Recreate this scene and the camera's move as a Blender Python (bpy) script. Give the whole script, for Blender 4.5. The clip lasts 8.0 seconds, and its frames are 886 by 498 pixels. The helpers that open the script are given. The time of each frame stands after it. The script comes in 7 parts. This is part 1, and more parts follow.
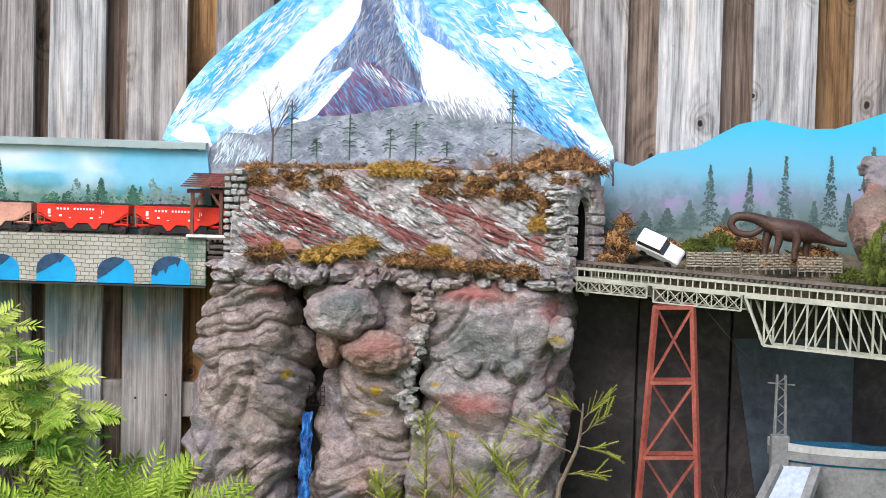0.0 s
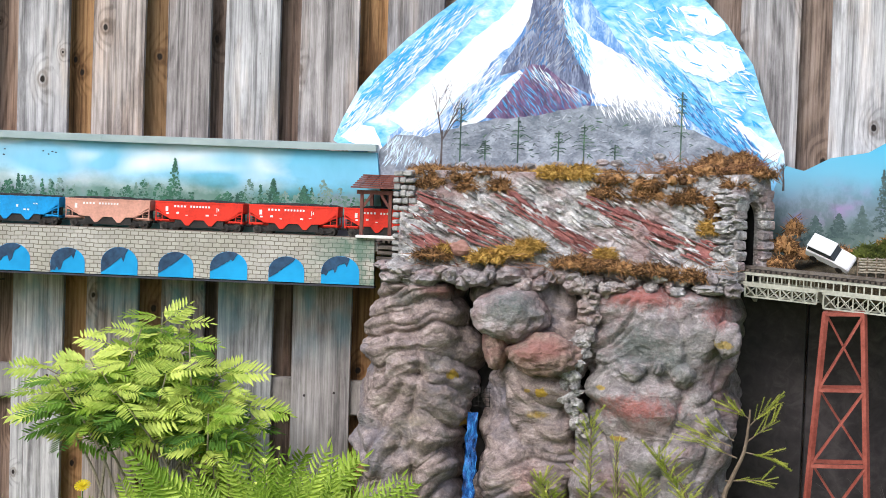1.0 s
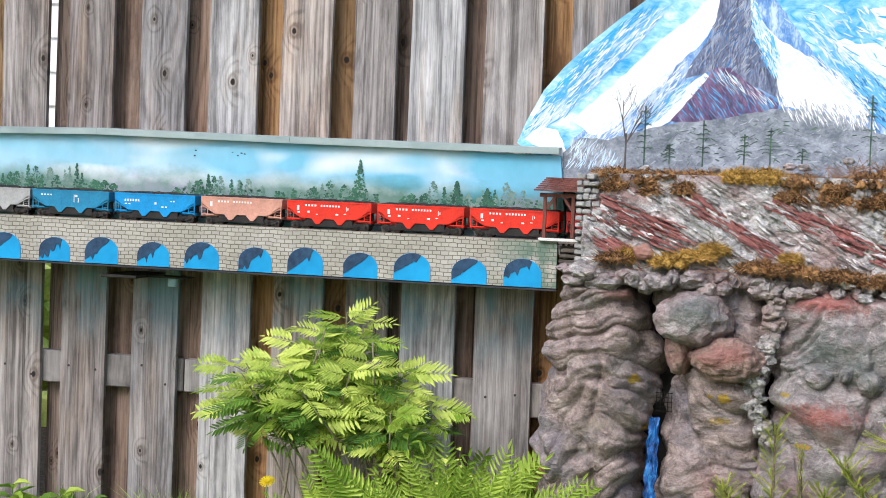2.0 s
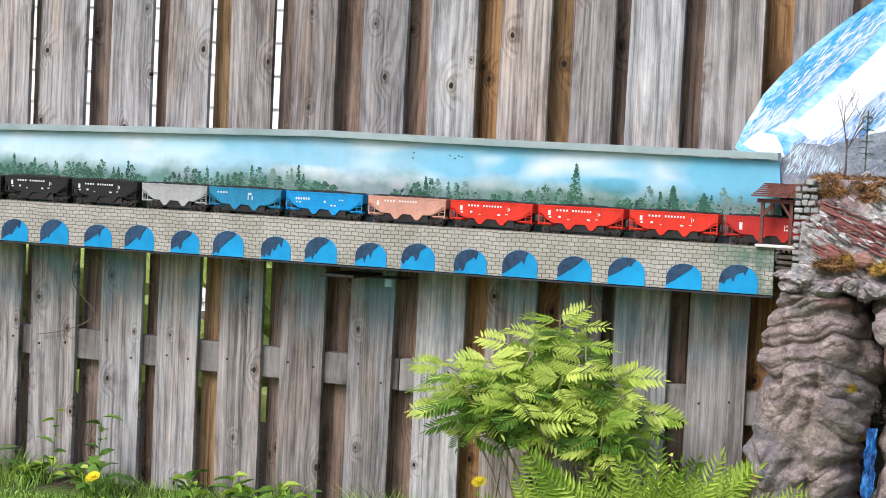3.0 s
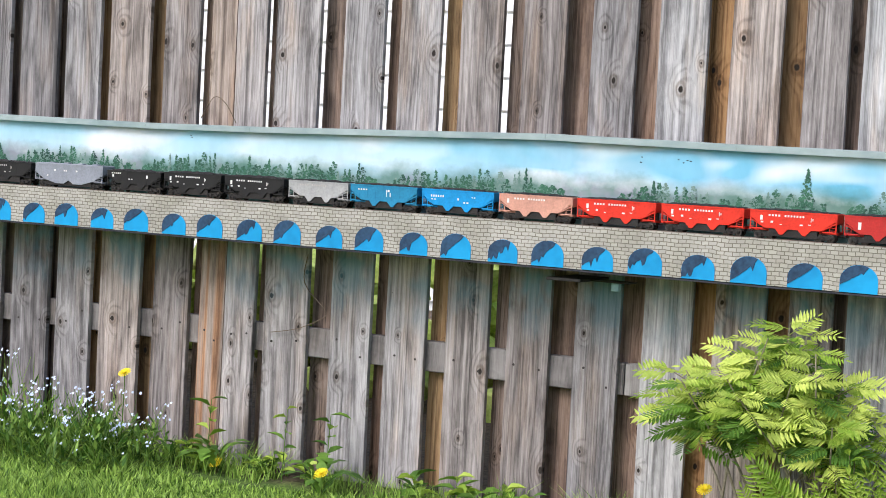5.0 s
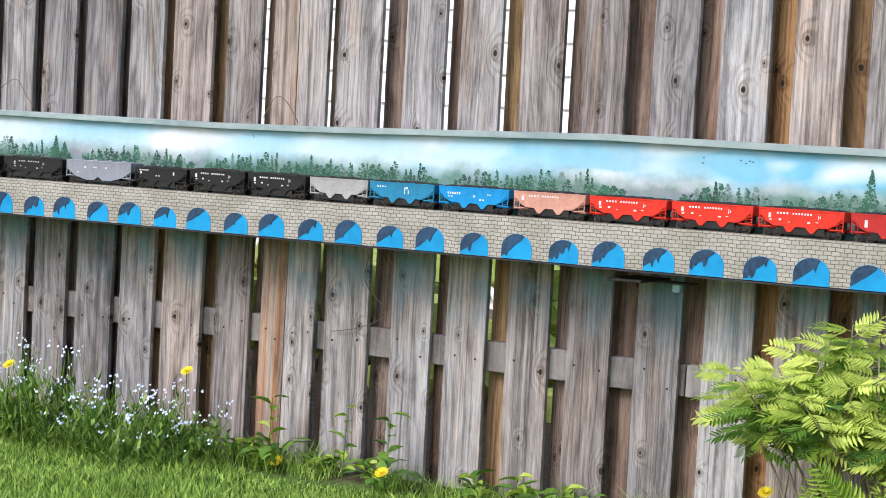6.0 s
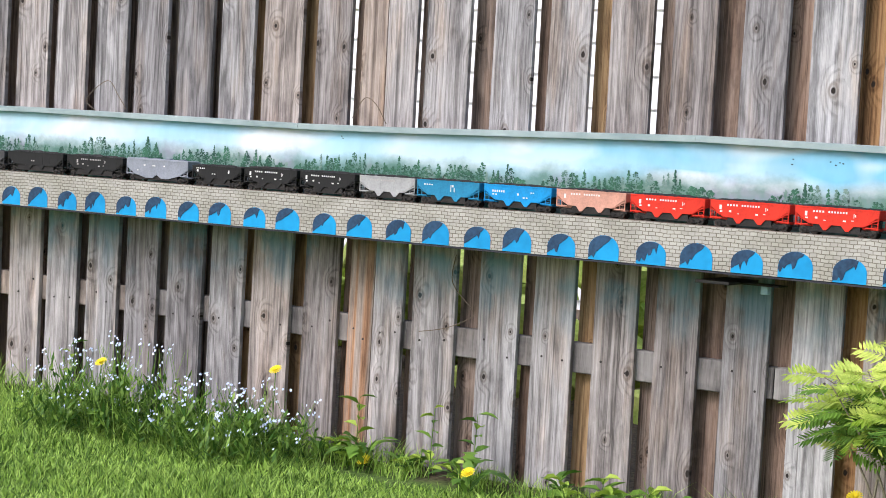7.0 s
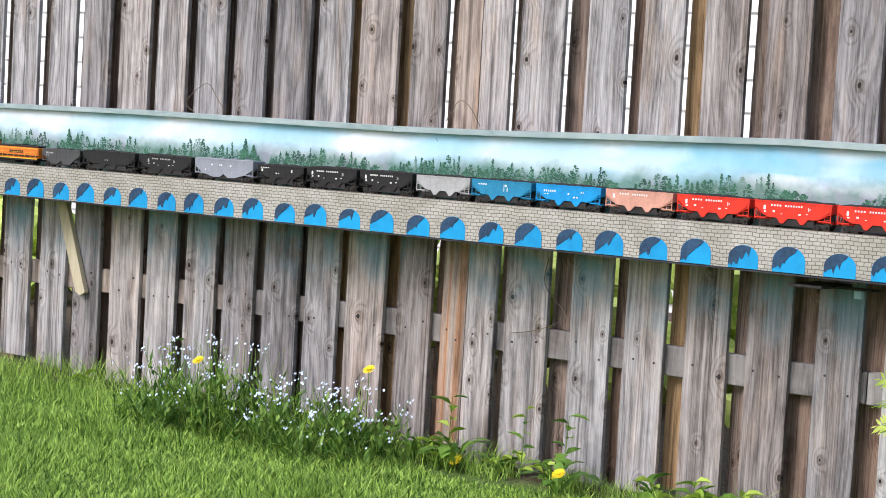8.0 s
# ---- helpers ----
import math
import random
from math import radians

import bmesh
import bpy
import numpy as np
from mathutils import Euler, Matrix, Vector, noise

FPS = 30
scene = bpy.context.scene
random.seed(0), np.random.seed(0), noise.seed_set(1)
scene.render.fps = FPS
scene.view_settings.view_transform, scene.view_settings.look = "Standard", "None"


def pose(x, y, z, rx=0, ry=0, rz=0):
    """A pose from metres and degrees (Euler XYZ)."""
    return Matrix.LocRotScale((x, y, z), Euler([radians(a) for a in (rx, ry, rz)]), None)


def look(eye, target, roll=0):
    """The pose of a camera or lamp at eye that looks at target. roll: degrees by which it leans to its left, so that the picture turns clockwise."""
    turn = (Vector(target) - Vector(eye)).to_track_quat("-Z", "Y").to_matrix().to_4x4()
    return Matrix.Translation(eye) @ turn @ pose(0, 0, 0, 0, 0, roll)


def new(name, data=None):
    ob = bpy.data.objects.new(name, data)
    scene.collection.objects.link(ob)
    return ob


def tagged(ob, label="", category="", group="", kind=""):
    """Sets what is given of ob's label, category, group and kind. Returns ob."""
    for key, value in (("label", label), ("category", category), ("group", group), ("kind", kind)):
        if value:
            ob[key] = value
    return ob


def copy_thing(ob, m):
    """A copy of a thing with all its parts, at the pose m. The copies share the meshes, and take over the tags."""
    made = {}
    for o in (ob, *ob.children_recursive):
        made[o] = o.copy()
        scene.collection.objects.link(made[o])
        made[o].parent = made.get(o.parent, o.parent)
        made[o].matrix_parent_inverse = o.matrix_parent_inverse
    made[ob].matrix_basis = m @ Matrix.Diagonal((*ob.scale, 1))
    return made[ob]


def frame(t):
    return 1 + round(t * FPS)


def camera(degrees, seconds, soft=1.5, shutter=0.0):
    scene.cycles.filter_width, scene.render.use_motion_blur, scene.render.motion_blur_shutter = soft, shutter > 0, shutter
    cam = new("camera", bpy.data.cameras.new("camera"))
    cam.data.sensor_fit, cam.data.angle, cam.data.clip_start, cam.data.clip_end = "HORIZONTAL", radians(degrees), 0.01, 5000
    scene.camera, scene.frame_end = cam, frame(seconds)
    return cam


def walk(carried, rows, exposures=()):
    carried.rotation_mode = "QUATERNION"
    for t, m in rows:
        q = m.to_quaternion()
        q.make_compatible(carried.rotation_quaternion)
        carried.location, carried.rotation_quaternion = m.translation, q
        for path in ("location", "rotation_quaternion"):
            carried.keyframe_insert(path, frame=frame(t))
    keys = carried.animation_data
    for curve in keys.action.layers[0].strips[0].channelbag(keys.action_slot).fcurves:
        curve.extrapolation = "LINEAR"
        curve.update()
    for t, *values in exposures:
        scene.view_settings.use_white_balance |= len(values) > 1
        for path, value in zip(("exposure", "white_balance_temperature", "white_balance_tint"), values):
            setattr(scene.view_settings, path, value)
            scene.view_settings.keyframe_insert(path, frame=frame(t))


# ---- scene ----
cam = camera(28.62, 8.0, soft=0.6)
PATH = [
    (0, (0.544, -4.336, 1.019), (0.3779, -1.3439, 0.8888), 1.46),
    (0.5, (0.549, -4.346, 1.017), (0.1276, -1.3790, 0.8851), 1.82),
    (1, (0.550, -4.351, 1.014), (0.0943, -1.3886, 0.8835), 1.89),
    (1.2, (0.550, -4.351, 1.014), (0.0394, -1.3976, 0.8835), 1.89),
    (2.3, (0.550, -4.362, 1.013), (-0.3358, -1.4995, 0.8737), 2.38),
    (2.5, (0.553, -4.366, 1.012), (-0.4242, -1.5329, 0.8711), 2.49),
    (3, (0.561, -4.373, 1.010), (-0.5567, -1.5925, 0.8660), 2.73),
    (3.5, (0.567, -4.377, 1.011), (-0.6613, -1.6441, 0.8643), 2.80),
    (4, (0.571, -4.380, 1.011), (-0.7389, -1.6850, 0.8612), 2.93),
    (4.5, (0.574, -4.383, 1.014), (-0.8123, -1.7269, 0.8589), 2.97),
    (5, (0.568, -4.375, 1.020), (-0.9041, -1.7664, 0.8566), 3.00),
    (5.2, (0.568, -4.375, 1.020), (-0.9244, -1.7780, 0.8566), 3.00),
    (6.3, (0.570, -4.375, 1.030), (-1.0066, -1.8295, 0.8537), 3.11),
    (6.5, (0.570, -4.375, 1.030), (-1.0149, -1.8346, 0.8537), 3.11),
    (7, (0.579, -4.385, 1.033), (-1.1109, -1.9133, 0.8502), 3.12),
    (7.5, (0.614, -4.396, 1.035), (-1.1833, -2.0018, 0.8479), 3.24),
    (8, (0.615, -4.403, 1.035), (-1.2132, -2.0317, 0.8468), 3.27),
]
walk(cam, [(t, look(eye, target, roll)) for t, eye, target, roll in PATH], [(0, 0.62, 6230, 13), (3, 0.50, 6230, 13), (8, 0.65, 6230, 15)])

# ---- sky and sun: bright overcast ----
world = bpy.data.worlds.new("world")
scene.world = world
world.use_nodes = True
wn = world.node_tree.nodes
sky = wn.new("ShaderNodeTexSky")
sky.sky_type, sky.sun_disc = "NISHITA", False
sky.sun_elevation, sky.sun_rotation = radians(43), radians(201)
sky.air_density, sky.dust_density, sky.ozone_density = 1.0, 3.0, 1.0
world.node_tree.links.new(sky.outputs[0], wn["Background"].inputs[0])
wn["Background"].inputs[1].default_value = 0.15
sun_data = bpy.data.lights.new("sun", "SUN")
sun_data.energy, sun_data.angle, sun_data.color = 1.5, radians(28), (0.96, 0.985, 1.0)
sun = new("sun", sun_data)
sun.matrix_world = look((-2.4, -6.2, 6.2), (0, 0, 0))


# ---- materials ----
class Mat:
    """A small builder of node materials."""

    def __init__(self, name, rough=0.8, metal=0.0, coord="Object"):
        self.m = bpy.data.materials.new(name)
        self.m.use_nodes = True
        self.n, self.l = self.m.node_tree.nodes, self.m.node_tree.links
        self.b = self.n["Principled BSDF"]
        self.b.inputs["Roughness"].default_value = rough
        self.b.inputs["Metallic"].default_value = metal
        self.b.inputs["Specular IOR Level"].default_value = 0.3
        c = self.n.new("ShaderNodeTexCoord")
        if coord == "World":
            self.vec = self.n.new("ShaderNodeNewGeometry").outputs["Position"]
        else:
            self.vec = c.outputs[coord]

    def spread(self):
        """Shift the texture by a random amount for each object."""
        i = self.n.new("ShaderNodeObjectInfo")
        mul = self.n.new("ShaderNodeVectorMath")
        mul.operation = "SCALE"
        mul.inputs[0].default_value = (37.0, 11.0, 23.0)
        self.l.new(i.outputs["Random"], mul.inputs["Scale"])
        add = self.n.new("ShaderNodeVectorMath")
        self.l.new(self.vec, add.inputs[0])
        self.l.new(mul.outputs[0], add.inputs[1])
        self.vec = add.outputs[0]
        return self

    def scaled(self, s, vec=None):
        k = self.n.new("ShaderNodeMapping")
        k.inputs["Scale"].default_value = s
        self.l.new(vec or self.vec, k.inputs[0])
        return k.outputs[0]

    def noise(self, scale, stretch=(1, 1, 1), detail=4, rough=0.6, distort=0.0):
        t = self.n.new("ShaderNodeTexNoise")
        t.inputs["Scale"].default_value, t.inputs["Detail"].default_value = scale, detail
        t.inputs["Roughness"].default_value, t.inputs["Distortion"].default_value = rough, distort
        self.l.new(self.scaled(stretch), t.inputs[0])
        return t.outputs[0]

    def ramp(self, fac, *stops):
        r = self.n.new("ShaderNodeValToRGB")
        e = r.color_ramp.elements
        while len(e) < len(stops):
            e.new(0.5)
        for i, (p, c) in enumerate(stops):
            e[i].position = p
            e[i].color = (*c, 1) if isinstance(c, tuple) else (c, c, c, 1)
        self.l.new(fac, r.inputs[0])
        return r.outputs[0]

    def mix(self, fac, a, b, mode="MIX"):
        m = self.n.new("ShaderNodeMix")
        m.data_type, m.blend_type = "RGBA", mode
        for sock, v in ((m.inputs[0], fac), (m.inputs[6], a), (m.inputs[7], b)):
            if isinstance(v, tuple):
                sock.default_value = (*v, 1)
            elif isinstance(v, (int, float)):
                sock.default_value = v
            else:
                self.l.new(v, sock)
        return m.outputs[2]

    def math(self, op, a, b=0.0):
        m = self.n.new("ShaderNodeMath")
        m.operation = op
        for sock, v in zip(m.inputs, (a, b)):
            if isinstance(v, (int, float)):
                sock.default_value = v
            else:
                self.l.new(v, sock)
        return m.outputs[0]

    def axis(self, k, vec=None):
        s = self.n.new("ShaderNodeSeparateXYZ")
        self.l.new(vec or self.vec, s.inputs[0])
        return s.outputs[k]

    def color(self, c):
        if isinstance(c, tuple):
            self.b.inputs["Base Color"].default_value = (*c, 1)
        else:
            self.l.new(c, self.b.inputs["Base Color"])
        return self

    def bump(self, h, strength=0.4, dist=0.004):
        k = self.n.new("ShaderNodeBump")
        k.inputs["Strength"].default_value, k.inputs["Distance"].default_value = strength, dist
        self.l.new(h, k.inputs["Height"])
        self.l.new(k.outputs[0], self.b.inputs["Normal"])
        return self


def simple(name, c1, c2, scale=40, rough=0.75, bump=0.3, dist=0.002, metal=0.0, stretch=(1, 1, 1), random_tone=False, island=0.0):
    """Two tones mixed by coarse and fine noise, with fine relief."""
    k = Mat(name, rough, metal)
    if random_tone:
        k.spread()
    coarse, fine = k.noise(scale * 0.25, stretch), k.noise(scale * 2.0, stretch, 6)
    f = k.math("ADD", k.math("MULTIPLY", coarse, 0.6), k.math("MULTIPLY", fine, 0.4))
    if island:
        rnd = k.n.new("ShaderNodeNewGeometry").outputs["Random Per Island"]
        f = k.math("ADD", f, k.math("MULTIPLY", k.math("SUBTRACT", rnd, 0.5), island))
    col = k.ramp(f, (0.36, c1), (0.64, c2))
    k.color(col).bump(fine, bump, dist)
    return k.m


def board_wood(name, dark, mid, light, knots=True, overspray=False, rust=False):
    """Weathered softwood: the object's x is across the board in board widths, z along it in metres."""
    k = Mat(name, 0.85).spread()
    info = k.n.new("ShaderNodeObjectInfo")

    def tone(shift):
        t = k.n.new("ShaderNodeTexWhiteNoise")
        t.noise_dimensions = "1D"
        k.l.new(k.math("ADD", info.outputs["Random"], shift), t.inputs["W"])
        return t.outputs["Value"]

    def field(scale, detail, rough, zs):
        t = k.n.new("ShaderNodeTexNoise")
        t.inputs["Scale"].default_value, t.inputs["Detail"].default_value, t.inputs["Roughness"].default_value = scale, detail, rough
        k.l.new(k.scaled((1, 1, zs)), t.inputs[0])
        return t.outputs[0]

    # growth rings: the level lines of a long slow field, drawn tight round the knots
    rise = k.math("ADD", k.math("MULTIPLY", field(0.9, 2, 0.45, 1.3), 1.0), k.math("MULTIPLY", k.axis(0), 0.55))
    if knots:
        cut = k.n.new("ShaderNodeCombineXYZ")
        k.l.new(k.math("MULTIPLY", k.axis(0), 1.1), cut.inputs[0])
        k.l.new(k.math("MULTIPLY", k.axis(2), 5.2), cut.inputs[1])
        v = k.n.new("ShaderNodeTexVoronoi")
        v.voronoi_dimensions = "2D"
        v.inputs["Scale"].default_value = 1.0
        k.l.new(cut.outputs[0], v.inputs[0])
        size = k.ramp(k.axis(0, v.outputs["Color"]), (0.34, 0.0), (0.37, 0.38), (1.0, 0.90))
        dist = k.math("ADD", v.outputs["Distance"], k.math("MULTIPLY", k.math("SUBTRACT", k.noise(9, (1, 1, 6)), 0.5), 0.05))
        rel = k.math("DIVIDE", dist, k.math("ADD", size, 0.0001))
        core = k.ramp(rel, (0.045, 1.0), (0.075, 0.0))
        ring = k.ramp(rel, (0.06, 0.0), (0.09, 1.0), (0.12, 1.0), (0.16, 0.0))
        halo = k.ramp(rel, (0.05, 1.0), (0.42, 0.0))
        rise = k.math("ADD", rise, k.math("MULTIPLY", halo, 0.22))
    lines = k.math("SINE", k.math("MULTIPLY", rise, 62.0))
    rings = k.ramp(k.math("ADD", k.math("MULTIPLY", lines, 0.5), 0.5), (0.0, 0.0), (0.45, 0.85), (1.0, 1.0))
    bands, grain, fine = field(5, 3, 0.6, 0.07), field(24, 6, 0.75, 0.06), field(95, 4, 0.75, 0.10)
    blot = k.noise(2.0, (1.2, 1, 2.6), 5, 0.65)
    f = k.math("ADD", k.math("MULTIPLY", bands, 0.33), k.math("ADD", k.math("MULTIPLY", grain, 0.37), k.math("MULTIPLY", fine, 0.24)))
    f = k.math("ADD", f, k.math("MULTIPLY", rings, 0.05))
    f = k.math("ADD", f, k.math("MULTIPLY", k.math("SUBTRACT", blot, 0.5), 0.26))
    col = k.ramp(f, (0.32, tuple(c * 0.55 for c in dark)), (0.42, dark), (0.515, mid), (0.64, light))
    # every board has its own shade, some of them warmer
    shade = k.ramp(tone(0.0), (0.0, (0.72, 0.70, 0.70)), (0.5, (1.0, 0.985, 0.975)), (1.0, (1.22, 1.215, 1.21)))
    col = k.mix(1.0, col, shade, "MULTIPLY")
    col = k.mix(k.ramp(tone(3.7), (0.35, 0.0), (1.0, 0.9)), col, k.mix(1.0, col, (1.10, 0.95, 0.83), "MULTIPLY"))
    warm = k.ramp(k.noise(1.5, (1.5, 1, 1.6), 4, 0.6), (0.52, 0.0), (0.72, 0.7))
    col = k.mix(warm, col, k.mix(1.0, col, (1.12, 0.94, 0.78), "MULTIPLY"))
    cracks = k.ramp(field(9, 2, 0.5, 0.05), (0.30, 0.8), (0.345, 0.0))
    col = k.mix(cracks, col, k.mix(1.0, col, (0.38, 0.36, 0.35), "MULTIPLY"))
    if knots:
        col = k.mix(k.math("MULTIPLY", halo, 0.30), col, k.mix(1.0, col, (0.74, 0.66, 0.58), "MULTIPLY"))
        col = k.mix(k.math("MULTIPLY", ring, 0.6), col, k.mix(1.0, col, (0.42, 0.36, 0.31), "MULTIPLY"))
        col = k.mix(core, col, (0.025, 0.019, 0.015))
    stain = k.ramp(k.noise(2.4, (1.0, 1, 1.6), 5, 0.7), (0.53, 0.0), (0.66, 0.75))
    col = k.mix(stain, col, k.mix(1.0, col, (0.50, 0.49, 0.50), "MULTIPLY"))
    if rust:
        low = k.ramp(k.axis(2, k.n.new("ShaderNodeNewGeometry").outputs["Position"]), (0.45, 1.0), (0.80, 0.55), (0.86, 0.0))
        streak = k.math("MULTIPLY", low, k.ramp(field(3.2, 3, 0.6, 0.10), (0.42, 0.0), (0.56, 0.9)))
        col = k.mix(streak, col, k.mix(1.0, col, (1.05, 0.68, 0.42), "MULTIPLY"))
    if overspray:
        z = k.axis(2, k.n.new("ShaderNodeNewGeometry").outputs["Position"])
        band = k.ramp(z, (0.48, 0.0), (0.60, 0.45), (0.69, 0.85), (0.76, 0.0))
        patch = k.ramp(k.noise(1.6, (0.8, 1, 3.2), 3), (0.48, 0.0), (0.62, 0.85))
        col = k.mix(k.math("MULTIPLY", band, patch), col, (0.13, 0.30, 0.38))
    k.color(col).bump(k.math("ADD", k.math("ADD", grain, k.math("MULTIPLY", rings, 0.10)), k.math("ADD", k.math("MULTIPLY", fine, 0.6), k.math("MULTIPLY", cracks, -0.6))), 0.7, 0.004)
    return k.m


WOOD_FRONT = board_wood("weathered_board", (0.14, 0.133, 0.133), (0.315, 0.303, 0.303), (0.56, 0.55, 0.555), overspray=True)
WOOD_PALE = board_wood("pale_weathered_board", (0.20, 0.198, 0.20), (0.43, 0.43, 0.435), (0.70, 0.70, 0.71), overspray=True)
WOOD_BROWN = board_wood("brown_board", (0.11, 0.083, 0.068), (0.25, 0.19, 0.155), (0.40, 0.325, 0.28))
WOOD_OCHRE = board_wood("ochre_board", (0.15, 0.092, 0.045), (0.30, 0.195, 0.10), (0.42, 0.30, 0.17))
WOOD_OCHRE_GREY = board_wood("rust_stained_board", (0.17, 0.15, 0.14), (0.36, 0.33, 0.31), (0.58, 0.55, 0.53), rust=True)
WOOD_RAIL = board_wood("fence_rail_wood", (0.13, 0.122, 0.117), (0.27, 0.255, 0.245), (0.42, 0.405, 0.39), knots=False)
WOOD_RAW = simple("raw_stake_wood", (0.42, 0.36, 0.24), (0.60, 0.53, 0.38), 30, stretch=(1, 1, 0.1))


def thing(name, label, category, group="", kind="", at=(0, 0, 0)):
    e = new(name)
    e.empty_display_size = 0.05
    e.location = at
    return tagged(e, label, category, group, kind)


def finish(bm, name, material, smooth=False):
    me = bpy.data.meshes.new(name)
    bmesh.ops.recalc_face_normals(bm, faces=bm.faces)
    bm.to_mesh(me)
    bm.free()
    for m in material if isinstance(material, (list, tuple)) else (material,):
        me.materials.append(m)
    if smooth:
        me.polygons.foreach_set("use_smooth", [True] * len(me.polygons))
    return me


def part(name, bm, material, parent=None, label="", smooth=False, at=None):
    """Link a bmesh as one mesh object under a thing or a part."""
    ob = new(name, finish(bm, name, material, smooth))
    if parent:
        ob.parent = parent
    if at:
        ob.location = at
    if label:
        tagged(ob, label)
    return ob


def box(bm, lo, hi, bevel=0.0):
    mid = [(a + b) / 2 for a, b in zip(lo, hi)]
    size = [max(b - a, 1e-4) for a, b in zip(lo, hi)]
    r = bmesh.ops.create_cube(bm, size=1.0, matrix=Matrix.LocRotScale(mid, None, size))
    if bevel:
        edges = list({e for v in r["verts"] for e in v.link_edges})
        bmesh.ops.bevel(bm, geom=edges, offset=bevel, segments=1, affect="EDGES")
    return bm


def bar(bm, a, b, r0, r1=None, n=6):
    """A tapered round bar from a to b."""
    a, b = Vector(a), Vector(b)
    d = b - a
    m = Matrix.Translation((a + b) / 2) @ d.to_track_quat("Z", "Y").to_matrix().to_4x4()
    bmesh.ops.create_cone(bm, cap_ends=True, segments=n, radius1=r0, radius2=r0 if r1 is None else r1, depth=d.length, matrix=m)
    return bm


def beam(bm, a, b, w, h):
    """A square beam from a to b."""
    a, b = Vector(a), Vector(b)
    d = b - a
    m = Matrix.Translation((a + b) / 2) @ d.to_track_quat("Z", "Y").to_matrix().to_4x4() @ Matrix.Diagonal((w, h, d.length, 1))
    bmesh.ops.create_cube(bm, size=1.0, matrix=m)
    return bm


def slab(bm, outline, y0, y1):
    """An outline of (x, z) points, with depth from y0 to y1."""
    front = [bm.verts.new((x, y0, z)) for x, z in outline]
    back = [bm.verts.new((x, y1, z)) for x, z in outline]
    n = len(outline)
    bm.faces.new(front)
    bm.faces.new(back[::-1])
    for i in range(n):
        j = (i + 1) % n
        bm.faces.new((front[i], back[i], back[j], front[j]))
    return bm


def rough_edge(outline, amount, step, seed=0.0):
    """An outline with its sides split and shaken."""
    out = []
    n = len(outline)
    for i in range(n):
        a, b = Vector(outline[i]), Vector(outline[(i + 1) % n])
        k = max(1, int((b - a).length / step))
        for j in range(k):
            p = a.lerp(b, j / k)
            s = Vector((p.x * 9 / step * 0.1 + seed, p.y * 9 / step * 0.1, seed))
            w = noise.noise_vector(s) * amount
            q = noise.noise_vector(s * 3.1) * amount * 0.5
            out.append((p.x + w.x + q.x, p.y + w.y + q.y))
    return out


def blob(bm, centre, size, subdiv=3, rough=0.25, freq=1.5, seed=0.0, layers=0.0):
    """A stone or clump: a ball pushed in and out by noise; layers adds bedding ledges."""
    r = bmesh.ops.create_icosphere(bm, subdivisions=subdiv, radius=1.0)
    off = Vector((seed * 7.3, seed * 3.1, seed * 5.7))
    c, s = Vector(centre), Vector(size)
    for v in r["verts"]:
        p = v.co.copy()
        d = noise.fractal(p * freq + off, 0.8, 2.1, 5) * rough
        d += noise.noise(p * freq * 4 + off) * rough * 0.25
        if layers:
            h = p.z * s.z
            d += layers * (abs(math.sin(h * 42 + 3 * noise.noise(p * 1.7 + off))) ** 0.6 - 0.6)
        q = p * (1 + d)
        v.co = Vector((q.x * s.x, q.y * s.y, q.z * s.z)) + c
    return bm


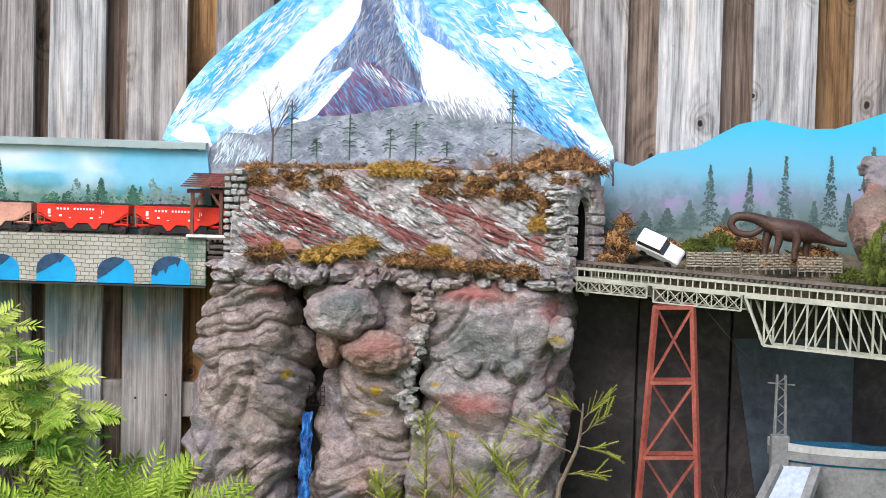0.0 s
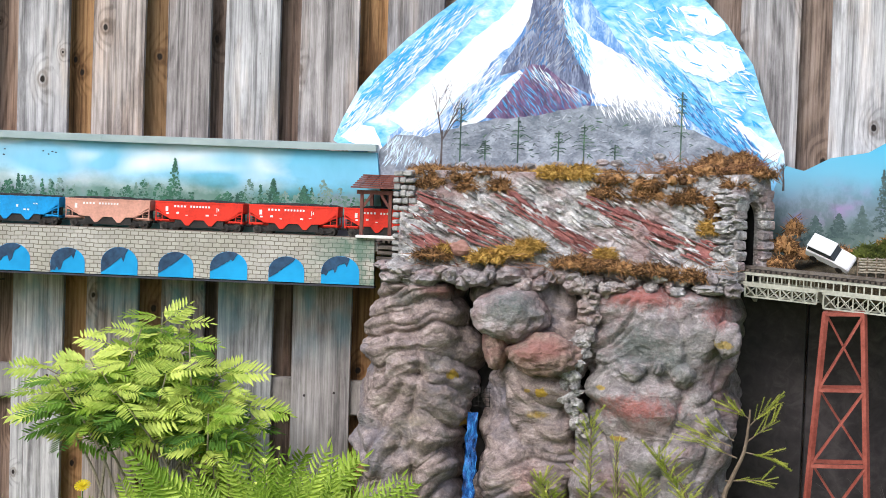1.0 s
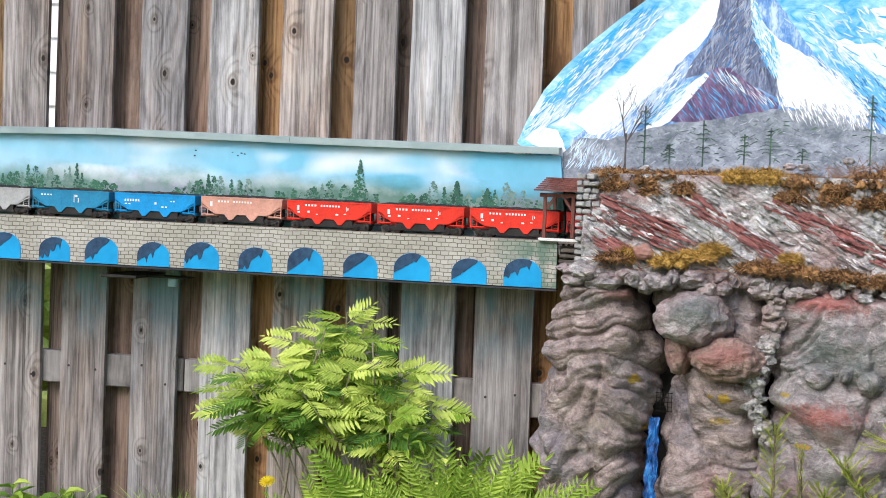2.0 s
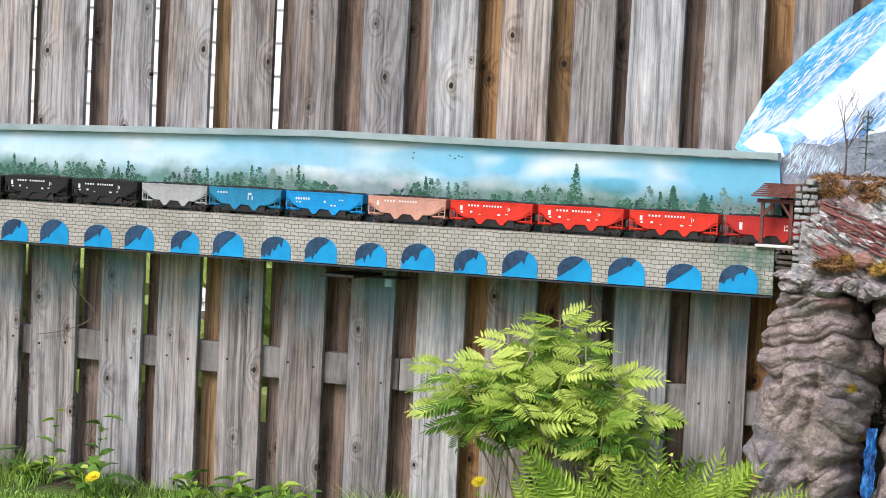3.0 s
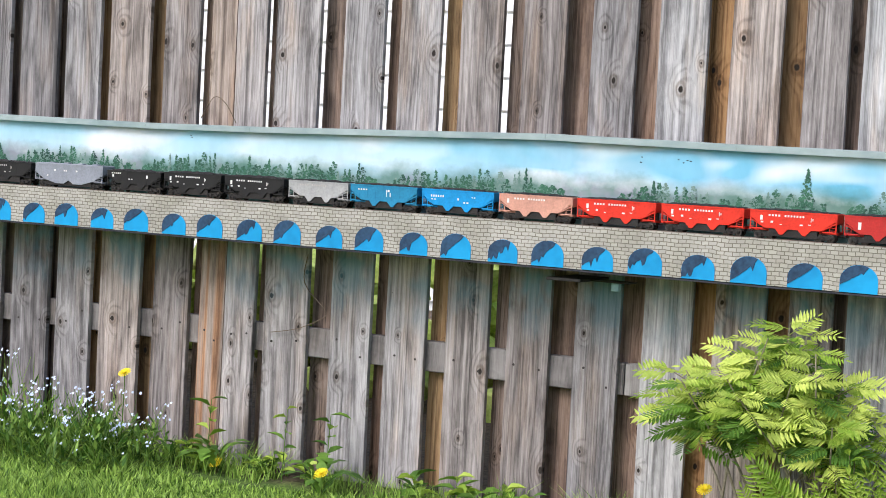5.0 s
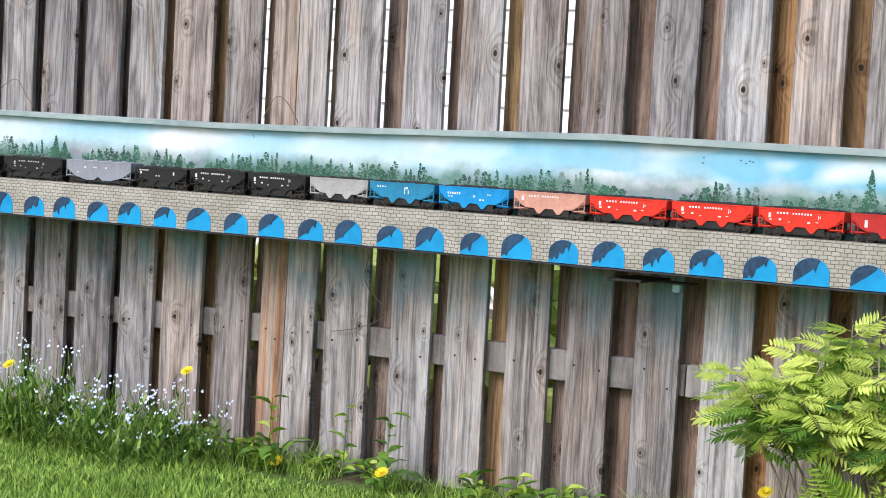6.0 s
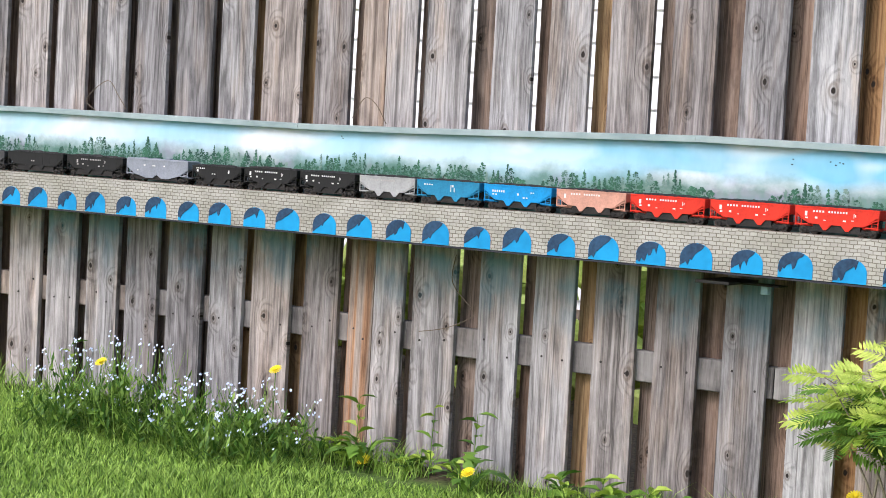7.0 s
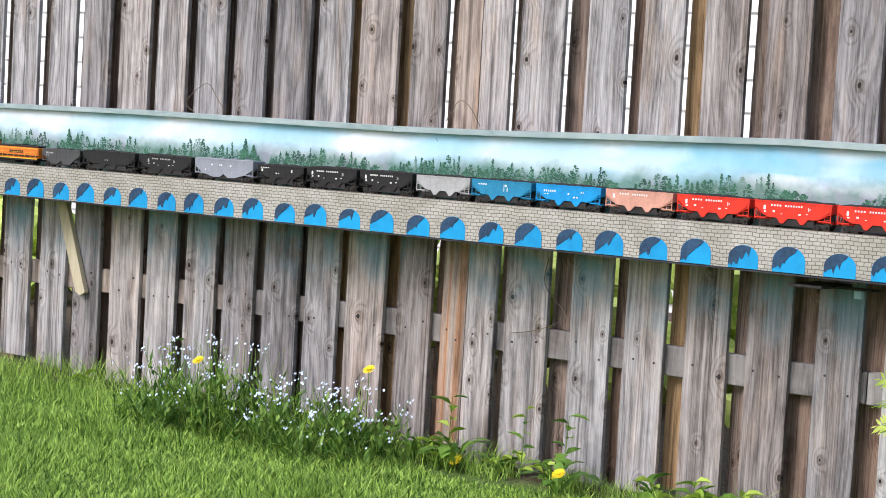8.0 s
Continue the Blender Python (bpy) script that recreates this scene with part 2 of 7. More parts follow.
# ---- fence ----
def make_fence():
    fence = thing("fence", "weathered grey board fence with boards on both sides of its rails", "fence")
    rng = random.Random(4)
    meshes = []
    for k in range(5):
        bm = bmesh.new()
        box(bm, (-0.5, 0, 0), (0.5, 0.016, 1.8))
        bmesh.ops.subdivide_edges(bm, edges=[e for e in bm.edges if abs(e.verts[0].co.z - e.verts[1].co.z) > 1], cuts=8)
        for v in bm.verts:
            v.co.x += 0.022 * noise.noise(Vector((k * 3.1 + (v.co.x > 0) * 7, 0, v.co.z * 2.2)))
            v.co.y += 0.003 * noise.noise(Vector((k * 5.3, 4, v.co.z * 1.5)))
        bmesh.ops.bevel(bm, geom=[e for e in bm.edges if abs(e.verts[0].co.x - e.verts[1].co.x) < 0.05 and e.calc_face_angle(0) > 1], offset=0.003, segments=1, affect="EDGES")
        meshes.append(bm)
    data = {}

    def board(name, x0, x1, y, z, material, lean=0.0):
        k = rng.randrange(5)
        if (k, material.name) not in data:
            me = bpy.data.meshes.new(name)
            meshes[k].to_mesh(me)
            me.materials.append(material)
            data[k, material.name] = me
        ob = new(name, data[k, material.name])
        ob.parent = fence
        ob.matrix_basis = pose((x0 + x1) / 2, y, z, 0, lean, 0) @ Matrix.Diagonal((x1 - x0, 1, 1, 1))
        return ob

    # left and right edge of each front board
    fronts = [
        (-6.19, -6.05), (-5.99, -5.85), (-5.79, -5.65), (-5.59, -5.45), (-5.39, -5.25), (-5.19, -5.05),
        (-4.985, -4.829), (-4.761, -4.612), (-4.563, -4.418), (-4.355, -4.195), (-4.156, -4.001), (-3.949, -3.798),
        (-3.758, -3.61), (-3.559, -3.401), (-3.362, -3.218), (-3.178, -3.015), (-2.955, -2.816), (-2.77, -2.675),
        (-2.672, -2.56), (-2.521, -2.363), (-2.276, -2.136), (-2.082, -1.946), (-1.876, -1.739), (-1.678, -1.545),
        (-1.467, -1.334), (-1.263, -1.124), (-1.062, -0.922), (-0.857, -0.742), (-0.704, -0.558), (-0.504, -0.35),
        (-0.28, -0.135), (-0.06, 0.085), (0.16, 0.3), (0.38, 0.52), (0.603, 0.747), (0.824, 0.981),
        (1.06, 1.216), (1.3, 1.45), (1.52, 1.66), (1.73, 1.87), (1.93, 2.07), (2.13, 2.27),
        (2.33, 2.47),
    ]
    for i, (x0, x1) in enumerate(fronts):
        board("front_board", x0, x1, 0, 0.035 + rng.uniform(-0.02, 0.02) + 0.03 * max(0, -3.6 - x0), WOOD_OCHRE_GREY if abs(x0 + 2.76) < 0.03 else WOOD_PALE if min(abs(x0 - v) for v in (-0.706, 0.824, 1.06, 1.3, -1.263)) < 0.02 else WOOD_FRONT, rng.uniform(-0.12, 0.12))
    
    nail = bmesh.new()
    bar(nail, (0, 0.004, 0), (0, -0.0025, 0), 0.0042, 0.0034, 7)
    nail = finish(nail, "nail_head", simple("rusted_nail", (0.02, 0.017, 0.015), (0.06, 0.05, 0.045), 200, 0.7))
    for x0, x1 in fronts:
        for f in (0.26, 0.74):
            ob = new("nail_head", nail)
            ob.parent = fence
            ob.location = (x0 + (x1 - x0) * (f + rng.uniform(-0.08, 0.08)), 0.0, 0.428 + rng.uniform(-0.03, 0.03))
    for i in range(len(fronts) - 1):
        a, b = fronts[i][1], fronts[i + 1][0]
        left, right = a - 0.03 + rng.uniform(-0.01, 0.01), b + 0.03 + rng.uniform(-0.012, 0.012)
        if -2.85 < a < -1.65 or a < -4.5:
            # a crack of daylight beside the rear board
            left = a - 0.054 * (0.6 - a) / 4.4 + rng.uniform(0.018, 0.026) + (0.02 if a < -4.5 else 0)
        else:
            left -= 0.025
        board("rear_board", left, right, 0.054, 0.03 + rng.uniform(-0.02, 0.02), WOOD_OCHRE if min(abs(a - v) for v in (-1.95, -1.12, -0.92, -0.36, 1.216, -3.218, -3.015)) < 0.03 else WOOD_BROWN)
    for z in (0.383, 1.64):
        for x0, x1 in ((-6.2, -3.76), (-3.756, -1.32), (-1.316, 1.0), (1.004, 2.6)):
            bm = box(bmesh.new(), (x0, 0.0165, z), (x1, 0.0535, z + 0.089), 0.003)
            part("fence_rail", bm, WOOD_RAIL, fence)
    for x in (-3.758, -1.318, 1.0):
        part("fence_post", box(bmesh.new(), (x - 0.044, 0.071, 0.0), (x + 0.044, 0.16, 1.85), 0.004), WOOD_RAIL, fence)
    return fence


make_fence()


# ---- ground ----
def lawn_material():
    k = Mat("lawn_soil", 0.95, coord="World")
    n1, n2 = k.noise(2.5), k.noise(60, detail=6)
    grass = k.ramp(n2, (0.35, (0.035, 0.07, 0.012)), (0.65, (0.15, 0.23, 0.045)))
    soil = k.ramp(n2, (0.35, (0.05, 0.036, 0.024)), (0.65, (0.15, 0.11, 0.075)))
    y = k.axis(1)
    edge = k.ramp(k.math("ADD", k.math("MULTIPLY", y, 1.0), k.math("MULTIPLY", n1, 0.35)), (0.0, 0.0), (0.12, 1.0))
    k.color(k.mix(edge, grass, soil)).bump(n2, 0.8, 0.01)
    return k.m


def ground_height(x, y):
    h = 0.02 + 0.028 * max(0.0, min(1.5, -3.6 - x)) + 0.012 * noise.noise(Vector((x * 2, y * 2, 0)))
    return h if abs(x) < 8 and abs(y) < 6 else 0.02


def make_ground():
    bm = bmesh.new()
    xs = [-400, -60, -12] + [-8 + 0.16 * i for i in range(76)] + [12, 60, 400]
    ys = [-400, -60, -12] + [-6 + 0.16 * i for i in range(46)] + [3, 8, 60, 400]
    rows = [[bm.verts.new((x, y, ground_height(x, y))) for x in xs] for y in ys]
    for j in range(len(ys) - 1):
        for i in range(len(xs) - 1):
            bm.faces.new((rows[j][i], rows[j][i + 1], rows[j + 1][i + 1], rows[j + 1][i]))
    ob = part("ground", bm, lawn_material(), smooth=True)
    tagged(ob, "mown green lawn with bare soil along the fence", "ground", kind="structure")


make_ground()


# ---- garden beyond the fence ----
def make_beyond():
    white = simple("white_siding", (0.75, 0.75, 0.74), (0.82, 0.82, 0.81), 8)
    house = thing("house", "white sided neighbouring house behind the fence", "house")
    bm = bmesh.new()
    box(bm, (-16, 5.0, 0), (14, 5.2, 5.5))
    part("wall", bm, white, house)
    for i in range(24):
        box_bm = box(bmesh.new(), (-16, 4.975, 0.1 + i * 0.2), (14, 4.998, 0.285 + i * 0.2), 0.004)
        part("siding_board", box_bm, white, house)
    bm = bmesh.new()
    slab(bm, [(-16.4, 5.5), (14.4, 5.5), (14.4, 5.6), (-16.4, 5.6)], 4.6, 9.0)
    part("roof", bm, simple("roof_grey", (0.08, 0.08, 0.09), (0.14, 0.14, 0.15)), house)
    bm = bmesh.new()
    rng = random.Random(8)
    for i in range(420):
        x, y, z = rng.uniform(-14, 6), rng.uniform(1.4, 2.4), rng.uniform(0.0, 0.62)
        blob(bm, (x, y, z), (0.16, 0.16, 0.13), 1, 0.6, 2.0, i)
    hedge = part("hedge", bm, simple("hedge_leaves", (0.26, 0.40, 0.06), (0.62, 0.70, 0.20), 30))
    tagged(hedge, "low yellow-green hedge beyond the fence", "hedge", kind="stuff")


make_beyond()

# ---- shelf with its painted arcade ----
DECK = 0.838
ARCADE_Y, MURAL_Y = -0.2, -0.06


def arcade_material():
    k = Mat("painted_brickwork", 0.7)
    b = k.n.new("ShaderNodeTexBrick")
    b.inputs["Scale"].default_value = 1.0
    b.inputs["Brick Width"].default_value, b.inputs["Row Height"].default_value = 0.021, 0.0105
    b.inputs["Mortar Size"].default_value, b.inputs["Mortar Smooth"].default_value = 0.0012, 0.3
    b.inputs["Color1"].default_value, b.inputs["Color2"].default_value = (0.47, 0.45, 0.395, 1), (0.39, 0.37, 0.33, 1)
    b.inputs["Mortar"].default_value = (0.17, 0.15, 0.12, 1)
    turn = k.n.new("ShaderNodeMapping")
    turn.inputs["Rotation"].default_value = (radians(90), 0, 0)
    k.l.new(k.vec, turn.inputs[0])
    wob = k.n.new("ShaderNodeVectorMath")
    nz = k.n.new("ShaderNodeTexNoise")
    nz.inputs["Scale"].default_value = 25
    k.l.new(turn.outputs[0], nz.inputs[0])
    sc = k.n.new("ShaderNodeVectorMath")
    sc.operation = "SCALE"
    sc.inputs["Scale"].default_value = 0.009
    k.l.new(nz.outputs["Color"], sc.inputs[0])
    k.l.new(turn.outputs[0], wob.inputs[0])
    k.l.new(sc.outputs[0], wob.inputs[1])
    k.l.new(wob.outputs[0], b.inputs[0])
    grime = k.ramp(k.noise(7, (1, 1, 1.5), 5), (0.4, (0.78, 0.78, 0.74)), (0.62, (1.0, 1.0, 1.0)))
    col = k.mix(1.0, b.outputs["Color"], grime, "MULTIPLY")
    x = k.axis(0)
    g = k.math("MULTIPLY", k.ramp(k.math("ADD", x, 1.0), (0.55, 0.0), (0.68, 0.75)), k.ramp(k.noise(18), (0.42, 0.0), (0.58, 1.0)))
    col = k.mix(g, col, (0.06, 0.14, 0.10))
    k.color(col).bump(b.outputs["Fac"], -0.3, 0.001)
    return k.m


ARCH_BLUE = simple("arch_blue_paint", (0.002, 0.235, 0.50), (0.006, 0.325, 0.64), 14, 0.5, 0.1)
ARCH_DARK = simple("arch_shadow_paint", (0.010, 0.028, 0.06), (0.025, 0.075, 0.15), 40, 0.6, 0.1)
TRIM_PALE = simple("pale_trim_paint", (0.26, 0.34, 0.345), (0.40, 0.48, 0.48), 10, 0.6)
RAIL_STEEL = simple("rail_steel", (0.16, 0.13, 0.11), (0.32, 0.28, 0.25), 60, 0.4, 0.1, metal=0.8)
TIE_WOOD = simple("tie_wood", (0.05, 0.04, 0.032), (0.12, 0.10, 0.08), 80)
BALLAST = simple("deck_grit", (0.28, 0.26, 0.23), (0.46, 0.43, 0.39), 160, bump=0.6)


def make_shelf():
    shelf = thing("railway_shelf", "long shelf on the fence, its front painted as a brick arcade", "shelf")
    bm = slab(bmesh.new(), [(-5.3, 0.733), (-0.256, 0.735), (-0.258, DECK + 0.012), (-5.3, DECK + 0.012)], ARCADE_Y, ARCADE_Y + 0.012)
    part("arcade_front", bm, arcade_material(), shelf, "cream board painted with brick courses")
    part("deck", box(bmesh.new(), (-5.3, ARCADE_Y + 0.013, DECK - 0.02), (-0.252, -0.002, DECK)), BALLAST, shelf)
    part("edge_strip", box(bmesh.new(), (-5.3, ARCADE_Y - 0.001, 0.7285), (-0.256, ARCADE_Y + 0.03, 0.7325)), simple("dark_edge", (0.02, 0.02, 0.025), (0.05, 0.05, 0.06)), shelf, "dark bottom edge strip")
    rng = random.Random(2)
    for i in range(35):
        cx = -0.3405 - 0.2814 * (i // 2) - 0.135 * (i % 2)
        h = 0.069 if i % 2 == 0 else 0.063
        w = 0.0475 if i % 2 == 0 else 0.045
        pts = [(cx - w, 0.735), (cx + w, 0.735)]
        pts += [(cx + w * math.cos(a), 0.735 + h * 0.42 + h * 0.58 * math.sin(a)) for a in np.linspace(0, math.pi, 15)]
        arch = part("arch", slab(bmesh.new(), pts, ARCADE_Y - 0.0015, ARCADE_Y + 0.002), ARCH_BLUE, shelf, "bright blue painted arch")
        # dark paint over the upper left of the arch, with runs
        left = [(cx + w * 0.985 * math.cos(a), 0.735 + h * 0.42 + h * 0.575 * math.sin(a)) for a in np.linspace(1.05, math.pi, 12)]
        low = 0.735 + h * rng.uniform(0.04, 0.34)
        right = [(cx - w * 0.985, low)]
        n = 12
        for j in range(1, n):
            f = j / n
            x = cx - w * 0.985 + f * w * 1.45
            z = low + (0.735 + h * 0.86 - low) * f ** 1.1 + (rng.uniform(-0.020, -0.006) if rng.random() < 0.22 else rng.uniform(-0.001, 0.001))
            right.append((x, max(z, 0.740)))
        bm = slab(bmesh.new(), rough_edge(left + right, 0.0012, 0.006, i), ARCADE_Y - 0.0028, ARCADE_Y - 0.0012)
        part("painted_shade", bm, ARCH_DARK, arch)
    return shelf


make_shelf()


def make_track():
    track = thing("railway_track", "model railway track of steel rails on dark ties", "track")
    for y in (-0.141, -0.109):
        bm = box(bmesh.new(), (-5.3, y - 0.0012, DECK + 0.005), (0.56, y + 0.0012, DECK + 0.012))
        part("rail", bm, RAIL_STEEL, track)
    bm = bmesh.new()
    for i in range(430):
        x = -5.29 + i * 0.0136
        box(bm, (x - 0.003, -0.152, DECK + 0.0002), (x + 0.003, -0.098, DECK + 0.005))
    part("ties", bm, TIE_WOOD, track)


make_track()

# ---- painted sky board behind the train ----
def sky_material():
    k = Mat("painted_sky_board", 0.6)
    z, x = k.axis(2), k.axis(0)
    grad = k.ramp(k.math("DIVIDE", k.math("SUBTRACT", z, 0.86), 0.22), (0.0, (0.42, 0.60, 0.66)), (0.40, (0.62, 0.74, 0.79)), (0.72, (0.50, 0.70, 0.78)), (1.0, (0.26, 0.54, 0.64)))
    cloud = k.ramp(k.noise(2.2, (1, 1, 3.0), 3, 0.5, 0.5), (0.42, 0.0), (0.58, 1.0))
    col = k.mix(cloud, grad, (0.72, 0.79, 0.83))
    east = k.ramp(k.math("MULTIPLY", k.math("ADD", x, 2.6), 0.42), (0.1, 0.30), (0.75, 1.0))
    deep = k.math("MULTIPLY", k.ramp(k.noise(2.4, (1, 1, 3.4), 2, 0.45, 0.2), (0.48, 0.0), (0.58, 0.9)), east)
    col = k.mix(deep, col, (0.09, 0.46, 0.68))
    # blue wash with a ragged edge at the tunnel end
    wash = k.ramp(k.math("ADD", k.math("ADD", x, 1.0), k.math("MULTIPLY", k.noise(6, (1, 1, 2), 4), 0.16)), (0.50, 0.0), (0.60, 0.85))
    col = k.mix(wash, col, (0.10, 0.44, 0.64))
    # misty wood along the foot
    foot = k.math("ADD", z, k.math("MULTIPLY", k.math("SUBTRACT", k.noise(7, (1, 1, 1.2), 5, 0.65), 0.5), 0.10))
    mist = k.ramp(k.math("MULTIPLY", k.math("SUBTRACT", foot, 0.86), 5.0), (0.40, 0.92), (0.66, 0.0))
    tint = k.ramp(k.noise(5.5, (1, 1, 1), 4), (0.40, (0.055, 0.17, 0.115)), (0.52, (0.13, 0.24, 0.20)), (0.62, (0.24, 0.26, 0.30)))
    col = k.mix(mist, col, tint)
    grime = k.ramp(k.noise(9, (1, 1, 0.5), 5), (0.35, (0.88, 0.88, 0.87)), (0.6, (1.0, 1.0, 1.0)))
    k.color(k.mix(1.0, col, grime, "MULTIPLY")).bump(k.noise(120), 0.1, 0.001)
    return k.m


PINE_DARK = simple("painted_pine", (0.02, 0.065, 0.05), (0.06, 0.19, 0.11), 60, 0.7, 0.1)
PINE_GREY = simple("painted_far_wood", (0.09, 0.19, 0.15), (0.22, 0.32, 0.28), 50, 0.7, 0.1)
BIRD_PAINT = simple("painted_birds", (0.02, 0.02, 0.025), (0.03, 0.03, 0.035))


def dab(bm, x, z, w, h, y, rng):
    """One flat brush dab."""
    n = 5
    vs = []
    a0 = rng.uniform(0, 6.28)
    for i in range(n):
        a = a0 + i * 2 * math.pi / n
        r = rng.uniform(0.6, 1.1)
        vs.append(bm.verts.new((x + w * r * math.cos(a), y, z + h * r * math.sin(a))))
    bm.faces.new(vs)


def painted_tree(bm, x, z, h, w, y, rng, n=60, pointed=True):
    """A tree of small brush flecks, with a thin leader and gaps between its boughs."""
    for i in range(n):
        f = rng.random() ** (1.25 if pointed else 0.9)
        half = w * ((1 - f) * (0.45 + 0.55 * ((1 - f) * 6 % 1.0)) + 0.03 if pointed else math.sqrt(max(0.05, 1 - f * f)))
        s = rng.uniform(0.0012, 0.0034)
        u = rng.uniform(-1, 1)
        dab(bm, x + u * half, z + f * h - (0.12 * abs(u) * half if pointed else 0), s * rng.uniform(0.7, 1.8), s * rng.uniform(0.7, 1.4), y - rng.uniform(0, 0.0006), rng)
    for i in range(5):
        dab(bm, x + rng.uniform(-0.001, 0.001), z + h * (0.8 + 0.05 * i), 0.0012, h * 0.04, y, rng)


def make_mural():
    mural = thing("sky_mural", "long backdrop board painted with sky, clouds and a dark treeline", "mural")
    top = [(-5.3, 1.075), (-4.2, 1.078), (-2.95, 1.067), (-2.55, 1.07), (-1.55, 1.088), (-1.0, 1.082), (-0.285, 1.078)]
    part("painted_board", slab(bmesh.new(), [(-0.262, DECK - 0.01), (-0.285, 1.06)] + [(x, z - 0.012) for x, z in top[::-1]][1:] + [(-5.3, DECK - 0.01)], MURAL_Y, MURAL_Y + 0.012), sky_material(), mural)
    for (x0, z0), (x1, z1) in zip(top, top[1:]):
        bm = bmesh.new()
        vs = []
        for x, z in ((x0 + 0.0005, z0), (x1 - 0.0005, z1)):
            vs.append([bm.verts.new((x, y, z + dz)) for y, dz in ((MURAL_Y - 0.02, -0.015), (MURAL_Y - 0.022, 0.001), (MURAL_Y + 0.02, 0.004), (MURAL_Y + 0.02, 0.0), (MURAL_Y - 0.019, -0.003))])
        for i in range(5):
            j = (i + 1) % 5
            bm.faces.new((vs[0][i], vs[0][j], vs[1][j], vs[1][i]))
        bm.faces.new(vs[0])
        bm.faces.new(vs[1][::-1])
        part("cap_strip", bm, TRIM_PALE, mural, "pale grey-green cap strip")
    rng = random.Random(11)
    y = MURAL_Y - 0.0012
    # treeline: stretches of wood with their height
    for x0, x1, h in ((-5.2, -4.6, 0.045), (-4.6, -4.1, 0.05), (-4.05, -3.55, 0.05), (-3.5, -3.0, 0.042), (-2.98, -2.1, 0.045), (-2.05, -1.5, 0.05), (-1.32, -1.06, 0.06), (-1.05, -0.75, 0.035), (-0.7, -0.3, 0.045)):
        far, near = bmesh.new(), bmesh.new()
        n = int((x1 - x0) / 0.020)
        for i in range(n):
            x = x0 + (i + rng.random()) * (x1 - x0) / n
            e = min(1.0, (x - x0) / 0.12, (x1 - x) / 0.12)
            wave = 0.75 + 0.35 * noise.noise(Vector((x * 9, 1, 4)))
            hh = 1.75 * h * (0.35 + 0.65 * e) * wave * rng.uniform(0.75, 1.1)
            painted_tree(far if rng.random() < (0.6 if x > -1.08 else 0.25) else near, x, 0.903, 0.018 + hh * rng.uniform(0.6, 1.1), 0.018, y, rng, 80, rng.random() < 0.5)
        for i in range(int((x1 - x0) * 900)):
            dab(near if rng.random() < 0.55 else far, rng.uniform(x0, x1), 0.898 + rng.random() ** 1.6 * 0.045, 0.005, 0.004, y + 0.0004, rng)
        tagged(part("painted_treeline", near, PINE_DARK, mural, "dark green painted treeline"), kind="stuff")
        tagged(part("painted_far_wood", far, PINE_GREY, mural, "grey-green painted far wood"), kind="stuff")
    for x, h in ((-4.55, 0.085), (-4.50, 0.07), (-3.62, 0.09), (-3.58, 0.07), (-0.81, 0.12), (-0.55, 0.075), (-0.47, 0.06)):
        bm = bmesh.new()
        painted_tree(bm, x, 0.91, h, 0.036, y - 0.0006, rng, 300)
        part("painted_pine", bm, PINE_DARK, mural, "dark green painted pine")
    bm = bmesh.new()
    for x, z in ((-1.27, 1.04), (-1.272, 1.026), (-1.165, 1.038), (-1.15, 1.03), (-1.14, 1.037), (-1.13, 1.035), (-2.78, 1.03), (-2.785, 1.037)):
        dab(bm, x, z, 0.004, 0.002, y, rng)
    part("painted_birds", bm, BIRD_PAINT, mural)


make_mural()


# ---- train ----
def paint(name, c, rough=0.55, worn=0.12):
    d = tuple(v * 0.72 for v in c)
    return simple(name, d, c, 90, rough, 0.12, 0.0006)


BLACK_METAL = simple("black_running_gear", (0.006, 0.0055, 0.005), (0.028, 0.025, 0.022), 120, 0.6)
WHEEL_STEEL = simple("wheel_steel", (0.03, 0.027, 0.024), (0.10, 0.09, 0.08), 120, 0.45, metal=0.6)
LOAD = simple("dark_load", (0.012, 0.011, 0.011), (0.05, 0.045, 0.042), 260, 0.9, 0.8, 0.004)
LETTER_WHITE = simple("white_lettering", (0.62, 0.60, 0.57), (0.78, 0.76, 0.73), 60)
LETTER_DIM = simple("faded_lettering", (0.36, 0.33, 0.31), (0.48, 0.45, 0.43), 60)


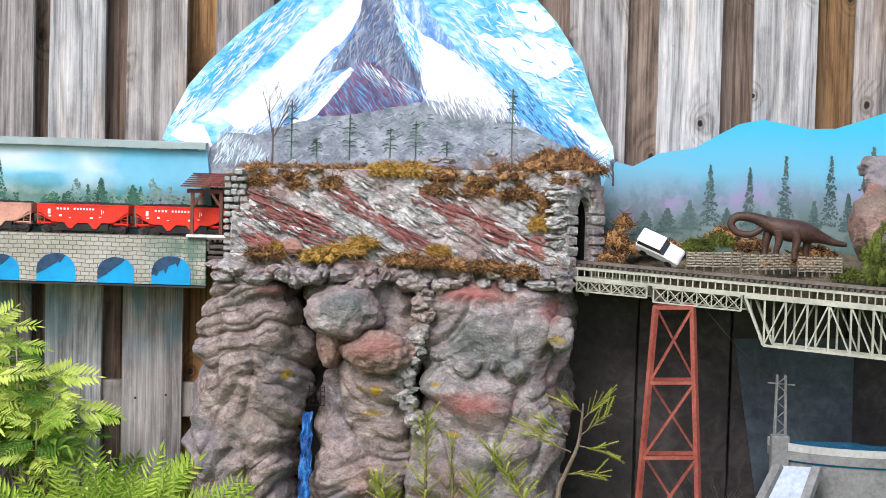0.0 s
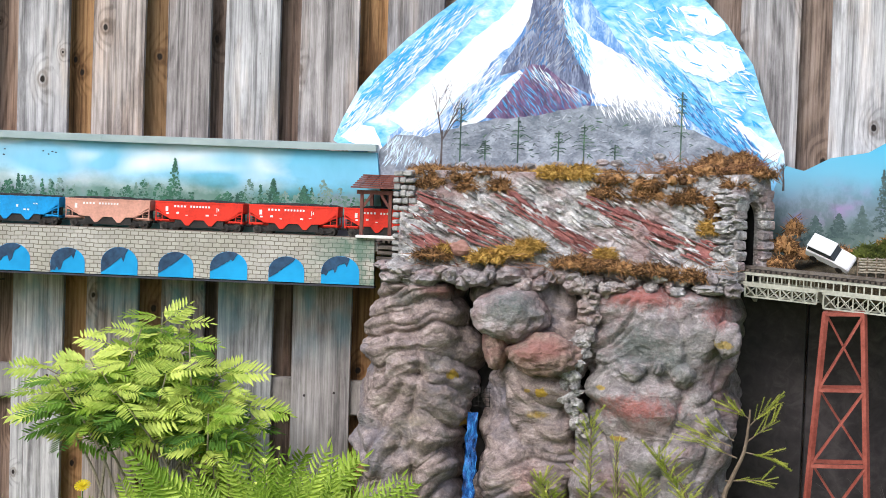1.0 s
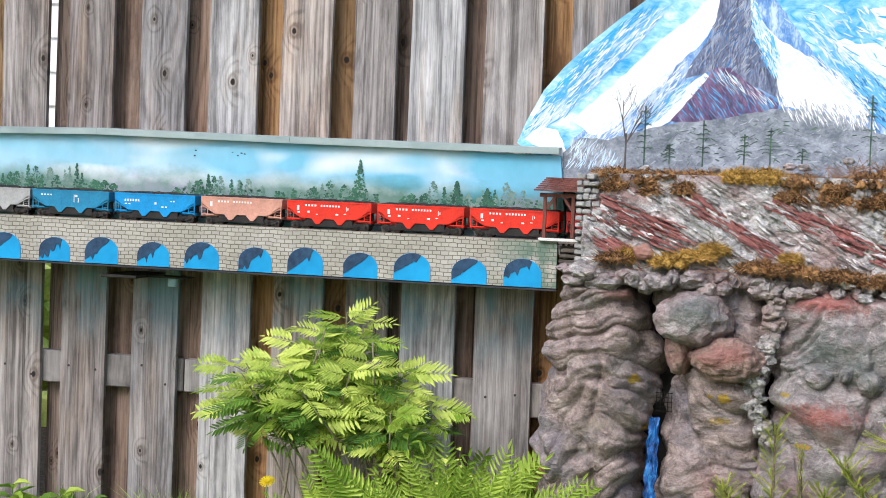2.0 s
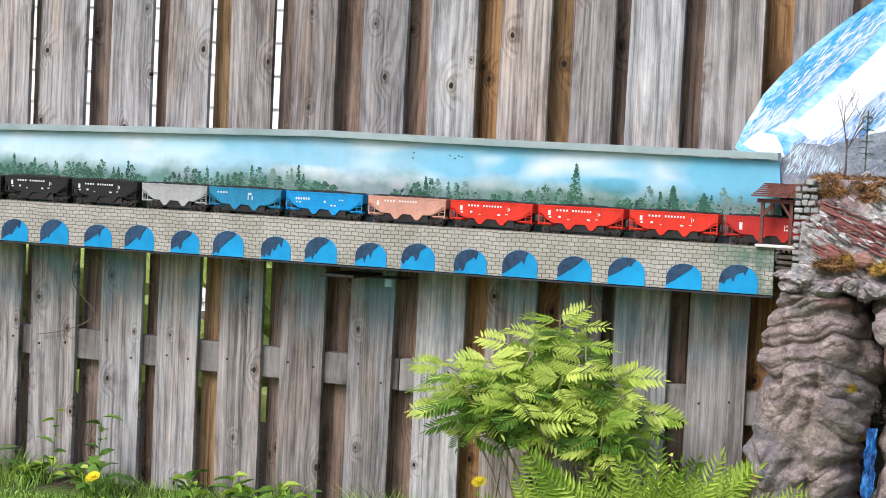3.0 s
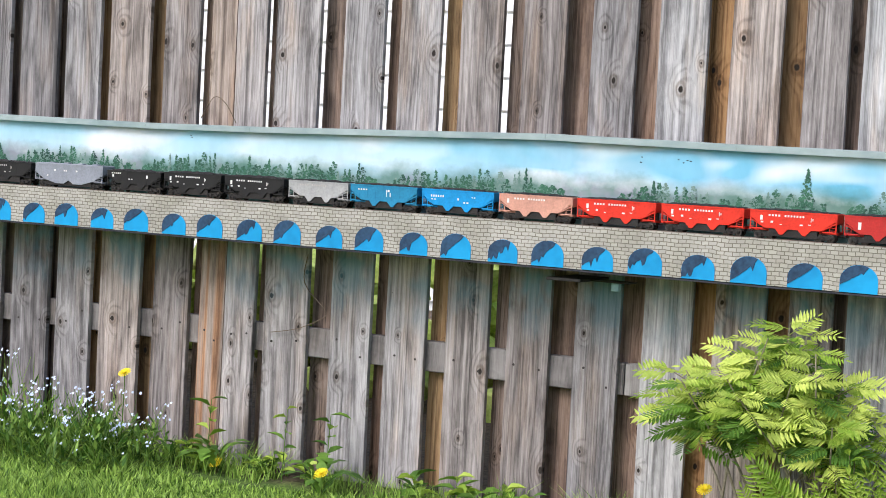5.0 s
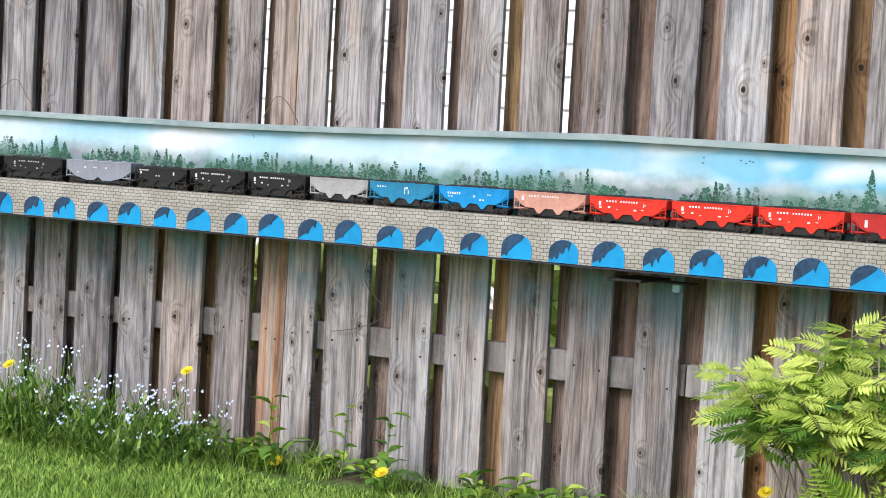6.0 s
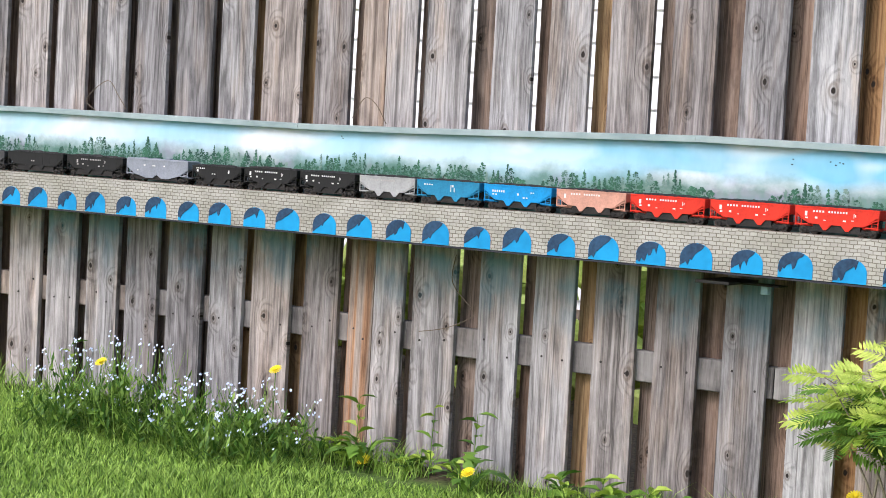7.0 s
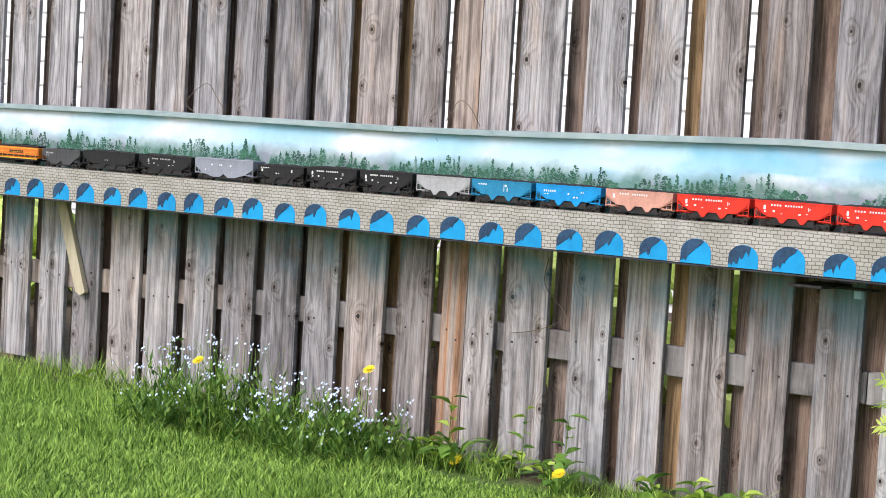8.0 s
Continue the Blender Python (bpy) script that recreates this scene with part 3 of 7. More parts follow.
def add_truck(car, x):
    truck = part("truck", bmesh.new(), BLACK_METAL, car)
    bm = bmesh.new()
    for s in (-1, 1):
        y = s * 0.0215
        slab(bm, [(x - 0.022, 0.0125), (x - 0.018, 0.006), (x - 0.013, 0.0085), (x - 0.006, 0.0045), (x + 0.006, 0.0045), (x + 0.013, 0.0085), (x + 0.018, 0.006), (x + 0.022, 0.0125), (x + 0.010, 0.0165), (x - 0.010, 0.0165)], y - 0.002, y + 0.002)
        for dx in (-0.0155, 0.0155):
            bar(bm, (x + dx, y + s * 0.0018, 0.0095), (x + dx, y + s * 0.0042, 0.0095), 0.0032, n=8)
        for dx in (-0.003, 0, 0.003):
            bar(bm, (x + dx, y + s * 0.0026, 0.006), (x + dx, y + s * 0.0026, 0.013), 0.0012, n=5)
    box(bm, (x - 0.004, -0.02, 0.010), (x + 0.004, 0.02, 0.016))
    old = truck.data
    truck.data = finish(bm, "truck", BLACK_METAL)
    bpy.data.meshes.remove(old)
    for dx in (-0.0155, 0.0155):
        bm = bmesh.new()
        for s in (-1, 1):
            bar(bm, (0, s * 0.0145, 0), (0, s * 0.0175, 0), 0.0095, n=14)
            bar(bm, (0, s * 0.0135, 0), (0, s * 0.0146, 0), 0.0108, n=14)
        bar(bm, (0, -0.0145, 0), (0, 0.0145, 0), 0.002, n=6)
        part("wheelset", bm, WHEEL_STEEL, truck, at=(x + dx, 0, 0.0095))


def hopper_car(label, body, letters, length=0.222, height=0.071, style="hopper", marks=None, load=True):
    """An open hopper car; its origin is at rail height below its middle."""
    car = thing("hopper_car", label, "model train car", "train on the shelf")
    h, w = length / 2, 0.028
    top, sill = height, 0.0255
    # side sheets: straight top, sloping ends, W of the hopper doors below
    bm = bmesh.new()
    if style == "covered":
        outline = [(-h, top), (-h, 0.047), (-h + 0.038, sill), (-0.052, 0.013), (-0.02, 0.013), (0, sill - 0.001), (0.02, 0.013), (0.052, 0.013), (h - 0.038, sill), (h, 0.047), (h, top)]
    else:
        outline = [(-h, top), (-h, 0.055), (-h + 0.040, sill + 0.003), (-0.046, sill + 0.001), (-0.034, 0.0125), (-0.026, 0.0125), (-0.013, sill + 0.001), (0.013, sill + 0.001), (0.026, 0.0125), (0.034, 0.0125), (0.046, sill + 0.001), (h - 0.040, sill + 0.003), (h, 0.055), (h, top)]
    for s in (-1, 1):
        slab(bm, outline, s * w - 0.001, s * w + 0.001)
    # end walls and slope sheets
    for s in (-1, 1):
        slab(bm, [(s * h, top), (s * (h - 0.0015), top), (s * (h - 0.0015), 0.050), (s * (h - 0.044), sill + 0.002), (s * (h - 0.042), sill), (s * h, 0.048)], -w, w)
    slab(bm, [(-h + 0.04, sill + 0.001), (h - 0.04, sill + 0.001), (h - 0.04, sill + 0.003), (-h + 0.04, sill + 0.003)], -w, w)
    for s in (-1, 1):
        slab(bm, [(s * 0.046, sill), (s * 0.034, 0.013), (s * 0.026, 0.013), (s * 0.013, sill)], -w * 0.92, w * 0.92)
    part("body", bm, body, car)
    # wide black slab stands in for shadow under the body; centre sill below
    bm = box(bmesh.new(), (-h + 0.05, -0.0255, 0.0075), (h - 0.05, 0.0255, sill + 0.0005))
    box(bm, (-h + 0.004, -0.012, 0.014), (h - 0.004, 0.012, 0.020))
    for s in (-1, 1):
        # brake gear, and black plates that stand in for shade in the open ends
        slab(bm, [(s * (h - 0.003), sill), (s * (h - 0.003), 0.046), (s * (h - 0.044), sill)], -0.006, 0.006)
        bar(bm, (s * (h - 0.012), -0.016, 0.030), (s * (h - 0.026), -0.016, 0.030), 0.0045, n=8)
    part("underframe", bm, BLACK_METAL, car)
    # rim and side ribs
    bm = bmesh.new()
    for s in (-1, 1):
        box(bm, (-h, s * w - 0.0022, top - 0.003), (h, s * w + 0.0022, top + 0.0008))
    for s in (-1, 1):
        box(bm, (s * h - 0.0015, -w, top - 0.003), (s * h + 0.0015, w, top + 0.0008))
    part("top_rim", bm, body, car)
    for s in (-1, 1):
        for i in range(7):
            x = -h + 0.03 + i * (length - 0.06) / 6
            low = 0.033 if abs(x) > h - 0.04 else sill + 0.004
            part("side_rib", box(bmesh.new(), (x - 0.0009, s * (w + 0.0004) - 0.0009, low), (x + 0.0009, s * (w + 0.0004) + 0.0009, top - 0.003)), body, car)
    # end framing: sill, corner posts, slanted braces, ladder rungs
    for s in (-1, 1):
        bm = bmesh.new()
        box(bm, (min(s * h, s * (h - 0.05)), -0.010, sill - 0.006), (max(s * h, s * (h - 0.05)), 0.010, sill - 0.001))
        box(bm, (min(s * h, s * (h - 0.005)), -w, sill - 0.004), (max(s * h, s * (h - 0.005)), w, sill))
        for t in (-1, 1):
            beam(bm, (s * (h - 0.002), t * w, sill - 0.003), (s * (h - 0.002), t * w, 0.052), 0.0024, 0.0024)
            beam(bm, (s * (h - 0.002), t * w, sill), (s * (h - 0.036), t * w, sill), 0.0022, 0.003)
            beam(bm, (s * (h - 0.018), t * w, sill), (s * (h - 0.018), t * w, 0.040), 0.0018, 0.0018)
            for z in (0.030, 0.037, 0.044, 0.051, 0.058):
                beam(bm, (s * (h - 0.002), t * (w + 0.002), z), (s * (h - 0.014), t * (w + 0.002), z), 0.0009, 0.0009)
        part("end_frame", bm, body, car)
        bm = box(bmesh.new(), (min(s * h, s * (h + 0.012)), -0.003, 0.0145), (max(s * h, s * (h + 0.012)), 0.003, 0.0195), 0.001)
        part("coupler", bm, BLACK_METAL, car)
    if style == "covered":
        bm = box(bmesh.new(), (-h + 0.002, -w, top - 0.002), (h - 0.002, w, top + 0.003), 0.0015)
        part("roof", bm, body, car)
        for i in range(4):
            x = -h + 0.05 + i * (length - 0.1) / 3
            part("roof_hatch", box(bmesh.new(), (x - 0.01, -0.009, top + 0.003), (x + 0.01, 0.009, top + 0.006), 0.001), body, car)
    elif load:
        bm = bmesh.new()
        n, m = 26, 8
        g = [[bm.verts.new((-h + 0.003 + (length - 0.006) * i / n, -w + 0.002 + (2 * w - 0.004) * j / m, top + 0.001 + 0.004 * noise.noise(Vector((i * 0.5, j * 0.5, length * 9))) + 0.005 * math.sin(math.pi * j / m) * max(0.0, math.sin(math.pi * i / n)) ** 0.4)) for j in range(m + 1)] for i in range(n + 1)]
        for i in range(n):
            for j in range(m):
                bm.faces.new((g[i][j], g[i + 1][j], g[i + 1][j + 1], g[i][j + 1]))
        part("load", bm, LOAD, car, "dark granular load")
    for s in (-1, 1):
        add_truck(car, s * (h - 0.034))
    # lettering as plain bars
    bm = bmesh.new()
    for x, z, lw, lh in marks or ():
        k = max(1, int(lw / 0.0075))
        for i in range(k):
            a = x + lw * i / k
            box(bm, (a, -w - 0.0017, z), (a + lw / k * 0.55, -w - 0.0009, z + lh))
    if marks:
        tagged(part("lettering", bm, letters, car, "pale lettering in plain bars"), kind="stuff")
    return car


MARKS_A = [(-0.064, 0.0575, 0.034, 0.0048), (-0.022, 0.0575, 0.054, 0.0048), (-0.086, 0.047, 0.012, 0.012), (-0.084, 0.040, 0.012, 0.004), (-0.058, 0.041, 0.012, 0.005), (-0.034, 0.037, 0.010, 0.002), (0.018, 0.037, 0.014, 0.004), (0.046, 0.048, 0.003, 0.011), (0.050, 0.051, 0.004, 0.006), (0.040, 0.040, 0.012, 0.002)]
MARKS_B = [(-0.088, 0.056, 0.04, 0.004), (-0.085, 0.046, 0.012, 0.008), (-0.02, 0.04, 0.02, 0.003), (0.05, 0.046, 0.010, 0.010)]
MARKS_C = [(0.010, 0.040, 0.004, 0.020), (0.014, 0.054, 0.012, 0.006), (0.022, 0.040, 0.005, 0.012), (-0.085, 0.056, 0.035, 0.004)]
MARKS_D = [(-0.085, 0.050, 0.045, 0.006), (-0.084, 0.042, 0.02, 0.003), (0.0, 0.044, 0.01, 0.006), (0.045, 0.052, 0.015, 0.003), (0.02, 0.036, 0.02, 0.004)]
MARKS_N = [(-0.080, 0.038, 0.014, 0.018), (0.030, 0.040, 0.004, 0.014), (0.034, 0.050, 0.010, 0.004), (0.034, 0.040, 0.010, 0.004), (0.050, 0.040, 0.004, 0.014), (0.055, 0.044, 0.006, 0.006), (0.063, 0.040, 0.004, 0.014)]

RED = paint("red_car_paint", (0.78, 0.035, 0.014))
RED_DEEP = paint("deep_red_car_paint", (0.52, 0.025, 0.02))
PINK = paint("faded_pink_paint", (0.66, 0.34, 0.25), 0.8)
BLUE = paint("bright_blue_car_paint", (0.004, 0.30, 0.66))
TEAL = paint("teal_blue_car_paint", (0.018, 0.24, 0.42))
PALE_GREY = paint("pale_grey_car_paint", (0.42, 0.42, 0.41))
COOL_GREY = paint("cool_grey_car_paint", (0.29, 0.31, 0.35))
BLACK = paint("black_car_paint", (0.014, 0.0135, 0.0135))
ORANGE = paint("orange_loco_paint", (0.72, 0.20, 0.02))

TRAIN = []   # thing and where its middle stands behind the reference coupling


def make_train():
    red = hopper_car("bright red hopper car with white lettering", RED, LETTER_WHITE, marks=MARKS_A, length=0.226)
    cars = [(red, 0.12), (copy_thing(red, pose(0, 0, 0)), 0.362), (copy_thing(red, pose(0, 0, 0)), 0.604)]
    cars.append((hopper_car("deep red hopper car with a white emblem", RED_DEEP, LETTER_WHITE, marks=MARKS_N, length=0.230), 0.85))
    cars.append((hopper_car("faded dusty pink hopper car", PINK, LETTER_WHITE, marks=MARKS_A[:3], length=0.222), -0.1185))
    cars.append((hopper_car("bright blue hopper car with white lettering", BLUE, LETTER_WHITE, marks=MARKS_D, length=0.228), -0.3605))
    cars.append((hopper_car("teal blue hopper car with a white emblem", TEAL, LETTER_WHITE, marks=MARKS_C, length=0.222), -0.6025))
    cars.append((hopper_car("pale grey hopper car with faint lettering", PALE_GREY, LETTER_DIM, marks=MARKS_A[:2], length=0.208), -0.8255))
    black = hopper_car("black hopper car with white lettering", BLACK, LETTER_WHITE, marks=MARKS_A, length=0.216)
    cars += [(black, -1.055), (copy_thing(black, pose(0, 0, 0)), -1.2855)]
    cars.append((hopper_car("short black hopper car with a round white emblem", BLACK, LETTER_WHITE, marks=MARKS_B, length=0.212, height=0.066), -1.513))
    cars.append((hopper_car("cool grey covered hopper car", COOL_GREY, LETTER_WHITE, marks=[(-0.06, 0.052, 0.012, 0.005), (-0.02, 0.052, 0.016, 0.005), (0.03, 0.052, 0.012, 0.005), (-0.09, 0.035, 0.01, 0.004)], length=0.280, height=0.074, style="covered"), -1.778))
    cars.append((hopper_car("long black hopper car with white lettering", BLACK, LETTER_DIM, marks=MARKS_A, length=0.268), -2.071))
    cars.append((hopper_car("long plain black hopper car with a sooty side", BLACK, LETTER_DIM, marks=MARKS_B[2:3], length=0.280), -2.365))
    cars.append((hopper_car("short dark grey covered hopper car", paint("soot_grey_paint", (0.07, 0.07, 0.07)), LETTER_DIM, marks=MARKS_D[:2], length=0.212, height=0.066, style="covered"), -2.631))
    cars.append((locomotive(), -2.95))
    TRAIN.extend(cars)


def locomotive():
    loco = thing("locomotive", "orange and black diesel locomotive with yellow stripes", "model locomotive", "train on the shelf")
    yellow, glass = paint("yellow_stripe_paint", (0.75, 0.45, 0.03)), simple("dark_glass", (0.01, 0.012, 0.015), (0.02, 0.022, 0.025), 20, 0.15, 0.0)
    part("frame", box(bmesh.new(), (-0.185, -0.030, 0.016), (0.185, 0.030, 0.026), 0.001), BLACK, loco)
    part("frame_stripe", box(bmesh.new(), (-0.184, -0.0308, 0.0225), (0.184, 0.0308, 0.0262)), yellow, loco, "yellow sill stripe")
    part("hood", box(bmesh.new(), (-0.10, -0.021, 0.0265), (0.178, 0.021, 0.066), 0.003), ORANGE, loco)
    part("hood_top", box(bmesh.new(), (-0.099, -0.0205, 0.0655), (0.176, 0.0205, 0.074), 0.003), BLACK, loco)
    part("hood_band", box(bmesh.new(), (-0.098, -0.0218, 0.030), (0.176, 0.0218, 0.036)), BLACK, loco, "black lower band")
    part("hood_stripe", box(bmesh.new(), (-0.098, -0.0216, 0.0605), (0.176, 0.0216, 0.063)), yellow, loco)
    part("cab", box(bmesh.new(), (-0.148, -0.028, 0.0265), (-0.101, 0.028, 0.083), 0.003), ORANGE, loco)
    part("cab_roof", box(bmesh.new(), (-0.150, -0.029, 0.0832), (-0.099, 0.029, 0.088), 0.002), BLACK, loco)
    for s in (-1, 1):
        part("cab_window", box(bmesh.new(), (-0.142, s * 0.0284 - 0.0004, 0.06), (-0.107, s * 0.0284 + 0.0004, 0.075)), glass, loco)
        bm = bmesh.new()
        for i in range(9):
            x = -0.09 + i * 0.033
            bar(bm, (x, s * 0.0285, 0.026), (x, s * 0.0285, 0.047), 0.0006, n=5)
        bar(bm, (-0.09, s * 0.0285, 0.047), (0.174, s * 0.0285, 0.047), 0.0006, n=5)
        part("handrail", bm, yellow, loco)
    part("nose", box(bmesh.new(), (-0.178, -0.021, 0.0265), (-0.1485, 0.021, 0.056), 0.004), ORANGE, loco)
    part("fuel_tank", box(bmesh.new(), (-0.05, -0.024, 0.006), (0.05, 0.024, 0.0158), 0.003), BLACK_METAL, loco)
    for x in (0.03, 0.075, 0.12):
        bm = bmesh.new()
        bar(bm, (x, 0, 0.074), (x, 0, 0.077), 0.014, n=14)
        part("roof_fan", bm, BLACK_METAL, loco)
    bm = bmesh.new()
    for i in range(7):
        box(bm, (0.01 + i * 0.012, -0.0224, 0.043), (0.018 + i * 0.012, -0.0212, 0.053))
    part("lettering", bm, BLACK, loco, "dark lettering in plain bars")
    for s in (-1, 1):
        add_truck(loco, s * 0.12)
    return loco


make_train()


# ---- mountain board ----
def painted(name, c1, c2, c3, scale=30, stretch=(1, 1, 1), warp=0.8):
    """Thick brush paint in three tones."""
    k = Mat(name, 0.55)
    a, b = k.noise(scale * 0.4, stretch, 4, 0.6, warp), k.noise(scale * 3, stretch, 6, 0.65, warp)
    f = k.math("ADD", k.math("MULTIPLY", a, 0.6), k.math("MULTIPLY", b, 0.4))
    k.color(k.ramp(f, (0.38, c1), (0.5, c2), (0.62, c3))).bump(b, 0.5, 0.0015)
    return k.m


PAINT_SKY = painted("painted_cloudy_sky", (0.03, 0.33, 0.72), (0.30, 0.62, 0.84), (0.80, 0.86, 0.90), 9, (1, 1, 1.8))
PAINT_SNOW = painted("painted_snow", (0.62, 0.72, 0.84), (0.86, 0.88, 0.90), (0.90, 0.90, 0.90), 14)
PAINT_SLOPE = painted("painted_blue_slope", (0.04, 0.16, 0.46), (0.16, 0.33, 0.64), (0.55, 0.68, 0.85), 34, (1.6, 1, 0.7))
PAINT_RIDGE = painted("painted_grey_ridge", (0.06, 0.075, 0.14), (0.15, 0.18, 0.28), (0.36, 0.42, 0.56), 50, (2.0, 1, 0.5))
PAINT_PURPLE = painted("painted_purple_crag", (0.035, 0.03, 0.09), (0.15, 0.09, 0.19), (0.32, 0.22, 0.32), 50, (1.5, 1, 0.6))
PAINT_HILL = painted("painted_grey_hill", (0.12, 0.145, 0.18), (0.22, 0.25, 0.29), (0.36, 0.40, 0.46), 40, (1, 1, 1.4))
PAINT_FOREST = painted("painted_forest_green", (0.03, 0.05, 0.05), (0.06, 0.11, 0.085), (0.12, 0.22, 0.13), 60)
PEAK_Y = -0.045


def make_mountain():
    board = thing("mountain_mural", "round-topped board painted with a snowy blue mountain", "mural")
    outline = [(-0.402, 1.089), (-0.379, 1.146), (-0.338, 1.224), (-0.289, 1.282), (-0.219, 1.35), (-0.15, 1.408), (-0.108, 1.439)]
    outline += [(-0.02, 1.505), (0.09, 1.555), (0.22, 1.57), (0.35, 1.545), (0.45, 1.50)]
    outline += [(0.521, 1.451), (0.571, 1.397), (0.607, 1.343), (0.636, 1.302), (0.659, 1.233), (0.681, 1.171), (0.718, 1.093), (0.724, 1.04), (0.687, 0.984), (-0.24, 0.96), (-0.291, 1.015)]
    part("board", slab(bmesh.new(), outline, PEAK_Y, PEAK_Y + 0.012), PAINT_SKY, board)

    def layer(name, pts, material, depth, shake=0.006, seed=1.0):
        bm = slab(bmesh.new(), rough_edge(pts, shake, 0.014, seed), PEAK_Y - depth, PEAK_Y - depth + 0.0006)
        part(name, bm, material, board)

    layer("painted_far_slope", [(-0.28, 1.015), (-0.263, 1.1), (-0.187, 1.172), (-0.076, 1.272), (0.007, 1.357), (0.088, 1.484), (0.157, 1.548), (0.229, 1.459), (0.33, 1.322), (0.429, 1.241), (0.543, 1.147), (0.684, 1.06), (0.686, 0.998), (-0.279, 0.973)], PAINT_SLOPE, 0.0010, 0.005, 2.0)
    layer("painted_cloud_bank", [(-0.384, 1.1), (-0.342, 1.133), (-0.299, 1.124), (-0.27, 1.069), (-0.28, 1.029), (-0.319, 1.067)], PAINT_SNOW, 0.0016, 0.004, 3.0)
    layer("painted_snowfield", [(-0.264, 1.149), (-0.201, 1.206), (-0.132, 1.271), (-0.049, 1.353), (0.02, 1.41), (0.074, 1.47), (0.099, 1.484), (0.09, 1.408), (0.049, 1.342), (0.001, 1.302), (-0.04, 1.245), (-0.102, 1.188), (-0.164, 1.127), (-0.207, 1.112)], PAINT_SNOW, 0.0018, 0.005, 4.0)
    layer("painted_snowfield", [(0.158, 1.499), (0.19, 1.417), (0.238, 1.362), (0.316, 1.319), (0.387, 1.268), (0.444, 1.211), (0.466, 1.18), (0.389, 1.185), (0.319, 1.194), (0.256, 1.199), (0.233, 1.265), (0.197, 1.317), (0.175, 1.375)], PAINT_SNOW, 0.0018, 0.005, 5.0)
    layer("painted_snow_slope", [(0.542, 1.188), (0.598, 1.169), (0.669, 1.122), (0.708, 1.093), (0.705, 1.067), (0.628, 1.091), (0.578, 1.127)], PAINT_SNOW, 0.0018, 0.006, 5.5)
    layer("painted_cloud", [(0.356, 1.372), (0.454, 1.353), (0.537, 1.366), (0.6, 1.328), (0.615, 1.287), (0.554, 1.258), (0.47, 1.284), (0.399, 1.317)], PAINT_SNOW, 0.0015, 0.010, 15.5)
    layer("painted_cloud", [(0.452, 1.436), (0.514, 1.444), (0.571, 1.39), (0.537, 1.368), (0.474, 1.395)], PAINT_SNOW, 0.0015, 0.008, 25.5)
    layer("painted_summit_ridge", [(0.099, 1.498), (0.129, 1.54), (0.158, 1.499), (0.174, 1.416), (0.192, 1.347), (0.236, 1.272), (0.251, 1.217), (0.178, 1.25), (0.107, 1.283), (0.054, 1.275), (0.016, 1.26), (0.036, 1.309), (0.079, 1.373)], PAINT_RIDGE, 0.0022, 0.005, 6.0)
    layer("painted_crag", [(0.093, 1.292), (0.128, 1.288), (0.178, 1.25), (0.246, 1.207), (0.242, 1.187), (0.179, 1.18), (0.11, 1.158), (0.04, 1.152), (-0.017, 1.155), (0.013, 1.193), (0.054, 1.247)], PAINT_PURPLE, 0.0026, 0.004, 7.0)
    layer("painted_snow_gully", [(0.065, 1.278), (0.076, 1.268), (0.024, 1.204), (-0.017, 1.155), (-0.059, 1.13), (-0.084, 1.129), (-0.039, 1.182), (0.01, 1.232)], PAINT_SNOW, 0.0028, 0.003, 8.0)
    layer("painted_hill", [(-0.279, 0.987), (-0.281, 1.068), (-0.242, 1.107), (-0.171, 1.105), (-0.101, 1.125), (-0.038, 1.144), (0.04, 1.156), (0.124, 1.168), (0.235, 1.192), (0.319, 1.194), (0.403, 1.178), (0.46, 1.152), (0.53, 1.126), (0.6, 1.09), (0.63, 1.01)], PAINT_HILL, 0.0034, 0.005, 9.0)
    rng = random.Random(5)

    def inside(pt, poly):
        c = False
        for (x0, z0), (x1, z1) in zip(poly, poly[1:] + poly[:1]):
            if (z0 > pt[1]) != (z1 > pt[1]) and pt[0] < (x1 - x0) * (pt[1] - z0) / (z1 - z0) + x0:
                c = not c
        return c

    def strokes(name, poly, n, angle, spread, length, width, depth, materials):
        """Separate brush strokes laid over a region."""
        xs, zs = [q[0] for q in poly], [q[1] for q in poly]
        for m in materials:
            bm = bmesh.new()
            made = 0
            while made < n:
                pt = (rng.uniform(min(xs), max(xs)), rng.uniform(min(zs), max(zs)))
                if not inside(pt, poly):
                    continue
                made += 1
                a = radians(angle + rng.uniform(-spread, spread))
                ln, w = length * rng.uniform(0.5, 1.6), width * rng.uniform(0.25, 0.85)
                u, v = Vector((math.cos(a), 0, math.sin(a))), Vector((-math.sin(a), 0, math.cos(a)))
                o = Vector((pt[0], PEAK_Y - depth - rng.uniform(0, 0.0004), pt[1]))
                bend = v * rng.uniform(-0.3, 0.3) * ln
                ring = [o - u * ln, o - u * ln * 0.4 + v * w + bend * 0.5, o + u * ln * 0.5 + v * w * 0.8 + bend * 0.6, o + u * ln + bend * 0.2, o + u * ln * 0.4 - v * w + bend * 0.5, o - u * ln * 0.5 - v * w * 0.7 + bend * 0.3]
                bm.faces.new([bm.verts.new(q) for q in ring])
            tagged(part(name, bm, m, board), kind="stuff")

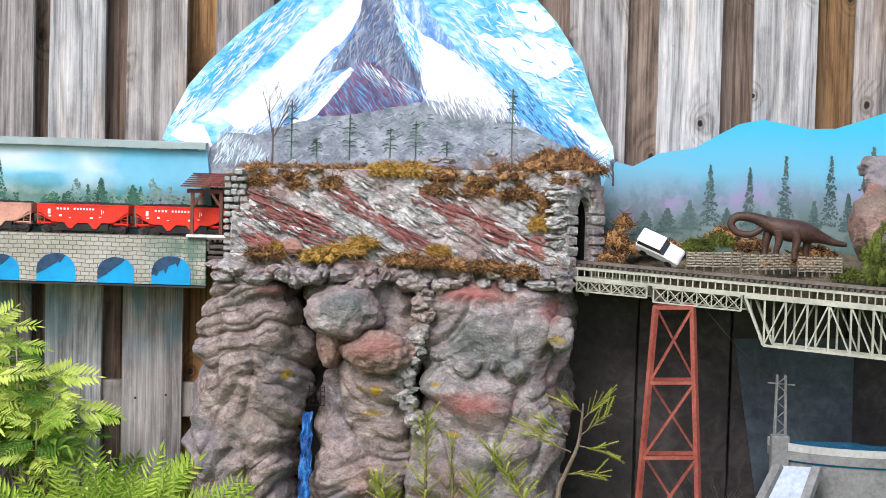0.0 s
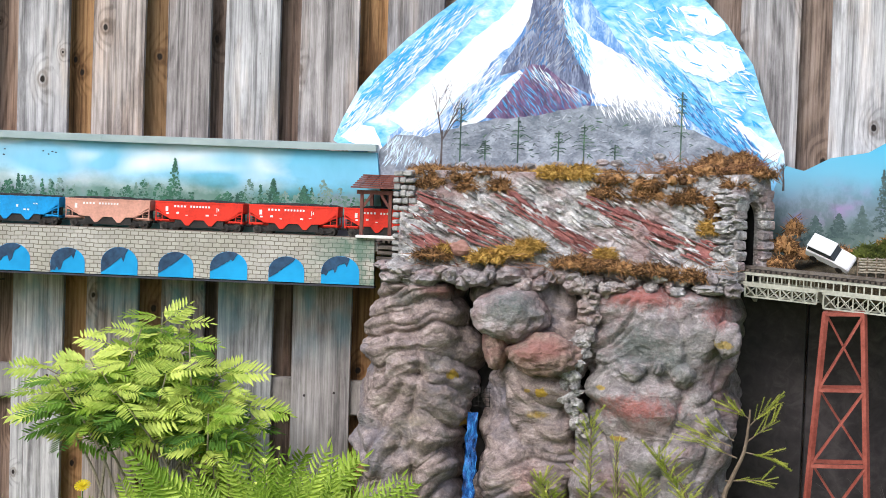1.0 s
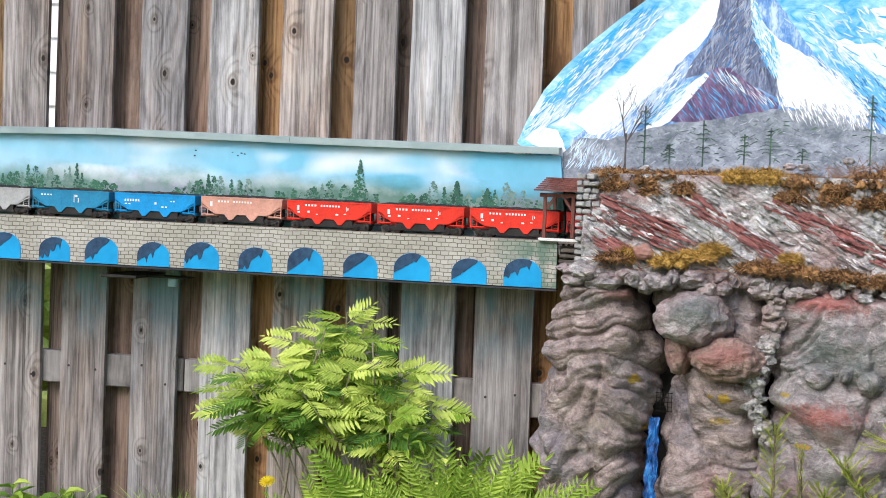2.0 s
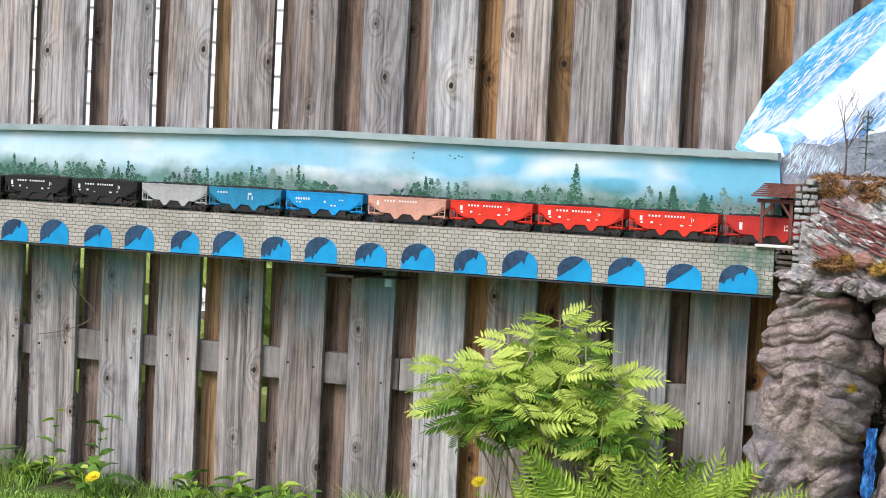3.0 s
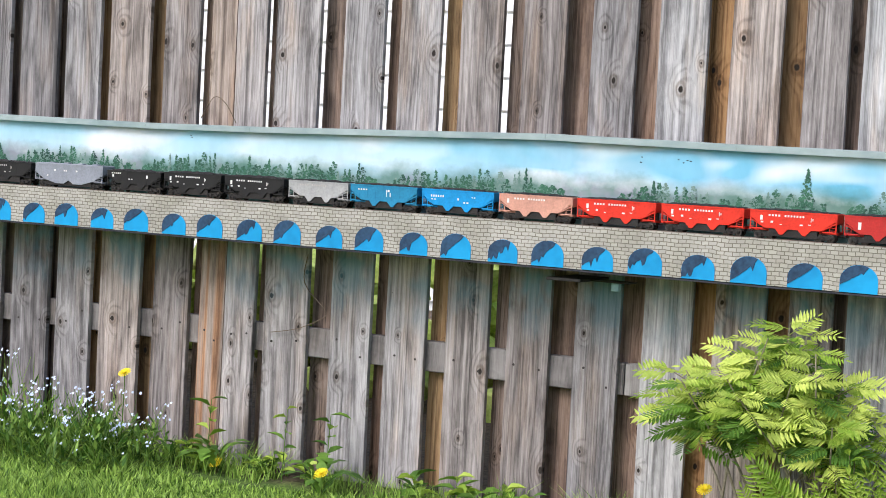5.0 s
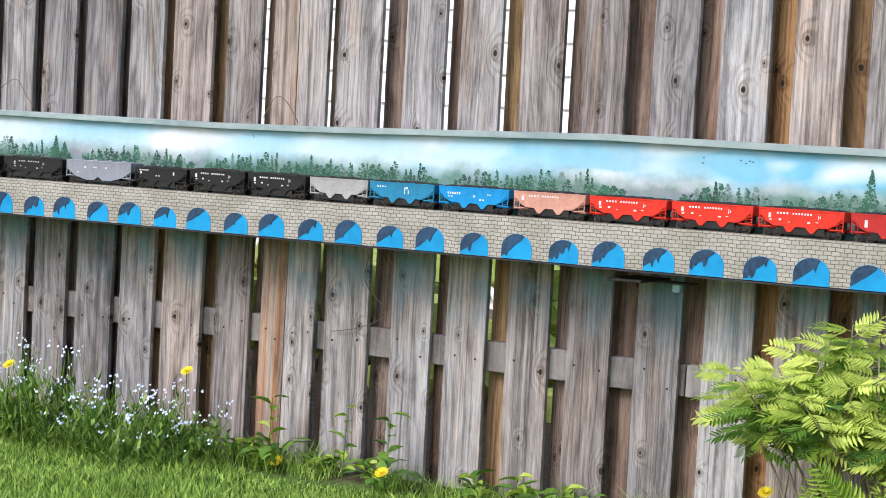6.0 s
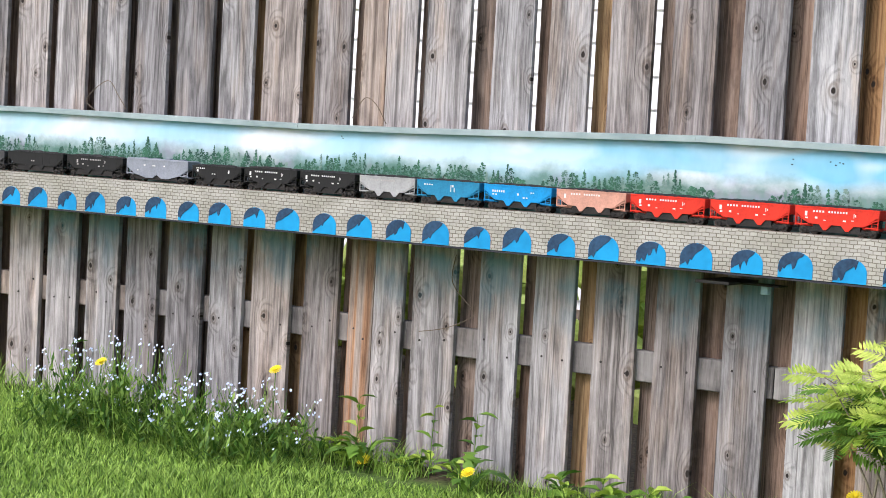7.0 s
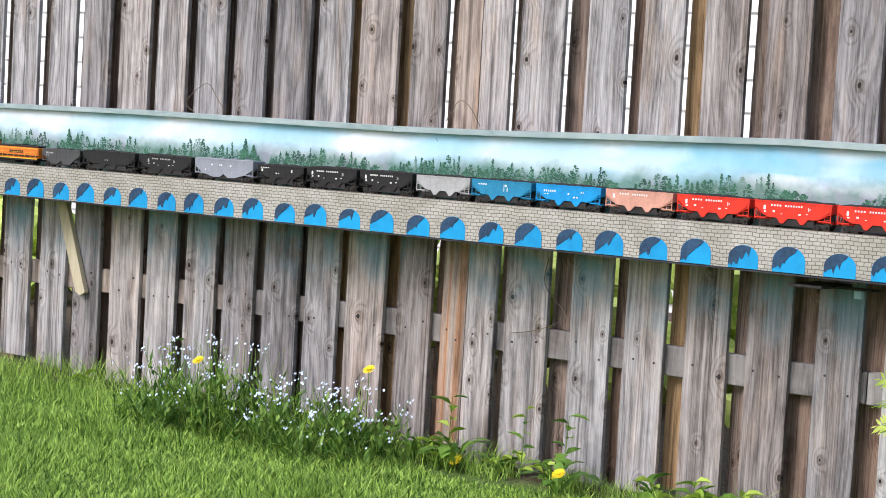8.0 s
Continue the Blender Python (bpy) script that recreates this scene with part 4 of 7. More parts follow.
    S_WHITE, S_BLUE, S_DEEP, S_DARK = (simple("stroke_white", (0.78, 0.82, 0.86), (0.88, 0.90, 0.92), 40, 0.5), simple("stroke_sky_blue", (0.06, 0.36, 0.70), (0.16, 0.50, 0.80), 40, 0.5), simple("stroke_deep_blue", (0.02, 0.10, 0.32), (0.06, 0.20, 0.46), 40, 0.5), simple("stroke_slate", (0.04, 0.045, 0.07), (0.12, 0.12, 0.17), 40, 0.5))
    S_SLATE = simple("stroke_grey_slate", (0.10, 0.115, 0.14), (0.17, 0.19, 0.22), 40, 0.5)
    S_PALE, S_CYAN, S_PLUM, S_MIST = (simple("stroke_pale_blue", (0.42, 0.62, 0.82), (0.62, 0.76, 0.88), 40, 0.5), simple("stroke_cyan", (0.02, 0.34, 0.68), (0.06, 0.44, 0.76), 40, 0.5), simple("stroke_plum", (0.12, 0.06, 0.15), (0.28, 0.14, 0.24), 40, 0.5), simple("stroke_mist", (0.30, 0.33, 0.38), (0.46, 0.50, 0.56), 40, 0.5))
    west = [(-0.384, 1.111), (-0.329, 1.21), (-0.218, 1.332), (-0.107, 1.425), (-0.023, 1.44), (-0.147, 1.298), (-0.272, 1.17), (-0.342, 1.119)]
    west_rim = [(-0.37, 1.14), (-0.329, 1.215), (-0.218, 1.335), (-0.107, 1.43), (-0.06, 1.44), (-0.19, 1.32), (-0.30, 1.20)]
    east = [(0.229, 1.438), (0.493, 1.443), (0.572, 1.369), (0.622, 1.287), (0.66, 1.191), (0.697, 1.102), (0.598, 1.155), (0.485, 1.243), (0.386, 1.296), (0.286, 1.377)]
    strokes("painted_stroke", west, 170, 47, 16, 0.015, 0.0024, 0.0014, (S_BLUE, S_PALE, S_WHITE))
    strokes("painted_stroke", west_rim, 150, 47, 12, 0.014, 0.0026, 0.0015, (S_CYAN,))
    strokes("painted_stroke", east, 90, -30, 30, 0.014, 0.0030, 0.0020, (S_PALE, S_WHITE))
    strokes("painted_stroke", east, 45, -35, 40, 0.015, 0.0028, 0.0020, (S_CYAN,))
    strokes("painted_stroke", [(0.29, 1.42), (0.34, 1.40), (0.46, 1.29), (0.52, 1.25), (0.48, 1.22), (0.38, 1.29)], 110, -42, 16, 0.014, 0.0026, 0.0023, (S_BLUE, S_PALE))
    strokes("painted_stroke", [(0.4, 1.289), (0.456, 1.284), (0.542, 1.202), (0.655, 1.101), (0.684, 1.06), (0.544, 1.119), (0.459, 1.187)], 190, -46, 14, 0.013, 0.0026, 0.0024, (S_BLUE, S_DEEP, S_BLUE))
    strokes("painted_stroke", [(0.165, 1.49), (0.20, 1.40), (0.24, 1.34), (0.25, 1.26), (0.22, 1.28), (0.18, 1.36)], 90, -62, 14, 0.012, 0.0022, 0.0026, (S_BLUE, S_PALE))
    strokes("painted_stroke", [(0.09, 1.415), (0.158, 1.472), (0.192, 1.347), (0.236, 1.279), (0.177, 1.277), (0.093, 1.29), (0.037, 1.288)], 130, 62, 25, 0.009, 0.0014, 0.0025, (S_DEEP, S_DARK, S_MIST))
    strokes("painted_stroke", [(0.093, 1.287), (0.178, 1.247), (0.242, 1.207), (0.235, 1.188), (0.11, 1.164), (0.004, 1.162), (0.054, 1.24)], 100, -52, 14, 0.012, 0.0013, 0.0030, (S_DEEP, S_DARK, S_PLUM, S_BLUE))
    strokes("painted_stroke", [(0.10, 1.287), (0.178, 1.247), (0.242, 1.207), (0.20, 1.205), (0.10, 1.25)], 36, -50, 12, 0.011, 0.0012, 0.0033, (S_PALE, S_WHITE))
    strokes("painted_stroke", [(-0.101, 1.139), (-0.018, 1.231), (0.037, 1.267), (0.01, 1.218), (-0.045, 1.154)], 80, 45, 14, 0.010, 0.0018, 0.0031, (S_BLUE, S_PALE))
    # feathered lower edges of the snow
    strokes("snow_edge", [(-0.245, 1.10), (-0.10, 1.20), (0.0, 1.305), (0.03, 1.29), (-0.06, 1.17), (-0.18, 1.085)], 130, 50, 14, 0.012, 0.0020, 0.0024, (S_WHITE, S_PALE))
    strokes("snow_edge", [(0.24, 1.215), (0.46, 1.20), (0.49, 1.15), (0.40, 1.155), (0.27, 1.175)], 130, -62, 16, 0.012, 0.0020, 0.0040, (S_WHITE, S_MIST))
    strokes("snow_edge", [(0.33, 1.33), (0.45, 1.23), (0.47, 1.19), (0.42, 1.21), (0.31, 1.305)], 70, -45, 12, 0.012, 0.0018, 0.0025, (S_WHITE, S_PALE))
    strokes("painted_stroke", [(-0.269, 1.036), (-0.262, 1.10), (-0.20, 1.10), (-0.12, 1.04)], 90, 65, 20, 0.012, 0.0020, 0.0038, (S_MIST, S_PALE))
    strokes("painted_stroke", [(-0.10, 1.036), (-0.09, 1.10), (-0.016, 1.141), (0.235, 1.181), (0.403, 1.171), (0.587, 1.078), (0.588, 1.051)], 80, 10, 50, 0.008, 0.0022, 0.0038, (S_SLATE, PAINT_HILL, S_MIST, PAINT_FOREST))
    for x, z, h, w in [(-0.077, 1.041, 0.15, 0.024), (0.068, 1.045, 0.115, 0.022), (0.169, 1.054, 0.075, 0.02), (0.232, 1.056, 0.09, 0.028), (0.469, 1.062, 0.17, 0.028), (-0.014, 1.05, 0.05, 0.02), (0.309, 1.058, 0.04, 0.02)]:
        bm = bmesh.new()
        y = PEAK_Y - 0.0045
        box(bm, (x - 0.0018, y - 0.0003, z), (x + 0.0018, y, z + h))
        for i in range(7):
            f = 0.3 + 0.68 * i / 7
            half = w * (1.25 - f) * rng.uniform(0.6, 1.2)
            for s in (-1, 1):
                if rng.random() < 0.3:
                    continue
                for j in range(7):
                    dab(bm, x + s * half * j / 6, z + h * f + 0.003 * math.sin(j * 0.5) + rng.uniform(-0.0012, 0.0012), 0.0028, 0.0014, y - 0.0004, rng)
        part("painted_pine", bm, PAINT_FOREST, board, "dark painted pine")


make_mountain()


# ---- rock work ----
def rock_material(name, base, light, tint, tint_amount=0.55, green=0.3, patches=()):
    """Bedded rock; patches: blotches of paint and lichen as (x, z, half width, half height, colour, amount)."""
    k = Mat(name, 0.9, coord="World")
    big, mid, fine = k.noise(5, (1, 1, 1.4), 4, 0.6, 0.4), k.noise(26, (1, 1, 1.4), 6, 0.68, 0.5), k.noise(150, (1, 1, 1.2), 6, 0.72)
    f = k.math("ADD", k.math("MULTIPLY", mid, 0.68), k.math("MULTIPLY", fine, 0.32))
    col = k.ramp(f, (0.36, tuple(v * 0.4 for v in base)), (0.5, base), (0.65, light))
    t = k.math("MULTIPLY", k.ramp(big, (0.48, 0.0), (0.62, 1.0)), tint_amount)
    col = k.mix(t, col, k.mix(f, tint, tuple(min(1, v * 1.8) for v in tint)))
    g = k.math("MULTIPLY", k.ramp(k.noise(7.5, (1, 1, 1.2), 4, 0.6), (0.54, 0.0), (0.66, 1.0)), green)
    col = k.mix(g, col, (0.12, 0.15, 0.115))
    x, z = k.axis(0), k.axis(2)
    ragged = k.math("MULTIPLY", k.math("SUBTRACT", k.noise(60, detail=6, rough=0.75), 0.5), 2.6)
    for px, pz, hw, hh, paint_col, amount in patches:
        u, w = k.math("DIVIDE", k.math("SUBTRACT", x, px), hw), k.math("DIVIDE", k.math("SUBTRACT", z, pz), hh)
        d = k.math("ADD", k.math("SQRT", k.math("ADD", k.math("MULTIPLY", u, u), k.math("MULTIPLY", w, w))), ragged)
        soft = 0.25 if hw < 0.03 else 0.8
        m = k.math("MULTIPLY", k.ramp(d, (1.0 - soft, 1.0), (1.0, 0.0)), amount)
        col = k.mix(m, col, k.mix(0.65, paint_col, k.mix(1.0, col, tuple(min(1, v * 3) for v in paint_col), "MULTIPLY")))
    h = k.math("ADD", mid, k.math("MULTIPLY", fine, 0.25))
    k.color(col).bump(k.math("ADD", h, k.math("MULTIPLY", k.noise(75, (1, 1, 1.2), 4, 0.6), 0.7)), 1.0, 0.010)
    return k.m


GOLD, CREAM, PINKISH, TEAL_GREY, WHITISH, RUST = (0.62, 0.33, 0.05), (0.45, 0.38, 0.30), (0.36, 0.15, 0.13), (0.16, 0.19, 0.18), (0.50, 0.52, 0.50), (0.26, 0.10, 0.075)
ROCK_BROWN = rock_material("brown_cliff_rock", (0.285, 0.222, 0.20), (0.52, 0.43, 0.39), (0.15, 0.147, 0.175), 0.55, 0.22, [(*q[:4], GOLD, q[4]) for q in [(-0.043, 0.539, 0.014, 0.012, 1), (0.172, 0.508, 0.016, 0.014, 1), (0.162, 0.453, 0.03, 0.012, 0.8), (-0.019, 0.414, 0.006, 0.009, 1), (0.259, 0.413, 0.01, 0.012, 1), (0.14, 0.512, 0.01, 0.006, 0.8)]] + [(*q[:4], CREAM, q[4]) for q in [(-0.123, 0.43, 0.05, 0.02, 0.8), (-0.135, 0.37, 0.05, 0.02, 0.4)]] + [(*q[:4], TEAL_GREY, q[4]) for q in [(-0.155, 0.714, 0.05, 0.035, 0.7), (-0.073, 0.571, 0.05, 0.03, 0.5)]] + [(*q[:4], PINKISH, q[4]) for q in [(-0.076, 0.736, 0.05, 0.02, 0.6), (0.145, 0.3, 0.05, 0.05, 0.3)]])
ROCK_GREY = rock_material("grey_cliff_rock", (0.285, 0.252, 0.245), (0.54, 0.49, 0.475), (0.24, 0.145, 0.137), 0.6, 0.25, [(*q[:4], PINKISH, q[4]) for q in [(0.411, 0.745, 0.13, 0.034, 1), (0.575, 0.71, 0.04, 0.04, 0.9), (0.392, 0.489, 0.12, 0.035, 1), (0.222, 0.45, 0.03, 0.05, 0.3)]] + [(*q[:4], TEAL_GREY, q[4]) for q in [(0.388, 0.626, 0.12, 0.075, 0.9), (0.487, 0.59, 0.06, 0.04, 0.6), (0.097, 0.709, 0.07, 0.045, 0.9)]] + [(*q[:4], WHITISH, q[4]) for q in [(0.421, 0.351, 0.07, 0.035, 0.75), (0.543, 0.67, 0.05, 0.01, 0.4)]] + [(*q[:4], GOLD, q[4]) for q in [(0.589, 0.645, 0.025, 0.01, 0.7), (0.354, 0.415, 0.025, 0.006, 0.9), (0.295, 0.689, 0.012, 0.008, 0.8), (0.312, 0.532, 0.012, 0.006, 0.8)]])
ROCK_RED = rock_material("reddish_cliff_rock", (0.30, 0.20, 0.165), (0.52, 0.37, 0.31), (0.22, 0.09, 0.075), 0.7, 0.5)
ROCK_PALE = rock_material("pale_mortar_rock", (0.36, 0.34, 0.325), (0.80, 0.78, 0.76), (0.26, 0.16, 0.135), 0.5, 0.2)
ROCK_WALL = rock_material("grey_tunnel_wall", (0.40, 0.39, 0.375), (0.82, 0.80, 0.78), (0.22, 0.11, 0.095), 0.6, 0.35)
ROCK_CHIP = simple("whitish_stone_chip", (0.40, 0.39, 0.38), (0.80, 0.79, 0.77), 50, 0.85, 0.6, 0.003, random_tone=True)
SLATE_GREY = simple("grey_slate", (0.15, 0.15, 0.143), (0.44, 0.43, 0.41), 60, 0.85, 0.7, 0.004, random_tone=True)
STRATA_RED = simple("red_slate", (0.10, 0.035, 0.034), (0.42, 0.175, 0.155), 60, 0.85, 0.8, 0.004, random_tone=True)
MOSS_BROWN = simple("brown_dry_moss", (0.075, 0.038, 0.016), (0.46, 0.25, 0.10), 110, 0.95, 0.9, 0.006, island=0.45)
MOSS_GOLD = simple("golden_moss", (0.22, 0.125, 0.02), (0.64, 0.40, 0.10), 110, 0.95, 0.9, 0.006, island=0.4)
MOSS_GREEN = simple("green_moss", (0.04, 0.055, 0.01), (0.17, 0.20, 0.035), 110, 0.95, 0.9, 0.006)
STICK = simple("dry_twig", (0.10, 0.075, 0.05), (0.22, 0.17, 0.12), 80)


def column(bm, profile, depth, seed, beds=1.0, back=-0.04, n_around=120, n_up=240):
    """A rock pillar: profile rows of (height, left, right); its front bulges by depth. Bedded and cracked."""
    off = Vector((seed * 3.7, seed * 1.3, seed * 5.1))
    hs = [p[0] for p in profile]
    z0, z1 = hs[0], hs[-1]
    rows = []
    for j in range(n_up + 1):
        z = z0 + (z1 - z0) * j / n_up
        l, r = float(np.interp(z, hs, [p[1] for p in profile])), float(np.interp(z, hs, [p[2] for p in profile]))
        d = float(np.interp(z, hs, [p[3] if len(p) > 3 else depth for p in profile]))
        cx, hw = (l + r) / 2, (r - l) / 2
        row = []
        for i in range(n_around + 1):
            a = math.pi * i / n_around
            ca, sa = math.cos(a), math.sin(a)
            sx, sy = math.copysign(abs(ca) ** 0.65, ca), sa ** 0.55
            p = Vector((cx - hw * sx, back - d * sy, z))
            q = Vector((p.x * 5.5, p.y * 5.5, p.z * 9)) + off
            warp = noise.noise(q * 0.35) * 1.8
            big = noise.fractal(q * 0.8, 1.0, 2.0, 3)
            fine = noise.fractal(q * 6.0, 0.9, 2.1, 3)
            # rounded beds with sharp creases between them, which run out sideways
            sag = 2.2 * noise.noise(Vector((p.x * 4.5, p.y * 2, p.z * 3.0)) + off) + 0.5 * noise.noise(Vector((p.x * 16, 1, p.z * 9)) + off)
            keep = 0.45 + 0.55 * noise.noise(Vector((p.x * 7, 5, p.z * 6)) + off)
            thick = abs(math.sin(math.pi * (p.z * 13 + sag))) ** 0.5
            thin = abs(math.sin(math.pi * (p.z * 34 + sag * 2.2))) ** 0.6
            crack = 1 - min(1.0, abs(noise.noise(Vector((p.x * 6, p.y * 4, p.z * 3.5)) + off + Vector((9, 4, 2)))) * 14)
            push = 0.036 * big + 0.020 * noise.noise(q * 1.9 + Vector((3, 8, 1))) + beds * (0.022 * (thick - 0.7) + 0.016 * keep * (thin - 0.7)) + 0.0022 * fine - 0.016 * crack
            nrm = Vector((-sx * 0.8, -sy, 0.0))
            row.append(bm.verts.new(p + nrm * push + Vector((0, 0, 0.003 * fine))))
        rows.append(row)
    for j in range(n_up):
        for i in range(n_around):
            bm.faces.new((rows[j][i], rows[j][i + 1], rows[j + 1][i + 1], rows[j + 1][i]))
    top = bm.verts.new((sum(v.co.x for v in rows[-1]) / len(rows[-1]), back - depth * 0.4, z1 + 0.01))
    for i in range(n_around):
        bm.faces.new((rows[-1][i], rows[-1][i + 1], top))
    return bm


def make_cliff():
    cliff = thing("rock_cliff", "sculpted brown and grey rock cliff below the tunnel", "rock cliff")
    left = [(0.0, -0.30, -0.045), (0.12, -0.285, -0.045), (0.22, -0.283, -0.042), (0.36, -0.287, -0.028), (0.46, -0.290, -0.012), (0.55, -0.268, -0.006), (0.62, -0.262, -0.008), (0.69, -0.25, -0.02), (0.745, -0.222, -0.03), (0.775, -0.19, -0.06, 0.2)]
    part("left_pillar", column(bmesh.new(), left, 0.29, 1.0), ROCK_BROWN, cliff, "dark brown bedded pillar", True)
    mid = [(0.0, 0.02, 0.27), (0.2, 0.0, 0.26), (0.34, 0.016, 0.25), (0.46, 0.026, 0.27), (0.54, 0.048, 0.28), (0.6, 0.05, 0.29, 0.25), (0.70, 0.0, 0.29, 0.25), (0.78, -0.05, 0.29, 0.23)]
    part("middle_pillar", column(bmesh.new(), mid, 0.27, 2.0, 0.6), ROCK_BROWN, cliff, "brown bedded pillar with yellow lichen", True)
    right = [(0.0, 0.22, 0.63), (0.2, 0.22, 0.625), (0.35, 0.24, 0.62), (0.48, 0.26, 0.625), (0.56, 0.26, 0.63), (0.64, 0.25, 0.645), (0.70, 0.255, 0.635), (0.745, 0.275, 0.61), (0.775, 0.30, 0.59, 0.22)]
    part("right_pillar", column(bmesh.new(), right, 0.31, 3.0, 0.55), ROCK_GREY, cliff, "grey and red cracked pillar", True)
    # near-black box: the deep shade between the pillars, put in as colour
    part("backing", box(bmesh.new(), (-0.20, -0.12, 0.0), (0.60, -0.03, 0.76)), simple("pillar_gap_shade", (0.012, 0.011, 0.010), (0.03, 0.027, 0.025)), cliff, "near-black box standing in for the shade between the pillars")
    bm = bmesh.new()
    blob(bm, (0.095, -0.315, 0.688), (0.092, 0.07, 0.066), 5, 0.2, 1.3, 1.2)
    part("boulder", bm, ROCK_GREY, cliff, "rounded grey-green boulder", True)
    bm = bmesh.new()
    blob(bm, (0.178, -0.325, 0.60), (0.085, 0.06, 0.052), 5, 0.18, 1.3, 2.6)
    part("boulder", bm, ROCK_RED, cliff, "reddish boulder", True)
    bm = bmesh.new()
    blob(bm, (0.06, -0.29, 0.615), (0.032, 0.05, 0.06), 4, 0.2, 1.3, 3.6)
    part("boulder", bm, ROCK_RED, cliff, "reddish boulder", True)
    for x, z, sx, sz, seed in ((0.385, 0.575, 0.032, 0.022, 5.0), (0.50, 0.57, 0.03, 0.028, 6.0), (0.445, 0.585, 0.014, 0.018, 7.0), (0.60, 0.655, 0.03, 0.045, 8.0)):
        bm = bmesh.new()
        blob(bm, (x, -0.35, z), (sx, 0.03, sz), 4, 0.25, 1.4, seed)
        part("knob", bm, ROCK_GREY, cliff, "", True)
    # pale mortar seam down the middle
    bm = bmesh.new()
    rng = random.Random(3)
    for i in range(110):
        f = i / 109
        blob(bm, (0.258 + 0.02 * math.sin(f * 7) + rng.uniform(-0.02, 0.02), -0.325 + rng.uniform(-0.012, 0.014) + 0.02 * f, 0.775 - f * 0.36), (rng.uniform(0.006, 0.017), 0.012, rng.uniform(0.006, 0.014)), 2, 0.5, 2.0, i)
    part("mortar_seam", bm, ROCK_PALE, cliff, "pale grey mortar seam")
    # rubble courses under the tunnel block
    for i in range(40):
        f = i / 39
        x = -0.20 + 0.80 * f + rng.uniform(-0.01, 0.01)
        bm = bmesh.new()
        blob(bm, (x, -0.27 + rng.uniform(-0.03, 0.01), 0.772 + rng.uniform(-0.016, 0.02)), (rng.uniform(0.018, 0.042), 0.05, rng.uniform(0.012, 0.024)), 3, 0.3, 1.5, i + 20)
        part("rubble_stone", bm, ROCK_PALE if rng.random() < 0.5 else ROCK_GREY, cliff)
    for i in range(9):
        bm = bmesh.new()
        blob(bm, (-0.215 + 0.011 * i, -0.26 + rng.uniform(-0.02, 0.02), 0.79 - 0.004 * i), (0.03, 0.04, 0.012), 3, 0.3, 1.5, i + 70)
        part("rubble_stone", bm, ROCK_GREY, cliff)
    # blue painted fall in the cleft
    bm = bmesh.new()
    n = 40
    g = []
    for j in range(n + 1):
        z = 0.02 + 0.43 * j / n
        xx = 0.010 - 0.012 * (1 - j / n) + 0.006 * noise.noise(Vector((2, 7, z * 22)))
        g.append([bm.verts.new((xx + (i / 6 - 0.5) * (0.032 - 0.006 * j / n + 0.014 * noise.noise(Vector((4, 1, z * 40)))), -0.285 - 0.02 * noise.noise(Vector((i * 1.7, 3, z * 60))) - 0.02 * (1 - j / n), z)) for i in range(7)])
    for j in range(n):
        for i in range(6):
            bm.faces.new((g[j][i], g[j][i + 1], g[j + 1][i + 1], g[j + 1][i]))
    part("painted_waterfall", bm, painted("waterfall_blue", (0.003, 0.012, 0.05), (0.010, 0.09, 0.32), (0.06, 0.30, 0.62), 90, (1.6, 1, 0.7)), cliff, "blue painted waterfall", True)
    bm = bmesh.new()
    for i in range(5):
        bar(bm, (0.004 + i * 0.009, -0.22, 0.455), (0.004 + i * 0.009, -0.22, 0.505), 0.0009, n=5)
        bar(bm, (0.0, -0.22, 0.457 + i * 0.011), (0.042, -0.22, 0.457 + i * 0.011), 0.0009, n=5)
    part("wire_grate", bm, BLACK_METAL, cliff, "small black wire grate")
    return cliff


make_cliff()


def moss_patch(name, label, material, spots, seed, n_strands=700):
    """A ragged mat of moss: small clumps and loose strands on given (x, y, z, rx, ry, rz) pads."""
    rng = random.Random(seed)
    t = bmesh.new()
    bmesh.ops.create_icosphere(t, subdivisions=2, radius=1.0)
    t.verts.ensure_lookup_table()
    ball, tris = [v.co.copy() for v in t.verts], [[v.index for v in f.verts] for f in t.faces]
    t.free()
    vs, fs = [], []
    for x, y, z, rx, ry, rz in spots:
        for i in range(40):
            a, r = rng.uniform(0, 6.28), math.sqrt(rng.random())
            o = Vector((x + rx * r * math.cos(a), y + ry * r * math.sin(a), z + rz * (1 - r * r) * rng.uniform(0, 0.8)))
            off = Vector((rng.random(), rng.random(), rng.random())) * 40
            n = len(vs)
            for q in ball:
                d = 1 + 0.9 * noise.noise(q * 2.6 + off) + 0.3 * noise.noise(q * 7 + off)
                vs.append((o.x + q.x * d * rx * 0.2, o.y + q.y * d * ry * 0.22, o.z + q.z * d * rz * 0.38))
            fs += [[n + k for k in f] for f in tris]
        for i in range(n_strands // len(spots)):
            a, r = rng.uniform(0, 6.28), math.sqrt(rng.random()) * 1.08
            q = Vector((x + rx * r * math.cos(a), y + ry * r * math.sin(a), z + rz * (1.1 - r * r) * rng.uniform(0.3, 1.1)))
            d = Vector((rng.uniform(-1, 1), rng.uniform(-1, 0.3), rng.uniform(-0.9, 0.7))).normalized() * rng.uniform(0.006, 0.026)
            s = d.cross(Vector((rng.uniform(-1, 1), rng.uniform(-1, 1), rng.uniform(-1, 1)))).normalized() * 0.0009
            m = q + d * 0.5 + Vector((0, 0, rng.uniform(-0.005, 0.003)))
            n = len(vs)
            vs += [q - s, q + s, m + s, q + d, m - s]
            fs.append([n, n + 1, n + 2, n + 3, n + 4])
    me = bpy.data.meshes.new(name)
    me.from_pydata([tuple(v) for v in vs], [], fs)
    me.materials.append(material)
    ob = new(name, me)
    return tagged(ob, label, "moss", kind="stuff")


